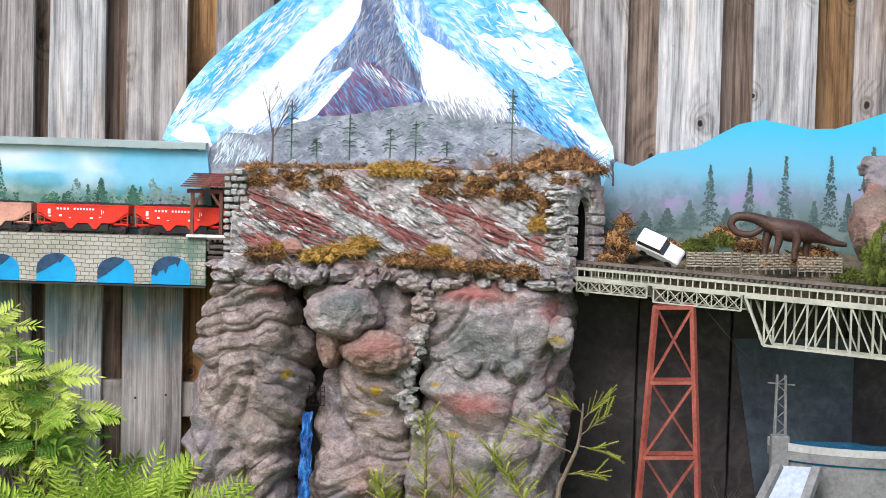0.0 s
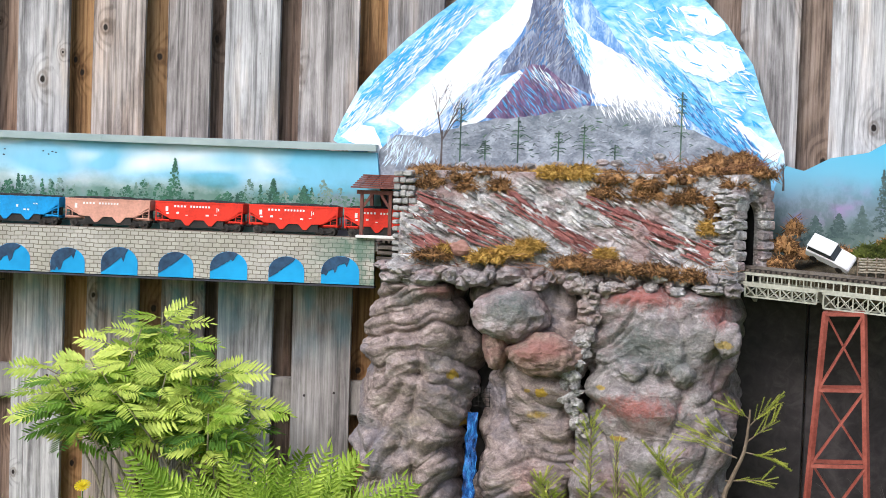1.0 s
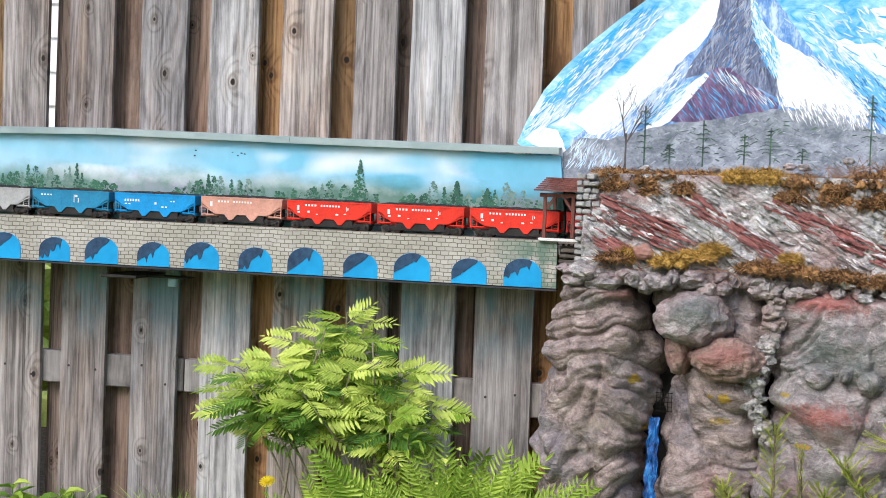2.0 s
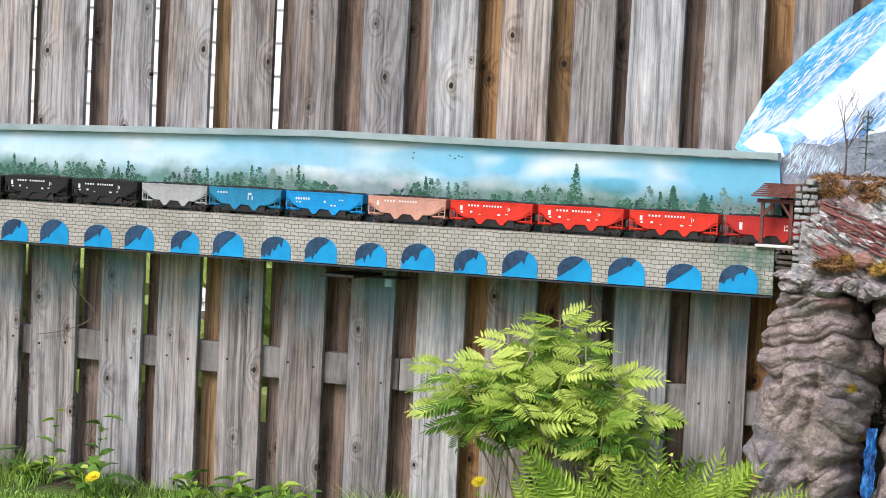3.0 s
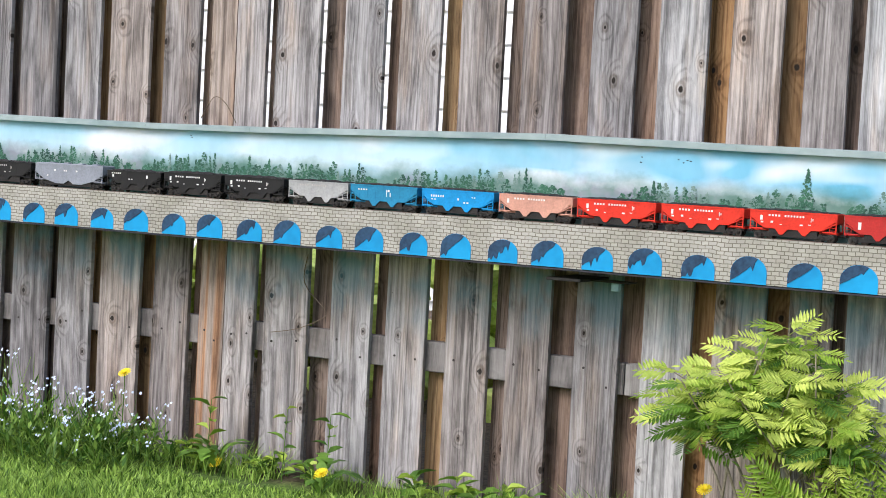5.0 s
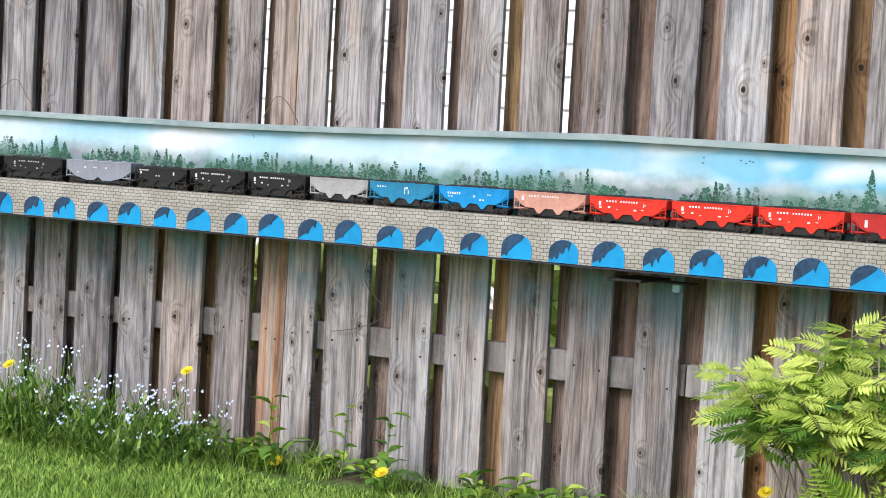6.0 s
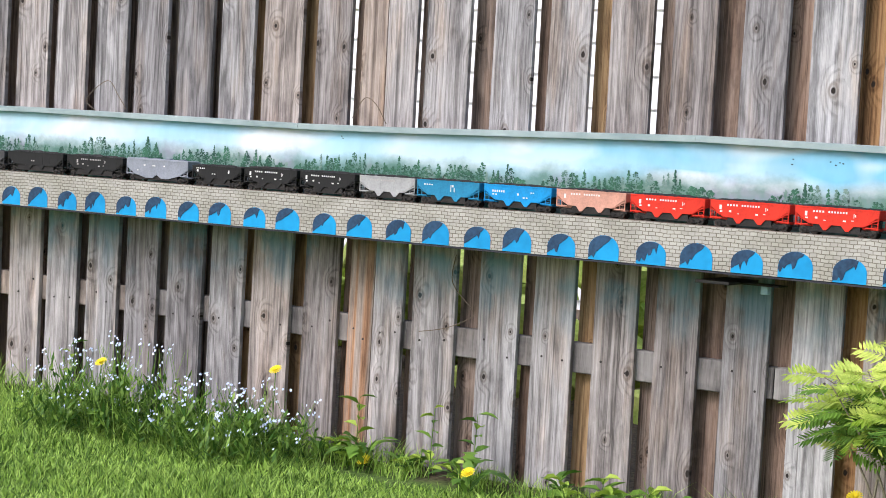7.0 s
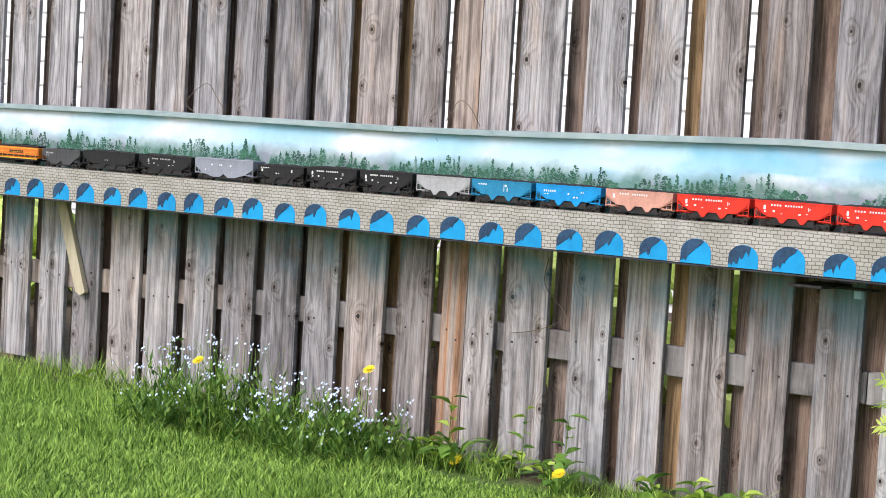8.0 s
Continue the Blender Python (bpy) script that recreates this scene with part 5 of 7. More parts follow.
def make_tunnel():
    block = thing("tunnel_block", "tunnel through a rock block of red slanting strata and moss", "rock tunnel")
    # front wall, a rough leaning slab
    bm = bmesh.new()
    n, m = 230, 80
    g = []
    for i in range(n + 1):
        col = []
        for j in range(m + 1):
            x = -0.185 + 0.80 * i / n
            z = 0.775 + 0.245 * j / m + 0.012 * (i / n) * (j / m)
            q = Vector((x * 14, 2.0, z * 14))
            slant = (x + z * 1.55) * 46 + 1.5 * noise.noise(q * 0.4)
            y = -0.275 + 0.06 * (j / m) ** 1.2 - 0.012 * noise.fractal(q, 0.8, 2.1, 5) - 0.016 * abs(noise.noise(Vector((slant * 0.5, 1, x * 4)))) ** 0.7 - 0.008 * abs(noise.noise(Vector((slant * 1.4, 3, x * 9)))) - 0.004 * noise.noise(q * 6)
            col.append(bm.verts.new((x, y, z)))
        g.append(col)
    for i in range(n):
        for j in range(m):
            bm.faces.new((g[i][j], g[i + 1][j], g[i + 1][j + 1], g[i][j + 1]))
    r = bmesh.ops.extrude_face_region(bm, geom=bm.faces[:])
    bmesh.ops.translate(bm, verts=[v for v in r["geom"] if isinstance(v, bmesh.types.BMVert)], vec=(0, 0.03, 0))
    part("front_wall", bm, ROCK_WALL, block, "grey mortar wall with stone chips")
    part("roof_slab", box(bmesh.new(), (-0.185, -0.215, 1.0), (0.62, -0.05, 1.02), 0.004), ROCK_GREY, block)
    # slanting slate bands
    rng = random.Random(21)
    bands = [((-0.15, 0.94), (0.059, 0.866), 0.034), ((0.064, 0.963), (0.293, 0.832), 0.026), ((0.257, 0.961), (0.578, 0.835), 0.03), ((-0.142, 0.864), (-0.061, 0.826), 0.02)]
    for (x0, z0), (x1, z1), wide in bands:
        du = Vector((x1 - x0, z1 - z0)).normalized()
        dv = Vector((-du.y, du.x)) * wide * 0.55
        yb = -0.272 + 0.06 * (max(0, (z0 + z1) / 2 - 0.775) / 0.245) ** 1.2
        for s in range(5):
            p0, p1 = Vector((x0, z0)).lerp(Vector((x1, z1)), s / 5), Vector((x0, z0)).lerp(Vector((x1, z1)), (s + 0.98) / 5)
            yb = -0.280 + 0.06 * (max(0, (p0.y + p1.y) / 2 - 0.775) / 0.245) ** 1.2
            part("slate_bed", slab(bmesh.new(), rough_edge([tuple(p0 - dv), tuple(p1 - dv), tuple(p1 + dv), tuple(p0 + dv)], 0.006, 0.012, s + x0), yb, yb + 0.03), STRATA_RED, block)
        for k in range(52):
            f = rng.random()
            px, pz = x0 + (x1 - x0) * f, z0 + (z1 - z0) * f + rng.uniform(-wide, wide)
            ln = rng.uniform(0.03, 0.085)
            ang = math.atan2(z1 - z0, x1 - x0)
            dx, dz = math.cos(ang) * ln, math.sin(ang) * ln
            t = rng.uniform(0.0008, 0.0026)
            y = -0.287 + 0.06 * (max(0, pz - 0.775) / 0.245) ** 1.2 + rng.uniform(-0.008, 0.004)
            pts = rough_edge([(px - dx / 2, pz - dz / 2 - t), (px + dx / 2, pz + dz / 2 - t), (px + dx / 2, pz + dz / 2 + t), (px - dx / 2, pz - dz / 2 + t)], 0.0025, 0.012, k)
            part("slate_strip", slab(bmesh.new(), pts, y, y + 0.03), STRATA_RED, block)
    # white-grey stone chips
    for k in range(260):
        x, z = rng.uniform(-0.17, 0.59), rng.uniform(0.80, 0.99)
        y = -0.283 + 0.06 * ((z - 0.775) / 0.245) ** 1.2
        bm = bmesh.new()
        blob(bm, (x, y, z), (rng.uniform(0.006, 0.022), 0.009, rng.uniform(0.0015, 0.0045)), 2, 0.8, 2.0, k + 0.5)
        bmesh.ops.rotate(bm, cent=(x, y, z), matrix=Matrix.Rotation(radians(rng.uniform(18, 42)), 3, "Y"), verts=bm.verts)
        part("stone_chip", bm, ROCK_CHIP if rng.random() < 0.45 else SLATE_GREY if rng.random() < 0.6 else ROCK_GREY, block)
    for j in range(14):
        z = 0.79 + j * 0.0165
        x = -0.205
        k = 0
        while x < -0.165:
            w = rng.uniform(0.014, 0.026)
            bm = box(bmesh.new(), (x, -0.262 + 0.012 * rng.random(), z), (x + w - 0.001, -0.20, z + rng.uniform(0.010, 0.0155)), 0.0025)
            bmesh.ops.rotate(bm, cent=(x, -0.25, z), matrix=Matrix.Rotation(radians(rng.uniform(-7, 7)), 3, "Y"), verts=bm.verts)
            part("corner_stone", bm, SLATE_GREY if rng.random() < 0.75 else ROCK_WALL, block)
            x += w
    # added rear wall, coloured near-black to keep the tunnel inside dark
    part("rear_lining", box(bmesh.new(), (-0.18, -0.062, 0.77), (0.655, -0.052, 1.0)), simple("tunnel_shade", (0.015, 0.014, 0.013), (0.035, 0.03, 0.028)), block, "added near-black wall that stands for the tunnel's inner shade")
    return block


make_tunnel()
moss_patch("top_moss", "dry brown moss over the tunnel top", MOSS_BROWN, [(-0.13, -0.17, 1.015, 0.05, 0.06, 0.018), (-0.06, -0.19, 1.005, 0.05, 0.05, 0.022), (0.0, -0.17, 1.016, 0.05, 0.06, 0.014), (0.07, -0.15, 1.02, 0.05, 0.06, 0.01), (0.32, -0.19, 1.01, 0.06, 0.05, 0.024), (0.40, -0.2, 1.0, 0.05, 0.05, 0.026), (0.47, -0.18, 1.015, 0.06, 0.06, 0.026), (0.54, -0.17, 1.03, 0.06, 0.06, 0.03), (0.60, -0.15, 1.04, 0.05, 0.06, 0.03), (-0.03, -0.225, 0.98, 0.025, 0.02, 0.02), (0.50, -0.23, 0.97, 0.03, 0.02, 0.025), (0.56, -0.235, 0.94, 0.025, 0.02, 0.04), (-0.12, -0.225, 0.985, 0.035, 0.02, 0.022), (0.05, -0.225, 0.985, 0.03, 0.02, 0.018), (0.30, -0.228, 0.975, 0.04, 0.02, 0.02), (0.40, -0.228, 0.972, 0.04, 0.02, 0.026), (0.47, -0.23, 0.965, 0.035, 0.02, 0.026), (0.62, -0.13, 1.065, 0.03, 0.04, 0.02), (0.605, -0.24, 1.005, 0.03, 0.03, 0.02), (0.66, -0.20, 1.035, 0.035, 0.04, 0.015), (0.56, -0.14, 1.055, 0.04, 0.04, 0.025)], 1, 22000)
moss_patch("golden_moss", "golden moss cushion on the tunnel top", MOSS_GOLD, [(0.17, -0.19, 1.015, 0.05, 0.05, 0.024), (0.24, -0.19, 1.018, 0.05, 0.05, 0.024), (0.55, -0.25, 0.90, 0.028, 0.02, 0.022)], 2, 5000)
moss_patch("ledge_moss", "ochre moss on the ledge below the tunnel", MOSS_GOLD, [(0.03, -0.30, 0.815, 0.04, 0.03, 0.022), (0.09, -0.29, 0.83, 0.045, 0.03, 0.016), (0.13, -0.285, 0.85, 0.03, 0.02, 0.012), (-0.07, -0.28, 0.83, 0.02, 0.02, 0.012), (0.31, -0.29, 0.835, 0.02, 0.02, 0.012)], 3, 5000)
moss_patch("ledge_moss", "dry brown moss on the lower ledge", MOSS_BROWN, [(0.24, -0.30, 0.812, 0.05, 0.03, 0.016), (0.32, -0.31, 0.806, 0.06, 0.03, 0.018), (0.42, -0.31, 0.80, 0.06, 0.03, 0.018), (0.50, -0.30, 0.79, 0.05, 0.03, 0.018), (-0.1, -0.29, 0.82, 0.04, 0.03, 0.01)], 4, 7000)




# ---- wooden shelter at the tunnel mouth ----
def make_shelter():
    shed = thing("wooden_shelter", "small red-brown timber shelter at the tunnel mouth", "shelter")
    wood = simple("red_brown_timber", (0.10, 0.035, 0.028), (0.22, 0.085, 0.065), 70, stretch=(1, 1, 0.3))
    for x in (-0.292, -0.222):
        for y in (-0.198, -0.075):
            part("post", beam(bmesh.new(), (x, y, 0.852), (x, y, 0.966), 0.008, 0.008), wood, shed)
    part("lintel", beam(bmesh.new(), (-0.305, -0.198, 0.962), (-0.205, -0.198, 0.962), 0.009, 0.010), wood, shed)
    for a, b in (((-0.288, -0.198, 0.928), (-0.268, -0.198, 0.958)), ((-0.226, -0.198, 0.928), (-0.246, -0.198, 0.958))):
        part("brace", beam(bmesh.new(), a, b, 0.006, 0.006), wood, shed)
    for i in range(7):
        f = i / 7
        y0, y1 = -0.225 + 0.17 * f, -0.225 + 0.17 * (f + 0.14)
        z0 = 0.972 + 0.034 * f
        bm = bmesh.new()
        for j in range(6):
            x = -0.316 + j * 0.0225
            box(bm, (x, y0, z0), (x + 0.0215, y1 + 0.008, z0 + 0.004))
        part("roof_plank", bm, wood, shed)
    part("step", box(bmesh.new(), (-0.303, -0.214, 0.8505), (-0.205, -0.19, 0.8575), 0.001), simple("white_step", (0.6, 0.58, 0.55), (0.75, 0.73, 0.7)), shed, "whitish step strip")
    for k in range(3):
        part("sleeper", box(bmesh.new(), (-0.246 + 0.002 * k, -0.235, 0.80 + 0.013 * k), (-0.19, -0.17, 0.808 + 0.013 * k), 0.001), TIE_WOOD, shed)


make_shelter()


# ---- stone portal at the far mouth ----
def make_portal():
    gate = thing("stone_portal", "pale rough stone tunnel portal with a dark arched mouth", "tunnel portal")
    m = pose(0.638, -0.225, 0.785, 0, 0, 45)
    outer = [(-0.062, 0.0), (-0.064, 0.20), (-0.05, 0.248), (0.05, 0.252), (0.06, 0.20), (0.058, 0.0), (0.032, 0.0), (0.032, 0.13)]
    inner = [(0.032 * math.cos(a), 0.13 + 0.058 * math.sin(a)) for a in np.linspace(0.2, math.pi - 0.2, 9)]
    bm = slab(bmesh.new(), outer + inner + [(-0.032, 0.13), (-0.032, 0.0)], -0.012, 0.014)
    bmesh.ops.transform(bm, matrix=m, verts=bm.verts)
    part("arch_wall", bm, ROCK_PALE, gate)
    # bore walls are added; their near-black colour stands for the shade inside
    lining = simple("bore_shade", (0.008, 0.008, 0.008), (0.02, 0.019, 0.018))
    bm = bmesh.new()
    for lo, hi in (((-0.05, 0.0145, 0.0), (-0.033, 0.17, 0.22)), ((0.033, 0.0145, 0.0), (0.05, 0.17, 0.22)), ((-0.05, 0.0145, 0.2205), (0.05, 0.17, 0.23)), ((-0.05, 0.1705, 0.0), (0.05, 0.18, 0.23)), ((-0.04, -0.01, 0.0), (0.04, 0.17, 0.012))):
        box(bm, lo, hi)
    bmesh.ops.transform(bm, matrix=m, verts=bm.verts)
    part("bore", bm, lining, gate, "added near-black walls that stand for shade in the bore")
    rng = random.Random(6)
    spots = [(s * 0.044, 0.012 + 0.024 * i) for s in (-1, 1) for i in range(9)] + [(0.050 * math.cos(a), 0.15 + 0.070 * math.sin(a)) for a in np.linspace(0.35, math.pi - 0.35, 8)]
    for x, z in spots:
        bm = bmesh.new()
        box(bm, (-0.018 + rng.uniform(-0.004, 0.003), -0.008, -0.0105), (0.018 + rng.uniform(-0.003, 0.004), 0.012, 0.0105), 0.003)
        for v in bm.verts:
            v.co += noise.noise_vector(v.co * 70 + Vector((x * 90, z * 50, 0))) * 0.0035
        bmesh.ops.transform(bm, matrix=m @ pose(x, -0.014, z), verts=bm.verts)
        part("portal_stone", bm, ROCK_PALE if rng.random() < 0.6 else ROCK_GREY, gate)
    for i in range(60):
        bm = bmesh.new()
        blob(bm, (0.585 + rng.uniform(-0.022, 0.022), -0.275 + rng.uniform(-0.01, 0.012), rng.uniform(0.775, 1.0)), (rng.uniform(0.008, 0.022), 0.014, rng.uniform(0.004, 0.010)), 2, 0.6, 1.8, i * 1.7)
        part("buttress_stone", bm, ROCK_PALE, gate)


make_portal()


# ---- second painted board ----
def make_forest_mural():
    k = Mat("painted_misty_forest", 0.6)
    z = k.axis(2)
    grad = k.ramp(k.math("ADD", k.math("SUBTRACT", z, 0.4), k.math("MULTIPLY", k.noise(6, (1, 1, 1), 3), 0.05)), (0.44, (0.10, 0.14, 0.12)), (0.53, (0.15, 0.20, 0.19)), (0.60, (0.20, 0.27, 0.34)), (0.67, (0.14, 0.42, 0.58)), (0.78, (0.05, 0.43, 0.66)))
    haze = k.math("MULTIPLY", k.ramp(k.noise(5, (1, 1, 2), 3), (0.5, 0.0), (0.62, 0.7)), k.ramp(k.math("SUBTRACT", z, 0.4), (0.50, 0.0), (0.56, 1.0), (0.64, 0.0)))
    wood = k.math("MULTIPLY", k.ramp(k.noise(14, (1, 1, 0.7), 5, 0.7), (0.45, 0.0), (0.58, 0.75)), k.ramp(k.math("SUBTRACT", z, 0.4), (0.50, 1.0), (0.60, 0.35), (0.64, 0.0)))
    k.color(k.mix(wood, k.mix(haze, grad, (0.34, 0.20, 0.44)), (0.06, 0.115, 0.10))).bump(k.noise(90), 0.15, 0.001)
    board = thing("forest_mural", "wavy-topped board painted with blue sky and misty forest", "mural")
    pts = [(0.689, 0.977), (0.718, 1.061), (0.767, 1.048), (0.828, 1.081), (0.917, 1.097), (0.971, 1.129), (1.024, 1.158), (1.079, 1.17), (1.147, 1.158), (1.188, 1.149), (1.256, 1.152), (1.31, 1.17), (1.374, 1.193)]
    pts += [(1.62, 1.24), (1.62, 0.75), (0.70, 0.75)]
    part("board", slab(bmesh.new(), pts, -0.062, -0.05), k.m, board)
    rng = random.Random(15)
    mist = simple("painted_misty_pine", (0.035, 0.065, 0.065), (0.09, 0.14, 0.135), 50, 0.7, 0.1)
    for x, zz, h, w in [(0.956, 0.929, 0.13, 0.022), (1.052, 0.931, 0.125, 0.018), (1.138, 0.927, 0.155, 0.02), (1.247, 0.936, 0.15, 0.022), (1.209, 0.915, 0.07, 0.02), (1.348, 1.028, 0.09, 0.025), (0.908, 0.921, 0.06, 0.022), (0.854, 0.912, 0.05, 0.03), (0.799, 0.904, 0.05, 0.03), (0.998, 0.916, 0.05, 0.02), (1.1, 0.912, 0.05, 0.02), (1.363, 0.988, 0.08, 0.02), (1.291, 0.924, 0.08, 0.02)]:
        bm = bmesh.new()
        painted_tree(bm, x, zz - 0.02, h * 1.12, w * 1.35, -0.0632, rng, 330)
        part("painted_pine", bm, mist, board, "dark misty painted pine")


make_forest_mural()


WITHY = simple("grey_withy", (0.18, 0.16, 0.12), (0.40, 0.36, 0.28), 70)


def tube(bm, path, n=12):
    """A tube through rows of (x, y, z, radius)."""
    rings = []
    pts = [Vector(p[:3]) for p in path]
    for i, p in enumerate(pts):
        d = (pts[min(i + 1, len(pts) - 1)] - pts[max(i - 1, 0)]).normalized()
        u = d.cross(Vector((0, 1, 0.01))).normalized()
        v = d.cross(u).normalized()
        r = path[i][3]
        rings.append([bm.verts.new(p + (u * math.cos(a) + v * math.sin(a)) * r) for a in (2 * math.pi * k / n for k in range(n))])
    for a, b in zip(rings, rings[1:]):
        for k in range(n):
            bm.faces.new((a[k], a[(k + 1) % n], b[(k + 1) % n], b[k]))
    bm.faces.new(rings[0])
    bm.faces.new(rings[-1][::-1])
    return bm


def smooth_path(rows, steps=5):
    """A smooth curve through the rows."""
    out = []
    a = np.array(rows, float)
    for i in range(len(a) - 1):
        p0, p1, p2, p3 = a[max(i - 1, 0)], a[i], a[i + 1], a[min(i + 2, len(a) - 1)]
        for k in range(steps):
            t = k / steps
            out.append(tuple(0.5 * (2 * p1 + (p2 - p0) * t + (2 * p0 - 5 * p1 + 4 * p2 - p3) * t * t + (3 * p1 - p0 - 3 * p2 + p3) * t ** 3)))
    out.append(tuple(a[-1]))
    return out


# ---- scenery to the far side of the tunnel ----
def make_scenery():
    base = thing("scenery_base", "mossy brown layout ground beside the bridge", "layout ground")
    bm = bmesh.new()
    n, m = 60, 30
    g = []
    for i in range(n + 1):
        col = []
        for j in range(m + 1):
            x, f = 0.66 + 0.95 * i / n, j / m
            y0 = -0.20 - 0.38 * max(0, (x - 0.66) / 0.6)
            y = y0 + (-0.05 - y0) * f
            z = 0.80 - 0.03 * (i / n) * (1 - f) + 0.05 * f ** 1.5 + 0.01 * noise.fractal(Vector((x * 14, y * 14, 2)), 0.8, 2, 4)
            col.append(bm.verts.new((x, y, z)))
        g.append(col)
    for i in range(n):
        for j in range(m):
            bm.faces.new((g[i][j], g[i + 1][j], g[i + 1][j + 1], g[i][j + 1]))
    r = bmesh.ops.extrude_face_region(bm, geom=bm.faces[:])
    for v in (v for v in r["geom"] if isinstance(v, bmesh.types.BMVert)):
        v.co.z = 0.755
    part("ground_sheet", bm, simple("brown_scatter", (0.06, 0.05, 0.03), (0.20, 0.16, 0.10), 120, 0.95, 0.9, 0.006), base, "", True)
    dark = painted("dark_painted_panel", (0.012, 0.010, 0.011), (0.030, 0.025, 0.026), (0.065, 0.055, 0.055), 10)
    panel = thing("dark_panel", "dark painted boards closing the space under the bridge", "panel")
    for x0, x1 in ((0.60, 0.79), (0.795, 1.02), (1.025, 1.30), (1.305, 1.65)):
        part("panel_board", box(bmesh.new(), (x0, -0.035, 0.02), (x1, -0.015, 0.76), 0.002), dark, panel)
    blue = thing("blue_panel", "blue-grey misty painted panel behind the dam", "panel")
    part("board", slab(bmesh.new(), [(1.029, 0.631), (1.32, 0.64), (1.325, 0.222), (1.098, 0.214)], -0.045, -0.0355), painted("misty_blue_panel", (0.035, 0.04, 0.06), (0.06, 0.08, 0.10), (0.10, 0.13, 0.15), 12), blue)
    rng = random.Random(31)
    for name, label, mat, pads, seed in (
        ("green_moss", "bright green moss tufts beside the track", MOSS_GREEN, [(0.914, -0.25, 0.859, 0.035, 0.03, 0.02), (0.969, -0.22, 0.873, 0.03, 0.03, 0.02), (1.227, -0.45, 0.814, 0.03, 0.03, 0.012)], 41),
        ("green_moss", "dark mossy heap behind the fences", MOSS_BROWN, [(0.978, -0.2, 0.879, 0.04, 0.03, 0.03), (1.04, -0.24, 0.862, 0.04, 0.03, 0.025), (1.175, -0.3, 0.856, 0.05, 0.03, 0.02), (0.726, -0.17, 0.864, 0.03, 0.03, 0.03), (0.748, -0.12, 0.904, 0.02, 0.03, 0.03), (0.775, -0.16, 0.845, 0.05, 0.03, 0.02), (0.85, -0.14, 0.852, 0.05, 0.03, 0.02), (0.715, -0.21, 0.825, 0.03, 0.03, 0.02), (1.12, -0.32, 0.835, 0.06, 0.03, 0.015)], 42),
        ("rock_moss", "vivid green moss on the far boulder", MOSS_GREEN, [(1.284, -0.5, 0.861, 0.03, 0.04, 0.05), (1.31, -0.53, 0.87, 0.05, 0.05, 0.07), (1.30, -0.53, 0.82, 0.05, 0.05, 0.05)], 43)):
        moss_patch(name, label, mat, pads, seed, 3600)
    # woven twig fences
    for pts in ([(0.997, -0.42, 0.82), (1.105, -0.42, 0.824)], [(1.118, -0.45, 0.821), (1.211, -0.47, 0.822)], [(0.882, -0.33, 0.82), (0.999, -0.38, 0.823)]):
        hurdle = thing("hurdle_fence", "little woven grey twig fence", "fence", "hurdles by the track")
        a, b = Vector(pts[0]), Vector(pts[1])
        for i in range(7):
            p = a.lerp(b, i / 6)
            part("stake", bar(bmesh.new(), p + Vector((0, 0, -0.01)), p + Vector((0, 0, 0.036)), 0.0024, 0.002, 6), STICK, hurdle)
        for j in range(6):
            path = []
            for i in range(13):
                q = a.lerp(b, i / 12)
                path.append((q.x, q.y + (0.003 if (i + j) % 2 else -0.003), q.z + 0.002 + j * 0.006 + rng.uniform(-0.001, 0.001), 0.0019))
            part("withy", tube(bmesh.new(), path, 5), WITHY, hurdle)
    # boulders at the bend
    rocks = thing("boulder_heap", "brown and grey boulders at the bend of the line", "rocks")
    for (x, y, z, sx, sz), s in zip([(1.279, -0.45, 0.928, 0.05, 0.085), (1.316, -0.4, 1.016, 0.05, 0.05), (1.338, -0.5, 0.881, 0.06, 0.09), (1.312, -0.35, 1.054, 0.05, 0.03)], range(4)):
        bm = bmesh.new()
        blob(bm, (x, y, z), (sx, 0.07, sz), 4, 0.25, 1.3, s * 3.3 + 1)
        part("boulder", bm, (ROCK_RED, ROCK_BROWN, ROCK_GREY, ROCK_BROWN)[s], rocks, "", True)


make_scenery()


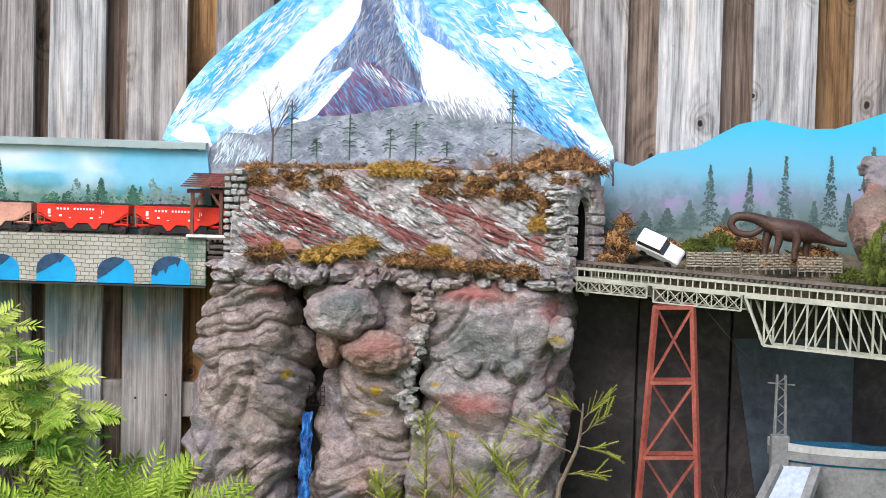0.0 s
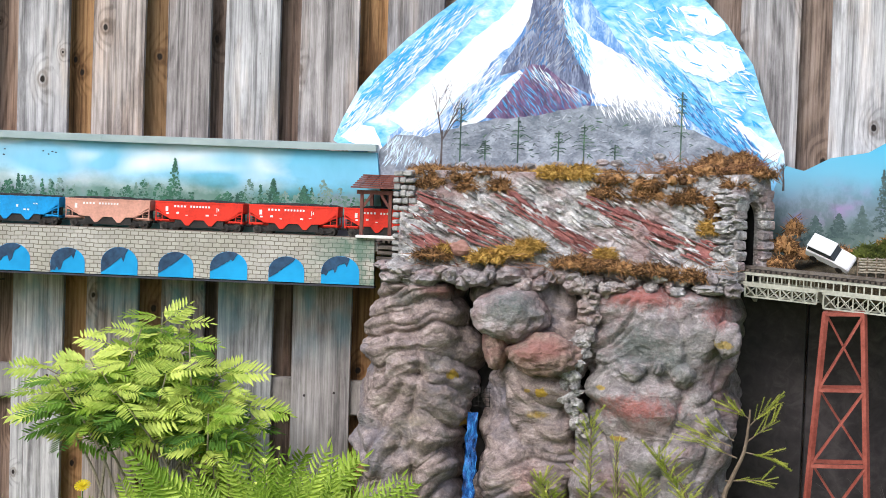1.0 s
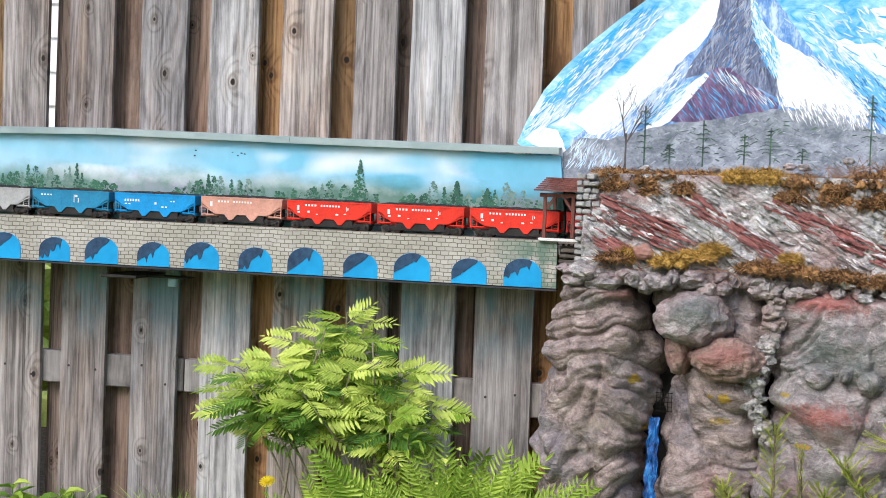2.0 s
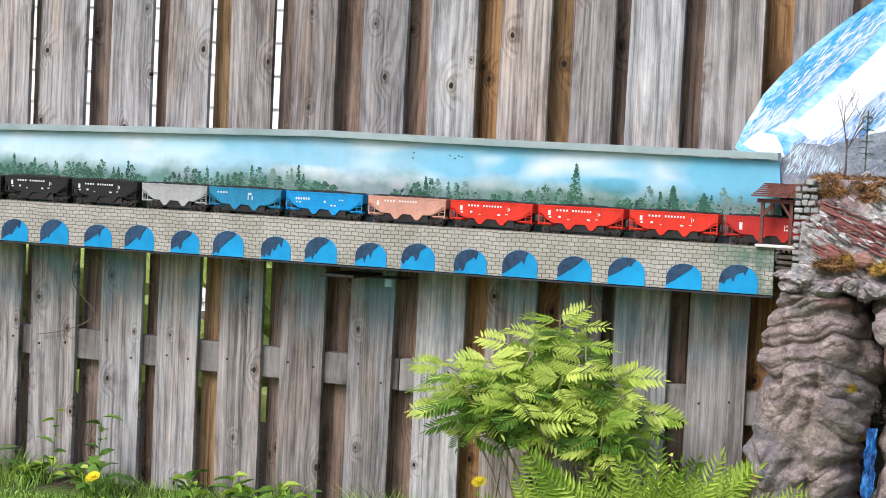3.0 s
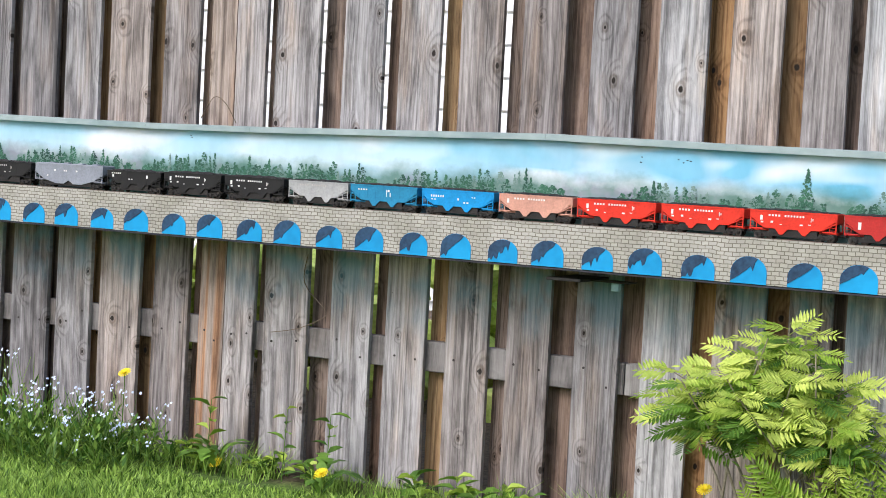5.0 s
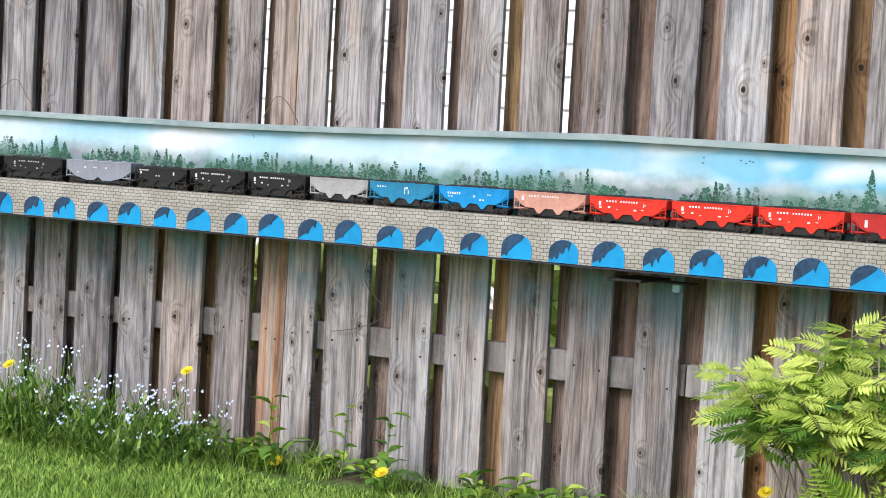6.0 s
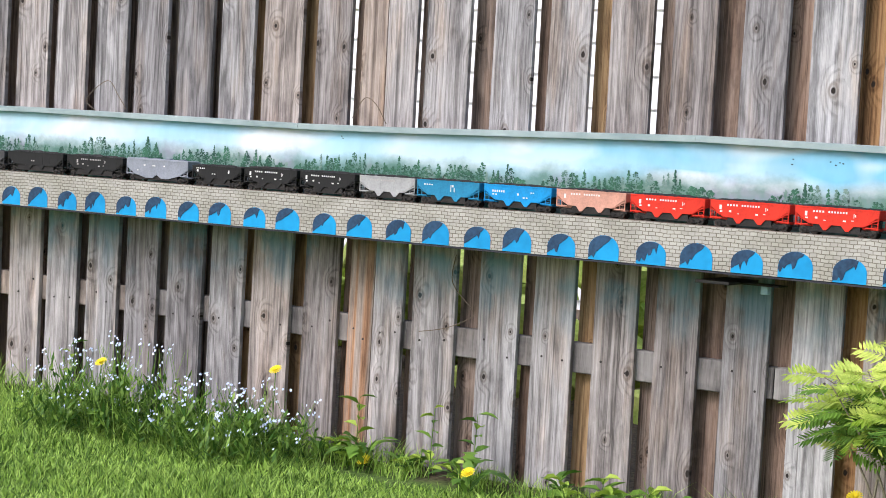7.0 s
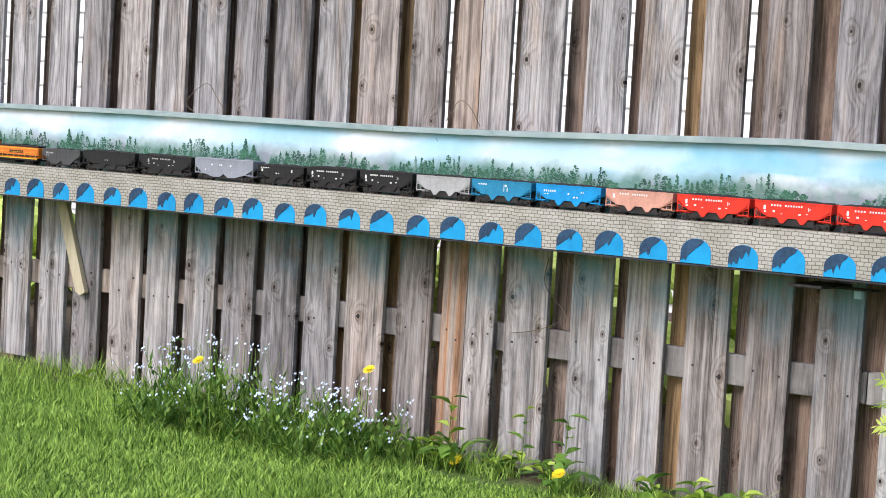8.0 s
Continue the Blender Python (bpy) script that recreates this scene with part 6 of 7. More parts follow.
def make_toys():
    bm = bmesh.new()
    tube(bm, smooth_path([(1.054, -0.345, 0.916, 0.006), (1.026, -0.345, 0.899, 0.008), (0.993, -0.345, 0.902, 0.008), (0.979, -0.345, 0.922, 0.009), (0.993, -0.345, 0.938, 0.01), (1.031, -0.345, 0.936, 0.012), (1.066, -0.345, 0.922, 0.018), (1.109, -0.345, 0.91, 0.026), (1.147, -0.345, 0.906, 0.023), (1.186, -0.345, 0.894, 0.013), (1.215, -0.345, 0.884, 0.008), (1.241, -0.345, 0.88, 0.005)]))
    for leg in LEGS:
        tube(bm, smooth_path(leg), 10)
    dino = part("toy_dinosaur", bm, simple("dark_brown_rubber", (0.035, 0.018, 0.014), (0.09, 0.05, 0.038), 90, 0.5, 0.4, 0.002), None, "", True)
    tagged(dino, "dark brown long-necked toy dinosaur standing by the track", "toy dinosaur")
    van = thing("toy_car", "white toy car tipped over on the bank", "toy car", at=VANPOS)
    van.matrix_basis = Matrix.Translation(VANPOS) @ Euler((radians(52), radians(22), radians(-18))).to_matrix().to_4x4() @ Matrix.Scale(0.98, 4)
    white, glass = simple("white_car_paint", (0.66, 0.66, 0.66), (0.8, 0.8, 0.8), 30, 0.35, 0.05), simple("toy_glass", (0.03, 0.035, 0.04), (0.07, 0.08, 0.09), 30, 0.2, 0.0)
    bm = slab(bmesh.new(), [(-0.055, 0.008), (0.055, 0.008), (0.057, 0.022), (0.05, 0.027), (0.018, 0.030), (-0.055, 0.031)], -0.022, 0.022)
    bmesh.ops.bevel(bm, geom=bm.edges[:], offset=0.002, segments=2, affect="EDGES")
    part("body", bm, white, van)
    bm = slab(bmesh.new(), [(-0.053, 0.0315), (0.018, 0.0315), (0.006, 0.045), (-0.05, 0.045)], -0.019, 0.019)
    part("window_band", bm, glass, van, "dark windows")
    part("roof", box(bmesh.new(), (-0.053, -0.020, 0.0455), (0.008, 0.020, 0.0495), 0.0015), white, van)
    for x in (-0.033, 0.033):
        for s in (-1, 1):
            part("wheel", bar(bmesh.new(), (x, s * 0.018, 0.008), (x, s * 0.0235, 0.008), 0.0095, n=14), BLACK_METAL, van)


LEGS = (
    [(1.068, -0.335, 0.912, 0.012), (1.061, -0.335, 0.886, 0.01), (1.059, -0.335, 0.864, 0.007), (1.057, -0.335, 0.846, 0.007)],
    [(1.085, -0.36, 0.91, 0.012), (1.086, -0.36, 0.884, 0.009), (1.081, -0.36, 0.863, 0.007), (1.082, -0.36, 0.845, 0.007)],
    [(1.123, -0.36, 0.908, 0.012), (1.126, -0.36, 0.883, 0.01), (1.122, -0.36, 0.862, 0.007), (1.123, -0.36, 0.844, 0.007)],
    [(1.147, -0.335, 0.908, 0.012), (1.153, -0.335, 0.885, 0.01), (1.151, -0.335, 0.864, 0.007), (1.152, -0.335, 0.846, 0.007)],
)
VANPOS = (0.825, -0.255, 0.845)
make_toys()


# ---- bridge ----
BRIDGE_PAINT = simple("pale_olive_bridge_paint", (0.30, 0.30, 0.24), (0.46, 0.46, 0.38), 60, 0.6)
TOWER_RED = simple("rust_red_paint", (0.20, 0.045, 0.03), (0.36, 0.10, 0.07), 60, 0.6)


def make_bridge():
    bridge = thing("girder_bridge", "pale olive lattice girder bridge with track", "bridge")
    a, b = [Vector(v) for v in [(0.619, -0.25, 0.806), (1.356, -0.66, 0.779)]]
    d = b - a
    side = Vector((-d.y, d.x, 0)).normalized() * 0.055
    up = Vector((0, 0, 1))
    for off, k in ((Vector(), "near_girder"), (side, "far_girder")):
        girder = part(k, bmesh.new(), BRIDGE_PAINT, bridge)
        bm = bmesh.new()
        p, q = a + off, b + off
        beam(bm, p, q, 0.006, 0.006)
        beam(bm, p - up * 0.022, q - up * 0.022, 0.006, 0.006)
        n = 46
        for i in range(n + 1):
            u = p.lerp(q, i / n)
            beam(bm, u, u - up * 0.022, 0.003, 0.003)
        old = girder.data
        girder.data = finish(bm, k, BRIDGE_PAINT)
        bpy.data.meshes.remove(old)
        # lower lattice spans
        for f0, f1, h in ((0.02, 0.235, 0.026), (0.255, 0.51, 0.034), (0.52, 0.98, 0.105)):
            u, v = p.lerp(q, f0) - up * 0.027, p.lerp(q, f1) - up * 0.027
            big = h > 0.05
            ins = 0.12 if big else 0.0
            lo0, lo1 = u.lerp(v, ins) - up * h, v.lerp(u, ins) - up * h
            t = 0.0055 if big else 0.0035
            struts = [(u, v, t * 1.6), (lo0, lo1, t), (u, lo0, t), (v, lo1, t)]
            for i in range(7):
                s0, s1 = lo0.lerp(lo1, i / 6), lo0.lerp(lo1, (i + 1) / 6)
                e0 = Vector((s0.x, s0.y, u.lerp(v, ins + (1 - 2 * ins) * i / 6).z))
                e1 = Vector((s1.x, s1.y, u.lerp(v, ins + (1 - 2 * ins) * (i + 1) / 6).z))
                struts.append((s0, e0, t * 0.8))
                if i < 6:
                    struts.append((s0, e1, t * 0.6) if i < 3 or not big else (e0, s1, t * 0.6))
                    if not big:
                        struts.append((e0, s1, t * 0.6))
            for s0, s1, w in struts:
                part("truss_strut", beam(bmesh.new(), s0, s1, w, w), BRIDGE_PAINT, bridge)
    for f in (0.02, 0.235, 0.255, 0.51):
        u = a.lerp(b, f)
        part("pier_plate", beam(bmesh.new(), u - up * 0.025, u + side - up * 0.065, 0.008, 0.008), BRIDGE_PAINT, bridge)
    ext = a - d.normalized() * 0.10
    for k in (0.25, 0.75):
        part("rail", beam(bmesh.new(), ext + side * k + up * 0.014, b + side * k + up * 0.014, 0.003, 0.006), RAIL_STEEL, bridge)
    bm = bmesh.new()
    for i in range(70):
        u = ext.lerp(b, i / 70)
        beam(bm, u + up * 0.007, u + side + up * 0.007, 0.008, 0.006)
    part("tie_deck", bm, TIE_WOOD, bridge)
    tower = thing("trestle_tower", "rust-red braced steel trestle tower under the bridge", "trestle tower")
    t0 = [Vector(v) for v in [(0.81, -0.4, 0.728), (0.893, -0.4, 0.731), (0.782, -0.42, 0.274), (0.918, -0.42, 0.279)]]
    deep = Vector((0.004, 0.06, 0.0))
    tops = [t0[0], t0[1], t0[1] + deep, t0[0] + deep]
    lows = [t0[2] + (t0[2] - t0[0]) * 0.66, t0[3] + (t0[3] - t0[1]) * 0.66]
    lows += [lows[1] + deep * 1.3, lows[0] + deep * 1.3]
    zmin = min(v.z for v in lows)
    for i in range(4):
        part("leg", beam(bmesh.new(), tops[i], lows[i], 0.011, 0.011), TOWER_RED, tower)
    levels = (0.0, 0.225, 0.45, 0.72, 0.99)
    for i in range(4):
        j = (i + 1) % 4
        for n0, n1 in zip(levels, levels[1:]):
            p0, p1, q0, q1 = tops[i].lerp(lows[i], n0), tops[j].lerp(lows[j], n0), tops[i].lerp(lows[i], n1), tops[j].lerp(lows[j], n1)
            part("crossbeam", beam(bmesh.new(), p0, p1, 0.010, 0.008), TOWER_RED, tower)
            part("brace", beam(bmesh.new(), p1, q0, 0.011, 0.005), TOWER_RED, tower)
    part("foot_block", box(bmesh.new(), (lows[0].x - 0.03, lows[0].y - 0.03, 0.0), (lows[2].x + 0.03, lows[2].y + 0.03, zmin + 0.02), 0.005), ROCK_PALE, tower, "pale footing")


make_bridge()


def make_dam():
    dam = thing("model_dam", "grey curved model dam with a white spillway", "model dam")
    concrete = simple("grey_concrete", (0.13, 0.13, 0.13), (0.24, 0.24, 0.235), 50, 0.85)
    x0 = (1.066, -0.5, 0.425)
    r = 0.26
    centre = (x0[0] + r * 1.04, -0.36)

    def arc_wall(radius, thick, z0, z1, a0, a1):
        bm = bmesh.new()
        rows = []
        for i in range(25):
            a = a0 + (a1 - a0) * i / 24
            p, q = (math.cos(a) * radius, math.sin(a) * radius * 0.62), (math.cos(a) * (radius - thick), math.sin(a) * (radius - thick) * 0.62)
            rows.append([bm.verts.new((centre[0] + u[0], centre[1] + u[1], z)) for u, z in ((p, z0), (p, z1), (q, z1), (q, z0))])
        for s, t in zip(rows, rows[1:]):
            for k in range(4):
                bm.faces.new((s[k], s[(k + 1) % 4], t[(k + 1) % 4], t[k]))
        bm.faces.new(rows[0])
        bm.faces.new(rows[-1][::-1])
        return bm

    zt = x0[2]
    part("wall", arc_wall(r - 0.01, 0.03, 0.0, zt - 0.026, math.pi, 2 * math.pi), concrete, dam)
    part("crest", arc_wall(r, 0.05, zt - 0.025, zt - 0.005, math.pi * 0.97, 2.03 * math.pi), concrete, dam)
    part("parapet", arc_wall(r, 0.006, zt - 0.0045, zt + 0.012, math.pi * 0.97, 2.03 * math.pi), simple("pale_parapet", (0.30, 0.30, 0.29), (0.46, 0.46, 0.44), 60), dam, "pale parapet rail")
    part("reservoir", arc_wall(r - 0.008, 0.19, zt - 0.03, zt + 0.006, math.pi, 2 * math.pi), simple("blue_resin_water", (0.01, 0.10, 0.20), (0.02, 0.18, 0.32), 20, 0.15, 0.1), dam, "blue painted water")
    pts = [(1.083, -0.5, 0.396), (1.164, -0.525, 0.398), (1.101, -0.6, 0.247), (0.995, -0.58, 0.239)]
    for k, (s, t) in enumerate(((0.0, 1.0),)):
        bm = bmesh.new()
        vs = [bm.verts.new(Vector(p)) for p in pts]
        f = bm.faces.new(vs)
        ex = bmesh.ops.extrude_face_region(bm, geom=[f])
        bmesh.ops.translate(bm, verts=[v for v in ex["geom"] if isinstance(v, bmesh.types.BMVert)], vec=(0, 0.03, -0.02))
        part("spillway", bm, simple("white_spillway", (0.26, 0.31, 0.38), (0.46, 0.52, 0.60), 40, 0.6), dam, "white streaked spillway")
    for i, j in ((0, 3), (1, 2)):
        part("spillway_wall", beam(bmesh.new(), pts[i], pts[j], 0.022, 0.014), concrete, dam)
    pylon = thing("lattice_pylon", "small grey lattice pylon beside the dam", "pylon")
    p, q = [Vector(v) for v in [(1.095, -0.42, 0.452), (1.094, -0.42, 0.587)]]
    for dx, dy in ((-1, -1), (1, -1), (1, 1), (-1, 1)):
        part("leg", beam(bmesh.new(), p + Vector((dx * 0.012, dy * 0.012, 0)), q + Vector((dx * 0.009, dy * 0.009, 0)), 0.003, 0.003), concrete, pylon)
    for i in range(7):
        u, v = p.lerp(q, i / 7), p.lerp(q, (i + 1) / 7)
        s = 0.011 if i % 2 else -0.011
        part("brace", beam(bmesh.new(), u + Vector((s, -0.011, 0)), v + Vector((-s, -0.011, 0)), 0.002, 0.002), concrete, pylon)
    part("arm", beam(bmesh.new(), q + Vector((-0.03, 0, -0.018)), q + Vector((0.03, 0, -0.022)), 0.003, 0.003), concrete, pylon)
    part("footing", box(bmesh.new(), (p.x - 0.02, p.y - 0.02, 0.0), (p.x + 0.02, p.y + 0.02, p.z), 0.003), concrete, pylon)
    wire = thing("stay_wire", "thin dark stay wire under the bridge", "wire")
    s, t = [Vector(v) for v in [(0.919, -0.4, 0.732), (1.075, -0.42, 0.581)]]
    sag = []
    for i in range(9):
        u = s.lerp(t, i / 8) - Vector((0, 0, 0.012 * math.sin(math.pi * i / 8)))
        sag.append((*u, 0.0013))
    bm = tube(bmesh.new(), sag, 5)
    part("strand", bm, BLACK_METAL, wire)


make_dam()


# ---- plants ----
def leaf_material(name, dark, light, trans=0.35, island=False):
    k = Mat(name, 0.5).spread()
    f = k.math("ADD", k.math("MULTIPLY", k.noise(14), 0.7), k.math("MULTIPLY", k.noise(90), 0.3))
    info = k.n.new("ShaderNodeObjectInfo")
    f = k.math("ADD", f, k.math("MULTIPLY", k.math("SUBTRACT", info.outputs["Random"], 0.5), 0.35))
    if island:
        rnd = k.n.new("ShaderNodeNewGeometry").outputs["Random Per Island"]
        f = k.math("ADD", k.math("MULTIPLY", f, 0.5), k.math("MULTIPLY", rnd, 0.6))
    col = k.ramp(f, (0.3, dark), (0.75, light))
    k.color(col)
    t = k.n.new("ShaderNodeBsdfTranslucent")
    k.l.new(col, t.inputs[0])
    mx = k.n.new("ShaderNodeMixShader")
    mx.inputs[0].default_value = trans
    k.l.new(k.b.outputs[0], mx.inputs[1])
    k.l.new(t.outputs[0], mx.inputs[2])
    k.l.new(mx.outputs[0], k.n["Material Output"].inputs[0])
    return k.m


LEAF_LIME = leaf_material("lime_leaf", (0.22, 0.36, 0.03), (0.76, 0.84, 0.20))
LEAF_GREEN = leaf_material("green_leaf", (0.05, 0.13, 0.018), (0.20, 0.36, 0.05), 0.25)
GRASS_BLADE = leaf_material("grass_blade", (0.045, 0.12, 0.012), (0.46, 0.66, 0.13), 0.3, island=True)
NEEDLE = leaf_material("yellow_needles", (0.34, 0.40, 0.05), (0.80, 0.82, 0.20))
BARK = simple("shrub_bark", (0.10, 0.07, 0.045), (0.22, 0.17, 0.12), 60)
FLOWER_BLUE = simple("pale_blue_petal", (0.46, 0.56, 0.80), (0.72, 0.78, 0.90), 30)
FLOWER_LEAF = leaf_material("flower_leaf", (0.06, 0.15, 0.02), (0.30, 0.46, 0.08), 0.3, island=True)
FLOWER_YELLOW = simple("dandelion_yellow", (0.80, 0.60, 0.01), (0.88, 0.74, 0.03), 60)


def pinnate_leaf(seed, pairs=8, length=0.13, width=0.047, droop=0.25):
    """A compound leaf along +x: a stalk and toothed leaflets in pairs, arching down."""
    rng = random.Random(seed)
    bm = bmesh.new()

    def spine(f):
        return Vector((length * f, 0, -droop * length * f * f))

    for i in range(6):
        bar(bm, spine(i / 6), spine((i + 1) / 6), 0.0012 * (1.2 - i / 6), n=3)
    for i in range(pairs + 1):
        f = 0.18 + 0.82 * i / pairs
        size = width * (0.55 + 0.9 * math.sin(math.pi * min(1, 0.18 + 0.72 * f))) * rng.uniform(0.85, 1.1) * 0.92
        for s in ((-1, 1) if i < pairs else (0,)):
            base = spine(f)
            ahead = 0.75 + rng.uniform(-0.12, 0.12)
            d = Vector((ahead, s * 1.0, -0.22 + rng.uniform(-0.12, 0.12))).normalized() if s else Vector((1, 0, -0.5)).normalized()
            w = d.cross(Vector((0, 0, 1))).normalized() * size * 0.115
            tip = base + d * size
            m1, m2 = base + d * size * 0.3 + Vector((0, 0, -0.001)), base + d * size * 0.65 + Vector((0, 0, -0.002))
            lift = Vector((0, 0, 0.0025))
            v = [bm.verts.new(p) for p in (base, m1 + w + lift, m2 + w * 0.8 + lift, tip, m2 - w * 0.8 + lift, m1 - w + lift, m1, m2)]
            for q in ((0, 1, 6), (6, 1, 2, 7), (7, 2, 3), (0, 6, 5), (6, 7, 4, 5), (7, 3, 4)):
                bm.faces.new([v[n] for n in q])
    return bm


def turn_to(d, roll=0.0, face=(0, 0, 1)):
    """A turn that lays +x along d with +z as far towards face as it can be."""
    x = Vector(d).normalized()
    y = Vector(face).cross(x)
    y = y.normalized() if y.length > 0.05 else Vector((0, 1, 0))
    z = x.cross(y)
    m = Matrix((x, y, z)).transposed().to_4x4()
    return m @ Matrix.Rotation(roll, 4, "X")


STEM_PALE = simple("pale_shrub_stem", (0.20, 0.17, 0.12), (0.40, 0.35, 0.26), 60)


def make_shrub():
    shrub = thing("false_spirea_shrub", "lime-green feathery shrub with compound leaves before the fence", "shrub")
    rng = random.Random(17)
    meshes = [finish(pinnate_leaf(s, 7 + s % 3), "leaf", LEAF_LIME) for s in range(5)]
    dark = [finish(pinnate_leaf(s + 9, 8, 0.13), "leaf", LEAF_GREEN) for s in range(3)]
    tips = []
    for i in range(22):
        base = Vector((-0.79 + rng.uniform(-0.16, 0.16), -0.24 + rng.uniform(-0.07, 0.07), 0.02))
        a = i * 2.4
        r = math.sqrt((i + 0.5) / 22)
        tip = Vector((-0.81 + 0.30 * r * math.cos(a), -0.27 + 0.15 * r * math.sin(a), 0.63 - 0.17 * r * r + rng.uniform(-0.07, 0.03)))
        mid = base.lerp(tip, 0.55) + Vector((rng.uniform(-0.03, 0.03), 0, 0.04))
        path = smooth_path([(*base, 0.0045), (*base.lerp(mid, 0.5), 0.004), (*mid, 0.0032), (*tip, 0.0016)], 3)
        part("stem", tube(bmesh.new(), path, 6), STEM_PALE, shrub)
        tips.append((mid, tip))
    for mid, tip in tips:
        n = 14
        for k in range(n):
            f = 0.2 + 0.8 * k / (n - 1)
            p = mid.lerp(tip, f)
            a = k * 2.4 + rng.uniform(-0.4, 0.4)
            up = 0.30 * f + rng.uniform(-0.25, 0.2)
            d = Vector((1.15 * math.cos(a), math.sin(a) * 0.6 - 0.3, up - 0.05))
            if p.z < 0.32:
                continue
            # low and inner leaves mostly take the dark green: crown shade as leaf colour
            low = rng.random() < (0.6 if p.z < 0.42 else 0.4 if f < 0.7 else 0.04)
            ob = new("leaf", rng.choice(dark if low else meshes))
            ob.parent = shrub
            s = rng.uniform(0.6, 0.95) * (0.75 + 0.25 * (1 - f))
            ob.matrix_basis = Matrix.Translation(p) @ turn_to(d, rng.uniform(-0.5, 0.5), (rng.uniform(-0.3, 0.3), -0.6, 0.8)) @ Matrix.Scale(s, 4)
    # the long shoots on both sides
    for p, d, s in (((-0.60, -0.27, 0.51), (1, -0.1, 0.2), 0.75), ((-0.56, -0.27, 0.43), (1, 0.1, 0.05), 0.8), ((-1.06, -0.27, 0.50), (-1, -0.1, 0.1), 0.75), ((-1.05, -0.3, 0.40), (-1, -0.1, -0.05), 0.75), ((-0.90, -0.25, 0.565), (-0.7, 0, 0.2), 0.7)):
        part("stem", bar(bmesh.new(), (-0.80 + 0.25 * (p[0] + 0.80), -0.26, p[2] - 0.09), p, 0.0022, 0.0012, 5), BARK, shrub)
        ob = new("leaf", meshes[0])
        ob.parent = shrub
        ob.matrix_basis = Matrix.Translation(p) @ turn_to(d, 0.0, (0, -0.75, 0.65)) @ Matrix.Scale(s, 4)


make_shrub()


def small_leaf(size=0.03, fold=0.15):
    bm = bmesh.new()
    v = [bm.verts.new((x * size, y * size, z * size)) for x, y, z in ((0, 0, 0), (0.35, 0.26, fold), (0.7, 0.2, fold * 0.6), (1, 0, -0.1), (0.7, -0.2, fold * 0.6), (0.35, -0.26, fold), (0.5, 0, 0.02))]
    for q in ((0, 1, 6), (1, 2, 6), (2, 3, 6), (3, 4, 6), (4, 5, 6), (5, 0, 6)):
        bm.faces.new([v[n] for n in q])
    return bm


def make_ferns():
    rng = random.Random(23)
    frond = [finish(pinnate_leaf(s + 30, 26, 0.25, 0.026, 0.35), "frond", LEAF_LIME_DIM) for s in range(3)]
    for k, (cx, cy, n, size) in enumerate(((-0.52, -0.40, 40, 1.5), (-0.40, -0.44, 38, 1.45), (-0.64, -0.42, 26, 1.15), (-0.31, -0.42, 24, 1.25))):
        fern = thing("fern", "fresh green fern spreading at the foot of the rock", "fern", "ferns at the rock foot", at=(cx, cy, 0.02))
        for i in range(n):
            a = i * 2.4 + rng.uniform(-0.3, 0.3)
            d = Vector((math.cos(a), math.sin(a), rng.uniform(0.5, 1.7)))
            ob = new("frond", rng.choice(frond))
            ob.parent = fern
            ob.matrix_basis = Matrix.Translation((rng.uniform(-0.03, 0.03), rng.uniform(-0.03, 0.03), 0.0)) @ turn_to(d, rng.uniform(-0.3, 0.3), (0, -0.8, 0.6)) @ Matrix.Scale(size * rng.uniform(0.75, 1.1), 4)
    # upright leafy shoots between shrub and rock
    me = finish(small_leaf(0.034), "leaf", LEAF_LIME)
    bush = thing("leafy_shoots", "upright lime-green leafy shoots beside the shrub", "shrub")
    for i in range(20):
        base = Vector((-0.56 + rng.uniform(-0.12, 0.14), -0.36 + rng.uniform(-0.04, 0.04), 0.02))
        tip = base + Vector((rng.uniform(-0.06, 0.06), rng.uniform(-0.05, 0.03), rng.uniform(0.22, 0.38)))
        part("stem", bar(bmesh.new(), base, tip, 0.0025, 0.001, 5), BARK, bush)
        for k in range(15):
            p = base.lerp(tip, 0.3 + 0.7 * k / 14)
            a = k * 2.4
            ob = new("leaf", me)
            ob.parent = bush
            ob.matrix_basis = Matrix.Translation(p) @ turn_to((math.cos(a), math.sin(a), rng.uniform(0.1, 0.8)), rng.uniform(-0.5, 0.5)) @ Matrix.Scale(rng.uniform(0.7, 1.2), 4)


LEAF_LIME_DIM = leaf_material("fern_leaf", (0.20, 0.34, 0.03), (0.52, 0.66, 0.11))
make_ferns()


def conifer_twig(seed, length=0.1):
    """A twig with needles on all sides, along +x."""
    rng = random.Random(seed)
    bm = bmesh.new()
    for i in range(int(length * 3600)):
        x = length * rng.random()
        a = rng.uniform(0, 6.28)
        d = Vector((0.55, math.cos(a), math.sin(a))).normalized() * rng.uniform(0.006, 0.012)
        p = Vector((x, 0, 0))
        s = d.cross(Vector((1, 0, 0.2))).normalized() * 0.0009
        bm.faces.new([bm.verts.new(q) for q in (p - s, p + s, p + d)])
    bar(bm, (0, 0, 0), (length, 0, 0), 0.0014, 0.0008, 4)
    return bm


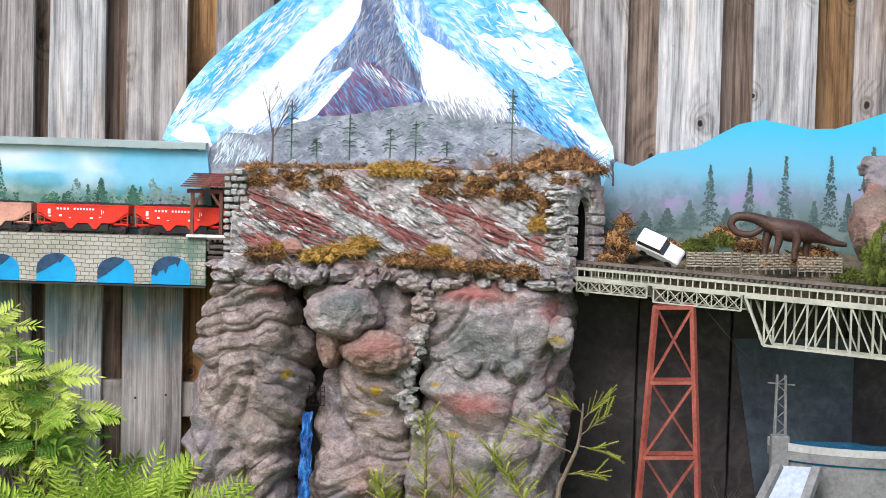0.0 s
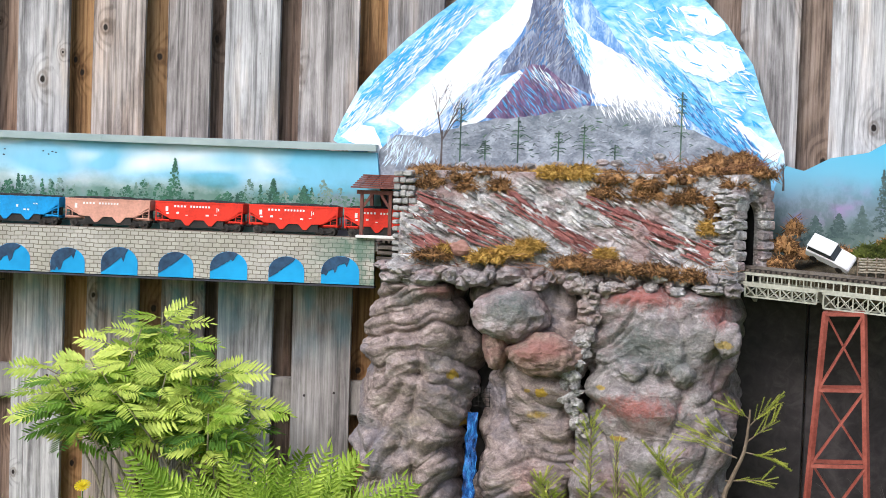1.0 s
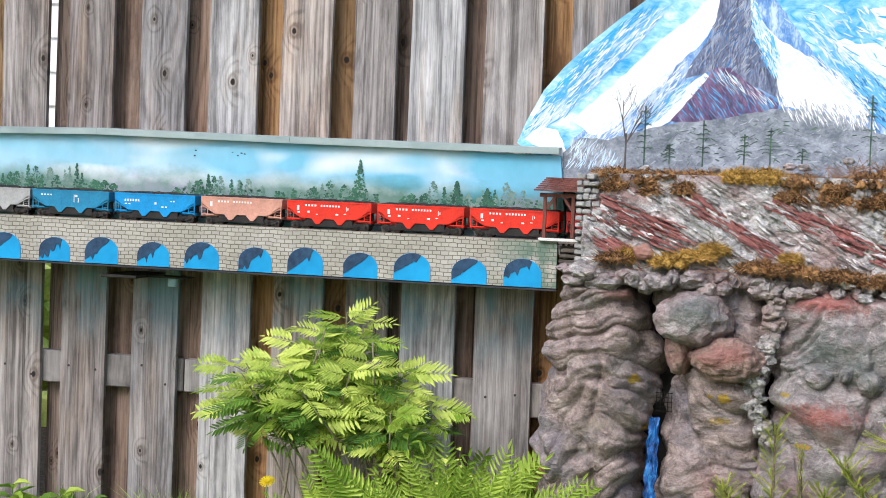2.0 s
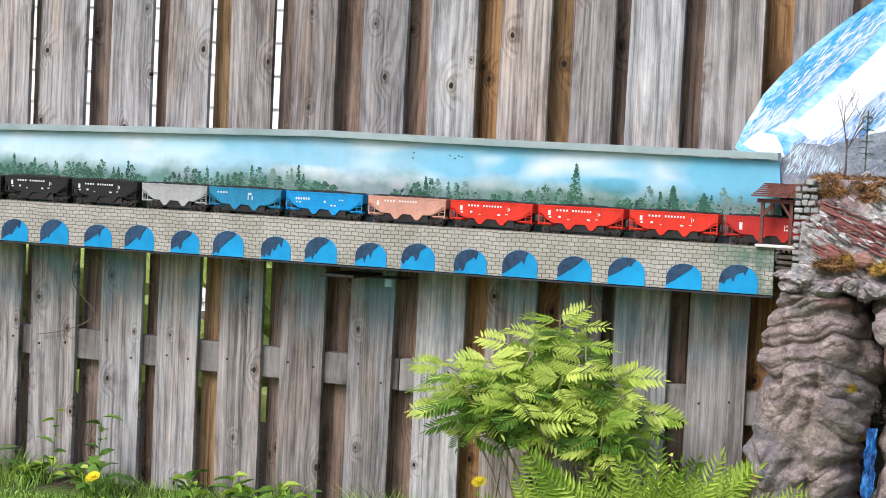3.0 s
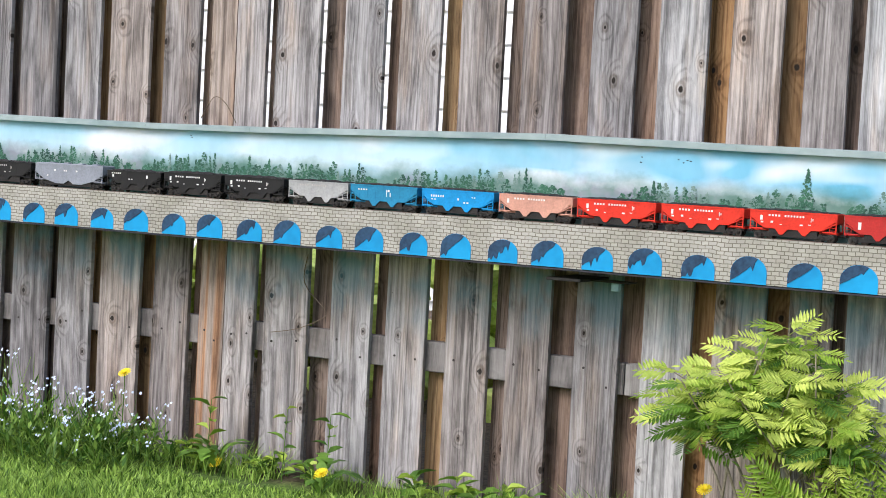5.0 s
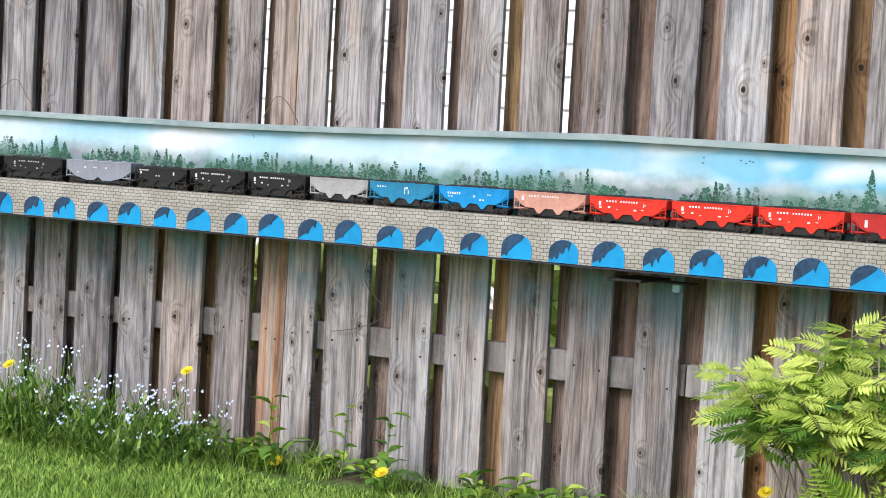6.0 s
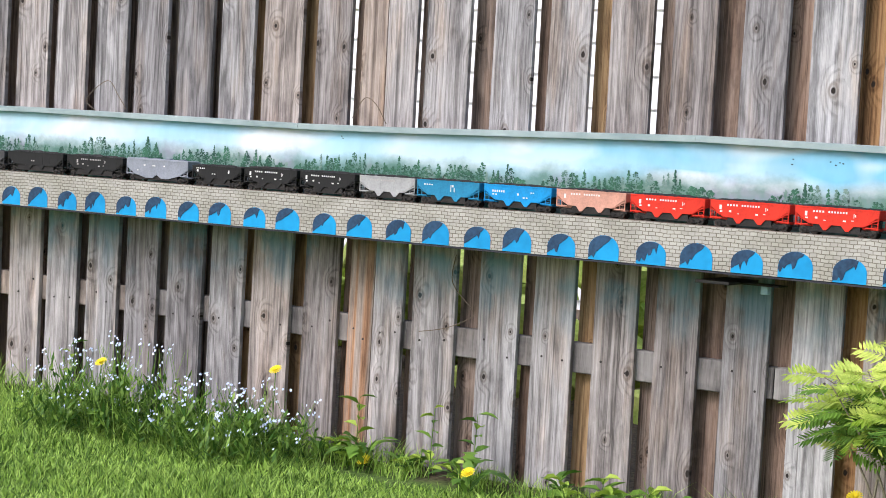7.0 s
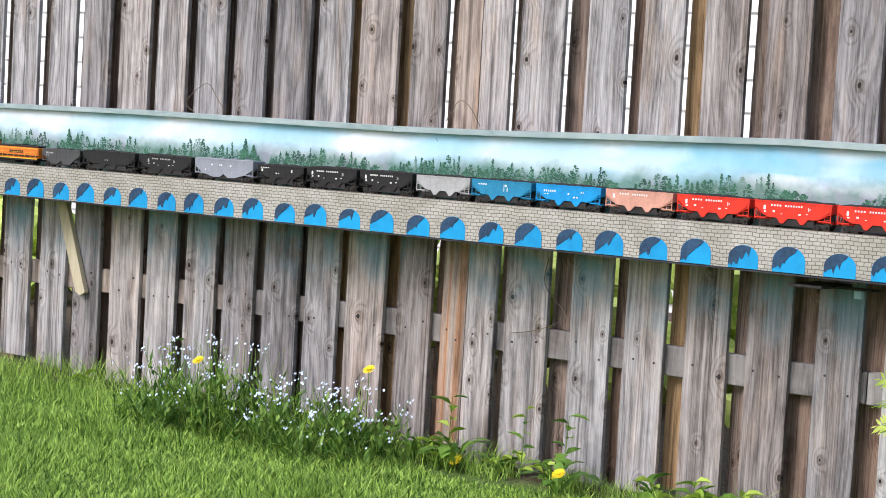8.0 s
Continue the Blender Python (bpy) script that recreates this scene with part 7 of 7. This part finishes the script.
def make_conifers():
    rng = random.Random(29)
    twigs = [finish(conifer_twig(s, 0.09 + 0.02 * s), "twig", NEEDLE) for s in range(3)]
    twigs += [finish(conifer_twig(s + 5, 0.09), "twig", LEAF_GREEN_NEEDLE) for s in range(2)]
    # seedling with a bent bare stem
    tree = thing("spruce_seedling", "small sparse yellow-green spruce seedling before the rock", "conifer", "seedlings before the rock")
    trunk = [(0.599, -0.45, 0.286, 0.006), (0.616, -0.45, 0.351, 0.005), (0.642, -0.45, 0.416, 0.004), (0.65, -0.45, 0.48, 0.003), (0.652, -0.45, 0.512, 0.002)]
    trunk.insert(0, (trunk[0][0] - 0.02, -0.45, 0.0, 0.007))
    part("trunk", tube(bmesh.new(), smooth_path(trunk, 4), 7), BARK, tree)
    for a, b in zip([(0.65, -0.45, 0.473), (0.646, -0.45, 0.416), (0.627, -0.45, 0.402), (0.649, -0.45, 0.441), (0.613, -0.46, 0.429), (0.603, -0.45, 0.35), (0.65, -0.45, 0.492), (0.619, -0.46, 0.442)], [(0.697, -0.45, 0.526), (0.708, -0.47, 0.408), (0.537, -0.46, 0.439), (0.707, -0.44, 0.487), (0.537, -0.45, 0.457), (0.692, -0.45, 0.356), (0.617, -0.46, 0.512), (0.568, -0.47, 0.473)]):
        a, b = Vector(a), Vector(b)
        limb = part("limb", bar(bmesh.new(), a, b, 0.0018, 0.001, 5), BARK, tree)
        for k in range(9):
            ob = new("twig", rng.choice(twigs[:3]))
            ob.parent = tree
            d = (b - a).normalized() + Vector((rng.uniform(-0.6, 0.6), rng.uniform(-0.4, 0.4), rng.uniform(-0.3, 0.6)))
            ob.matrix_basis = Matrix.Translation(a.lerp(b, 0.25 + 0.09 * k)) @ turn_to(d) @ Matrix.Scale(rng.uniform(0.28, 0.55), 4)
    for spec, label in (([(0.3, -0.43, 0.465), (0.301, -0.43, 0.272)], "brownish yellow conifer shoot before the rock"), ([(0.449, -0.44, 0.395), (0.529, -0.44, 0.282)], "low yellow-green conifer before the rock"), ([(0.189, -0.44, 0.321), (0.222, -0.44, 0.258)], "low golden conifer tuft before the rock"), ([(0.413, -0.46, 0.333), (0.429, -0.46, 0.231)], "low green conifer tuft before the rock"), ([(0.359, -0.43, 0.403), (0.362, -0.43, 0.274)], "thin green conifer shoot before the rock")):
        plant = thing("conifer_shoot", label, "conifer", "seedlings before the rock")
        top, low = Vector(spec[0]), Vector(spec[1])
        foot = Vector((low.x, low.y, 0.0))
        part("trunk", tube(bmesh.new(), smooth_path([(*foot, 0.006), (*low, 0.004), (*top, 0.002)], 4), 6), BARK, plant)
        n = 40
        for k in range(n):
            f = k / (n - 1)
            p = low.lerp(top, f)
            a = k * 2.4
            ob = new("twig", rng.choice(twigs))
            ob.parent = plant
            wide = 0.9 if "low" in label else 0.28
            d = Vector((math.cos(a) * wide, math.sin(a) * wide, 0.55 + f * 0.4))
            ob.matrix_basis = Matrix.Translation(p) @ turn_to(d) @ Matrix.Scale(rng.uniform(0.3, 0.6) * (1.0 if "low" in label else 0.6), 4)


LEAF_GREEN_NEEDLE = leaf_material("green_needles", (0.20, 0.27, 0.03), (0.45, 0.52, 0.09))
make_conifers()


def bare_tree(name, label, base, height, seed, spread_=0.6):
    rng = random.Random(seed)
    tree = thing(name, label, "twig")
    bm = bmesh.new()

    def grow(p, d, length, r, depth):
        q = p + d * length
        bar(bm, p, q, r, r * 0.65, 5)
        if depth == 0:
            return
        for k in range(2 if depth < 3 else 3):
            nd = (d + Vector((rng.uniform(-spread_, spread_), rng.uniform(-0.3, 0.3), rng.uniform(-0.05, 0.35)))).normalized()
            grow(p.lerp(q, rng.uniform(0.6, 1.0)), nd, length * rng.uniform(0.6, 0.85), r * 0.6, depth - 1)

    grow(Vector(base), Vector((0, 0, 1)), height * 0.36, 0.003, 4)
    part("branchwork", bm, simple("grey_twig", (0.06, 0.05, 0.05), (0.14, 0.12, 0.115), 60), tree)


bare_tree("bare_sapling", "bare grey twig set up as a dead tree", [(-0.111, -0.13, 1.03)][0], 0.25, 6, 0.8)
bare_tree("dry_bush", "dry brown bush under the bridge", [(0.994, -0.3, 0.259)][0][:2] + (0.0,), 0.42, 12, 0.8)
bare_tree("brown_twig", "dry brown fern twig hanging over the portal", [(0.716, -0.15, 0.999)][0], 0.08, 9, 1.0)


def make_top_twigs():
    rng = random.Random(37)
    heap = thing("twig_litter", "dry needles and twigs lying over the tunnel top", "twig litter", kind="stuff")
    bm = bmesh.new()
    for i in range(420):
        x = 0.36 + 0.32 * rng.random() ** 0.7
        p = Vector((x, rng.uniform(-0.23, -0.10), 1.02 + 0.04 * (x - 0.3) + rng.uniform(0, 0.03)))
        d = Vector((rng.uniform(-1, 1), rng.uniform(-1, 0.6), rng.uniform(-0.4, 0.7))).normalized() * rng.uniform(0.015, 0.05)
        bar(bm, p, p + d, 0.0009, 0.0005, 3)
    for i in range(160):
        p = Vector((rng.uniform(-0.17, 0.6), rng.uniform(-0.33, -0.28), rng.uniform(0.79, 0.84)))
        d = Vector((rng.uniform(-1, 1), rng.uniform(-1, 0.2), rng.uniform(-0.4, 0.4))).normalized() * rng.uniform(0.01, 0.05)
        bar(bm, p, p + d, 0.0009, 0.0005, 3)
    tagged(part("twigs", bm, simple("rusty_needles", (0.12, 0.05, 0.02), (0.30, 0.15, 0.07), 50), heap), kind="stuff")
    stones = thing("top_stones", "pale pebbles along the tunnel top", "stones")
    for x, z in [(-0.136, 1.029), (-0.06, 1.034), (0.175, 1.043), (0.285, 1.052), (0.32, 1.052), (0.422, 1.071), (0.106, 1.038)]:
        bm = bmesh.new()
        blob(bm, (x, -0.13, z), (0.016, 0.014, 0.009), 3, 0.3, 1.5, x * 40)
        part("pebble", bm, ROCK_PALE, stones)
    bm = bmesh.new()
    blob(bm, [(-0.032, -0.3, 0.839)][0], (0.024, 0.015, 0.018), 3, 0.25, 1.2, 3.3)
    part("pink_stone", bm, simple("pink_stone", (0.26, 0.13, 0.10), (0.42, 0.24, 0.19), 60), stones)


make_top_twigs()


# ---- things by the fence foot ----
def make_stakes():
    stake = thing("leaning_stake", "pale raw wooden stake leaning on the fence", "wooden stake")
    a, b = [Vector(v) for v in [(-4.635, -0.012, 0.74), (-4.496, -0.012, 0.371)]]
    part("board", slab(bmesh.new(), [(a.x - 0.028, a.z), (b.x - 0.026, b.z + 0.006), (b.x, b.z - 0.006), (b.x + 0.028, b.z + 0.008), (a.x + 0.028, a.z)], -0.022, -0.003), WOOD_RAW, stake)
    bracket = thing("shelf_bracket", "dark metal bracket under the shelf with a blue clip", "bracket")
    p = Vector([(-1.312, -0.09, 0.694)][0])
    part("arm", box(bmesh.new(), (p.x - 0.16, -0.19, 0.699), (p.x - 0.06, -0.002, 0.707), 0.001), BLACK_METAL, bracket)
    part("strip", box(bmesh.new(), (p.x - 0.06, -0.12, 0.700), (p.x + 0.05, -0.06, 0.704)), BLACK_METAL, bracket)
    part("clip", box(bmesh.new(), (p.x - 0.012, -0.095, 0.676), (p.x + 0.010, -0.075, 0.6995), 0.002), simple("pale_blue_plastic", (0.28, 0.48, 0.58), (0.42, 0.62, 0.70), 40), bracket, "pale blue clip")
    vine = thing("dead_vine", "dry thin vine on the fence boards", "vine")
    for pts in ([(-3.934, -0.008, 1.081), (-3.978, -0.01, 1.12), (-3.868, -0.02, 1.187), (-3.816, -0.015, 1.135), (-3.781, -0.01, 1.09)], [(-2.79, -0.008, 1.094), (-2.741, -0.012, 1.159), (-2.689, -0.02, 1.142), (-2.651, -0.012, 1.082)], [(-2.486, -0.01, 0.448), (-2.388, -0.014, 0.468), (-2.308, -0.012, 0.503), (-2.292, -0.008, 0.53), (-2.371, -0.008, 0.609), (-2.363, -0.008, 0.696)]):
        path = smooth_path([(*p, 0.0014) for p in pts], 5)
        part("runner", tube(bmesh.new(), path, 5), STICK, vine)


make_stakes()


def dandelion(at, height, seed):
    rng = random.Random(seed)
    x, y = at[0], at[1]
    plant = thing("dandelion", "yellow dandelion in bloom at the fence foot", "dandelion", "dandelions", at=(x, y, ground_height(x, y)))
    part("stalk", bar(bmesh.new(), (0, 0, 0), (0.004, 0, height), 0.002, 0.0016, 6), LEAF_GREEN, plant)
    bm = bmesh.new()
    for ring, (n, r, up) in enumerate(((16, 0.021, 0.15), (14, 0.017, 0.4), (11, 0.012, 0.8), (7, 0.006, 1.4))):
        for i in range(n):
            a = 2 * math.pi * (i + ring * 0.4) / n
            d = Vector((math.cos(a), math.sin(a), up)).normalized() * r
            s = Vector((-math.sin(a), math.cos(a), 0)) * 0.0024
            o = Vector((0.004, 0, height))
            bm.faces.new([bm.verts.new(o + v) for v in (-s * 0.5, s * 0.5, d + s, d - s)])
    bmesh.ops.rotate(bm, cent=(0.004, 0, height), matrix=Matrix.Rotation(radians(35), 3, "X"), verts=bm.verts)
    part("flower_head", bm, FLOWER_YELLOW, plant, "bright yellow flower head")
    leaf = bmesh.new()
    pts = [(0, 0)] + [(f * 0.13, (0.008 + 0.014 * f) * (1.0 if i % 2 else 0.45)) for i, f in enumerate(np.linspace(0.15, 0.95, 9))] + [(0.14, 0)]
    vs = [leaf.verts.new((u, w, 0.05 * math.sin(u * 20))) for u, w in pts]
    ws = [leaf.verts.new((u, -w, 0.05 * math.sin(u * 20))) for u, w in pts[1:-1]]
    chain = [vs[0]] + ws + [vs[-1]]
    for i in range(len(vs) - 1):
        q = []
        for v in (vs[i], vs[i + 1], chain[i + 1], chain[i]):
            if v not in q:
                q.append(v)
        leaf.faces.new(q)
    me = finish(leaf, "leaf", LEAF_GREEN)
    for i in range(6):
        ob = new("leaf", me)
        ob.parent = plant
        ob.matrix_basis = pose(0, 0, 0.004, 0, rng.uniform(-35, -5), i * 60 + rng.uniform(-20, 20)) @ Matrix.Scale(rng.uniform(0.7, 1.2), 4)


for i, (x, y, z) in enumerate([(-2.206, -0.13, 0.06), (-2.592, -0.12, 0.024), (-2.855, -0.25, 0.303), (-3.459, -0.4, 0.268)] + [(-0.989, -0.2, 0.199), (-2.123, -0.25, 0.093)] + [(-2.571, -0.15, 0.035)]):
    dandelion((x, y), max(0.03, z - ground_height(x, y)), i)


def make_flowers():
    rng = random.Random(43)
    green, blue = bmesh.new(), bmesh.new()
    clump = thing("forget_me_nots", "clump of pale blue forget-me-nots in the grass", "flowers", kind="stuff")
    heads = [(-3.62, 0.30), (-3.50, 0.34), (-3.42, 0.40), (-3.30, 0.34), (-3.2, 0.27), (-3.08, 0.25), (-2.98, 0.27), (-2.90, 0.24), (-2.82, 0.26)]
    for i in range(520):
        cx, top = heads[int(rng.random() * len(heads))]
        x = cx + rng.gauss(0, 0.07)
        y = -0.30 + 0.22 * (rng.random() + rng.random() - 1) - 0.10 * max(0, -x - 3.0)
        g = ground_height(x, y)
        h = 0.92 * top * rng.uniform(0.25, 1.0)
        lean = Vector((rng.uniform(-0.12, 0.12), rng.uniform(-0.10, 0.05), h))
        p = Vector((x, y, g))
        bar(green, p, p + lean, 0.0014, 0.0008, 3)
        for k in range(8):
            q = p + lean * rng.uniform(0.0, 0.7)
            d = Vector((rng.uniform(-1, 1), rng.uniform(-1, 1), rng.uniform(0, 1.2))).normalized() * rng.uniform(0.025, 0.06)
            s = d.cross(Vector((0, 0, 1))).normalized() * 0.006
            green.faces.new([green.verts.new(v) for v in (q, q + d * 0.5 + s, q + d, q + d * 0.5 - s)])
        if rng.random() < 0.6:
            continue
        for k in range(rng.randrange(1, 5)):
            c = p + lean + Vector((rng.uniform(-0.014, 0.014), rng.uniform(-0.012, 0.012), rng.uniform(-0.012, 0.010)))
            n = Vector((rng.uniform(-0.6, 0.6), -1, rng.uniform(0, 1.2))).normalized()
            u = n.cross(Vector((0, 0, 1))).normalized()
            v = n.cross(u)
            r = rng.uniform(0.0038, 0.0060)
            ring = []
            for j in range(10):
                a, rr = j * math.pi / 5, r * (1.0 if j % 2 == 0 else 0.62)
                ring.append(blue.verts.new(c + (u * math.cos(a) + v * math.sin(a)) * rr))
            blue.faces.new(ring)
    tagged(part("stems", green, FLOWER_LEAF, clump), kind="stuff")
    tagged(part("flowers", blue, FLOWER_BLUE, clump, "pale blue five-petalled flowers"), kind="stuff")


make_flowers()


def make_weeds():
    """Broad-leaved weeds along the fence foot."""
    rng = random.Random(47)
    me = [finish(small_leaf(0.075, 0.12), "leaf", LEAF_GREEN), finish(small_leaf(0.06, 0.2), "leaf", LEAF_LIME_DIM)]
    for i in range(42):
        x = -4.6 + 3.9 * rng.random() if i > 4 else (-2.62, -2.2, -2.35, -3.95, -1.9)[i]
        y = rng.uniform(-0.17, -0.05)
        weed = thing("weed", "broad-leaved green weed at the fence foot", "weed", "weeds along the fence", at=(x, y, ground_height(x, y)))
        tall = 0.22 if i < 4 else rng.uniform(0.03, 0.09)
        part("stem", bar(bmesh.new(), (0, 0, 0), (0.01, 0, tall), 0.002, 0.001, 5), LEAF_GREEN, weed)
        for k in range(9):
            ob = new("leaf", rng.choice(me))
            ob.parent = weed
            a = k * 2.4
            ob.matrix_basis = Matrix.Translation((0.01 * k / 9, 0, tall * (0.15 + 0.85 * k / 8))) @ turn_to((math.cos(a), math.sin(a), rng.uniform(-0.1, 0.6)), rng.uniform(-0.4, 0.4)) @ Matrix.Scale(rng.uniform(0.5, 1.1), 4)


make_weeds()


def make_grass():
    """Blades of the lawn, and longer tufts along the fence."""
    rng = np.random.default_rng(5)

    def blades(n, xr, yr, h0, h1, w, keep):
        x, y = rng.uniform(*xr, n), rng.uniform(*yr, n)
        ok = keep(x, y)
        x, y = x[ok], y[ok]
        n = len(x)
        z = np.array([ground_height(a, b) for a, b in zip(x, y)])
        patch = 0.75 + 0.35 * np.sin(x * 5.3 + 2 * np.sin(y * 4.1)) * np.sin(y * 6.7 + x)
        h, a, lean = rng.uniform(h0, h1, n) * patch, rng.uniform(0, 2 * np.pi, n), rng.uniform(0.15, 0.95, n)
        b = rng.uniform(0, 2 * np.pi, n)
        wx, wy = np.cos(a) * w, np.sin(a) * w
        dx, dy = np.cos(b) * lean * h, np.sin(b) * lean * h
        p = np.stack([x, y, z - 0.004], 1)
        s = np.stack([wx, wy, 0 * wx], 1)
        mid = p + np.stack([dx * 0.35, dy * 0.35, h * 0.6], 1)
        tip = p + np.stack([dx, dy, h], 1)
        v = np.stack([p - s, p + s, mid + s * 0.7, tip, mid - s * 0.7], 1).reshape(-1, 3)
        i = np.arange(n) * 5
        f = np.concatenate([np.stack([i, i + 1, i + 2, i + 4], 1), np.stack([i + 4, i + 2, i + 3, i + 3], 1)])
        return v, [tuple(q) if q[2] != q[3] else tuple(q[:3]) for q in f.tolist()]

    for name, label, args in (
        ("grass", "mown green lawn grass", (150000, (-5.9, -0.9), (-1.75, -0.08), 0.018, 0.058, 0.0026, lambda x, y: y < -0.16 - 0.10 * np.sin(x * 3.1) ** 2 - 0.06 * np.clip(x + 2.9, 0, 1))),
        ("lawn_grass", "mown green lawn grass further out", (70000, (-8.0, 4.0), (-6.0, -0.3), 0.03, 0.08, 0.0045, lambda x, y: (y < -1.75) | (x > -0.9) & (y < -0.55) | (x < -5.9))),
        ("tall_grass", "longer grass tufts along the fence", (20000, (-5.4, -0.3), (-0.55, -0.02), 0.04, 0.13, 0.0018, lambda x, y: (np.sin(x * 9) + np.sin(x * 23 + 1) + np.where(x < -2.7, 0.9, 0.5) > 0.2) & (y > -0.20 - 0.25 * (x < -2.75))))):
        v, f = blades(*args)
        me = bpy.data.meshes.new(name)
        me.from_pydata(v.tolist(), [], f)
        me.materials.append(GRASS_BLADE)
        tagged(new(name, me), label, "grass", kind="stuff")


make_grass()


# ---- keyed train ----
def motions():
    for ob, offset in TRAIN:
        walk(ob, [(t, pose(-0.691 - 0.145 * t + offset, -0.125, DECK + 0.012)) for t in range(9)])


motions()
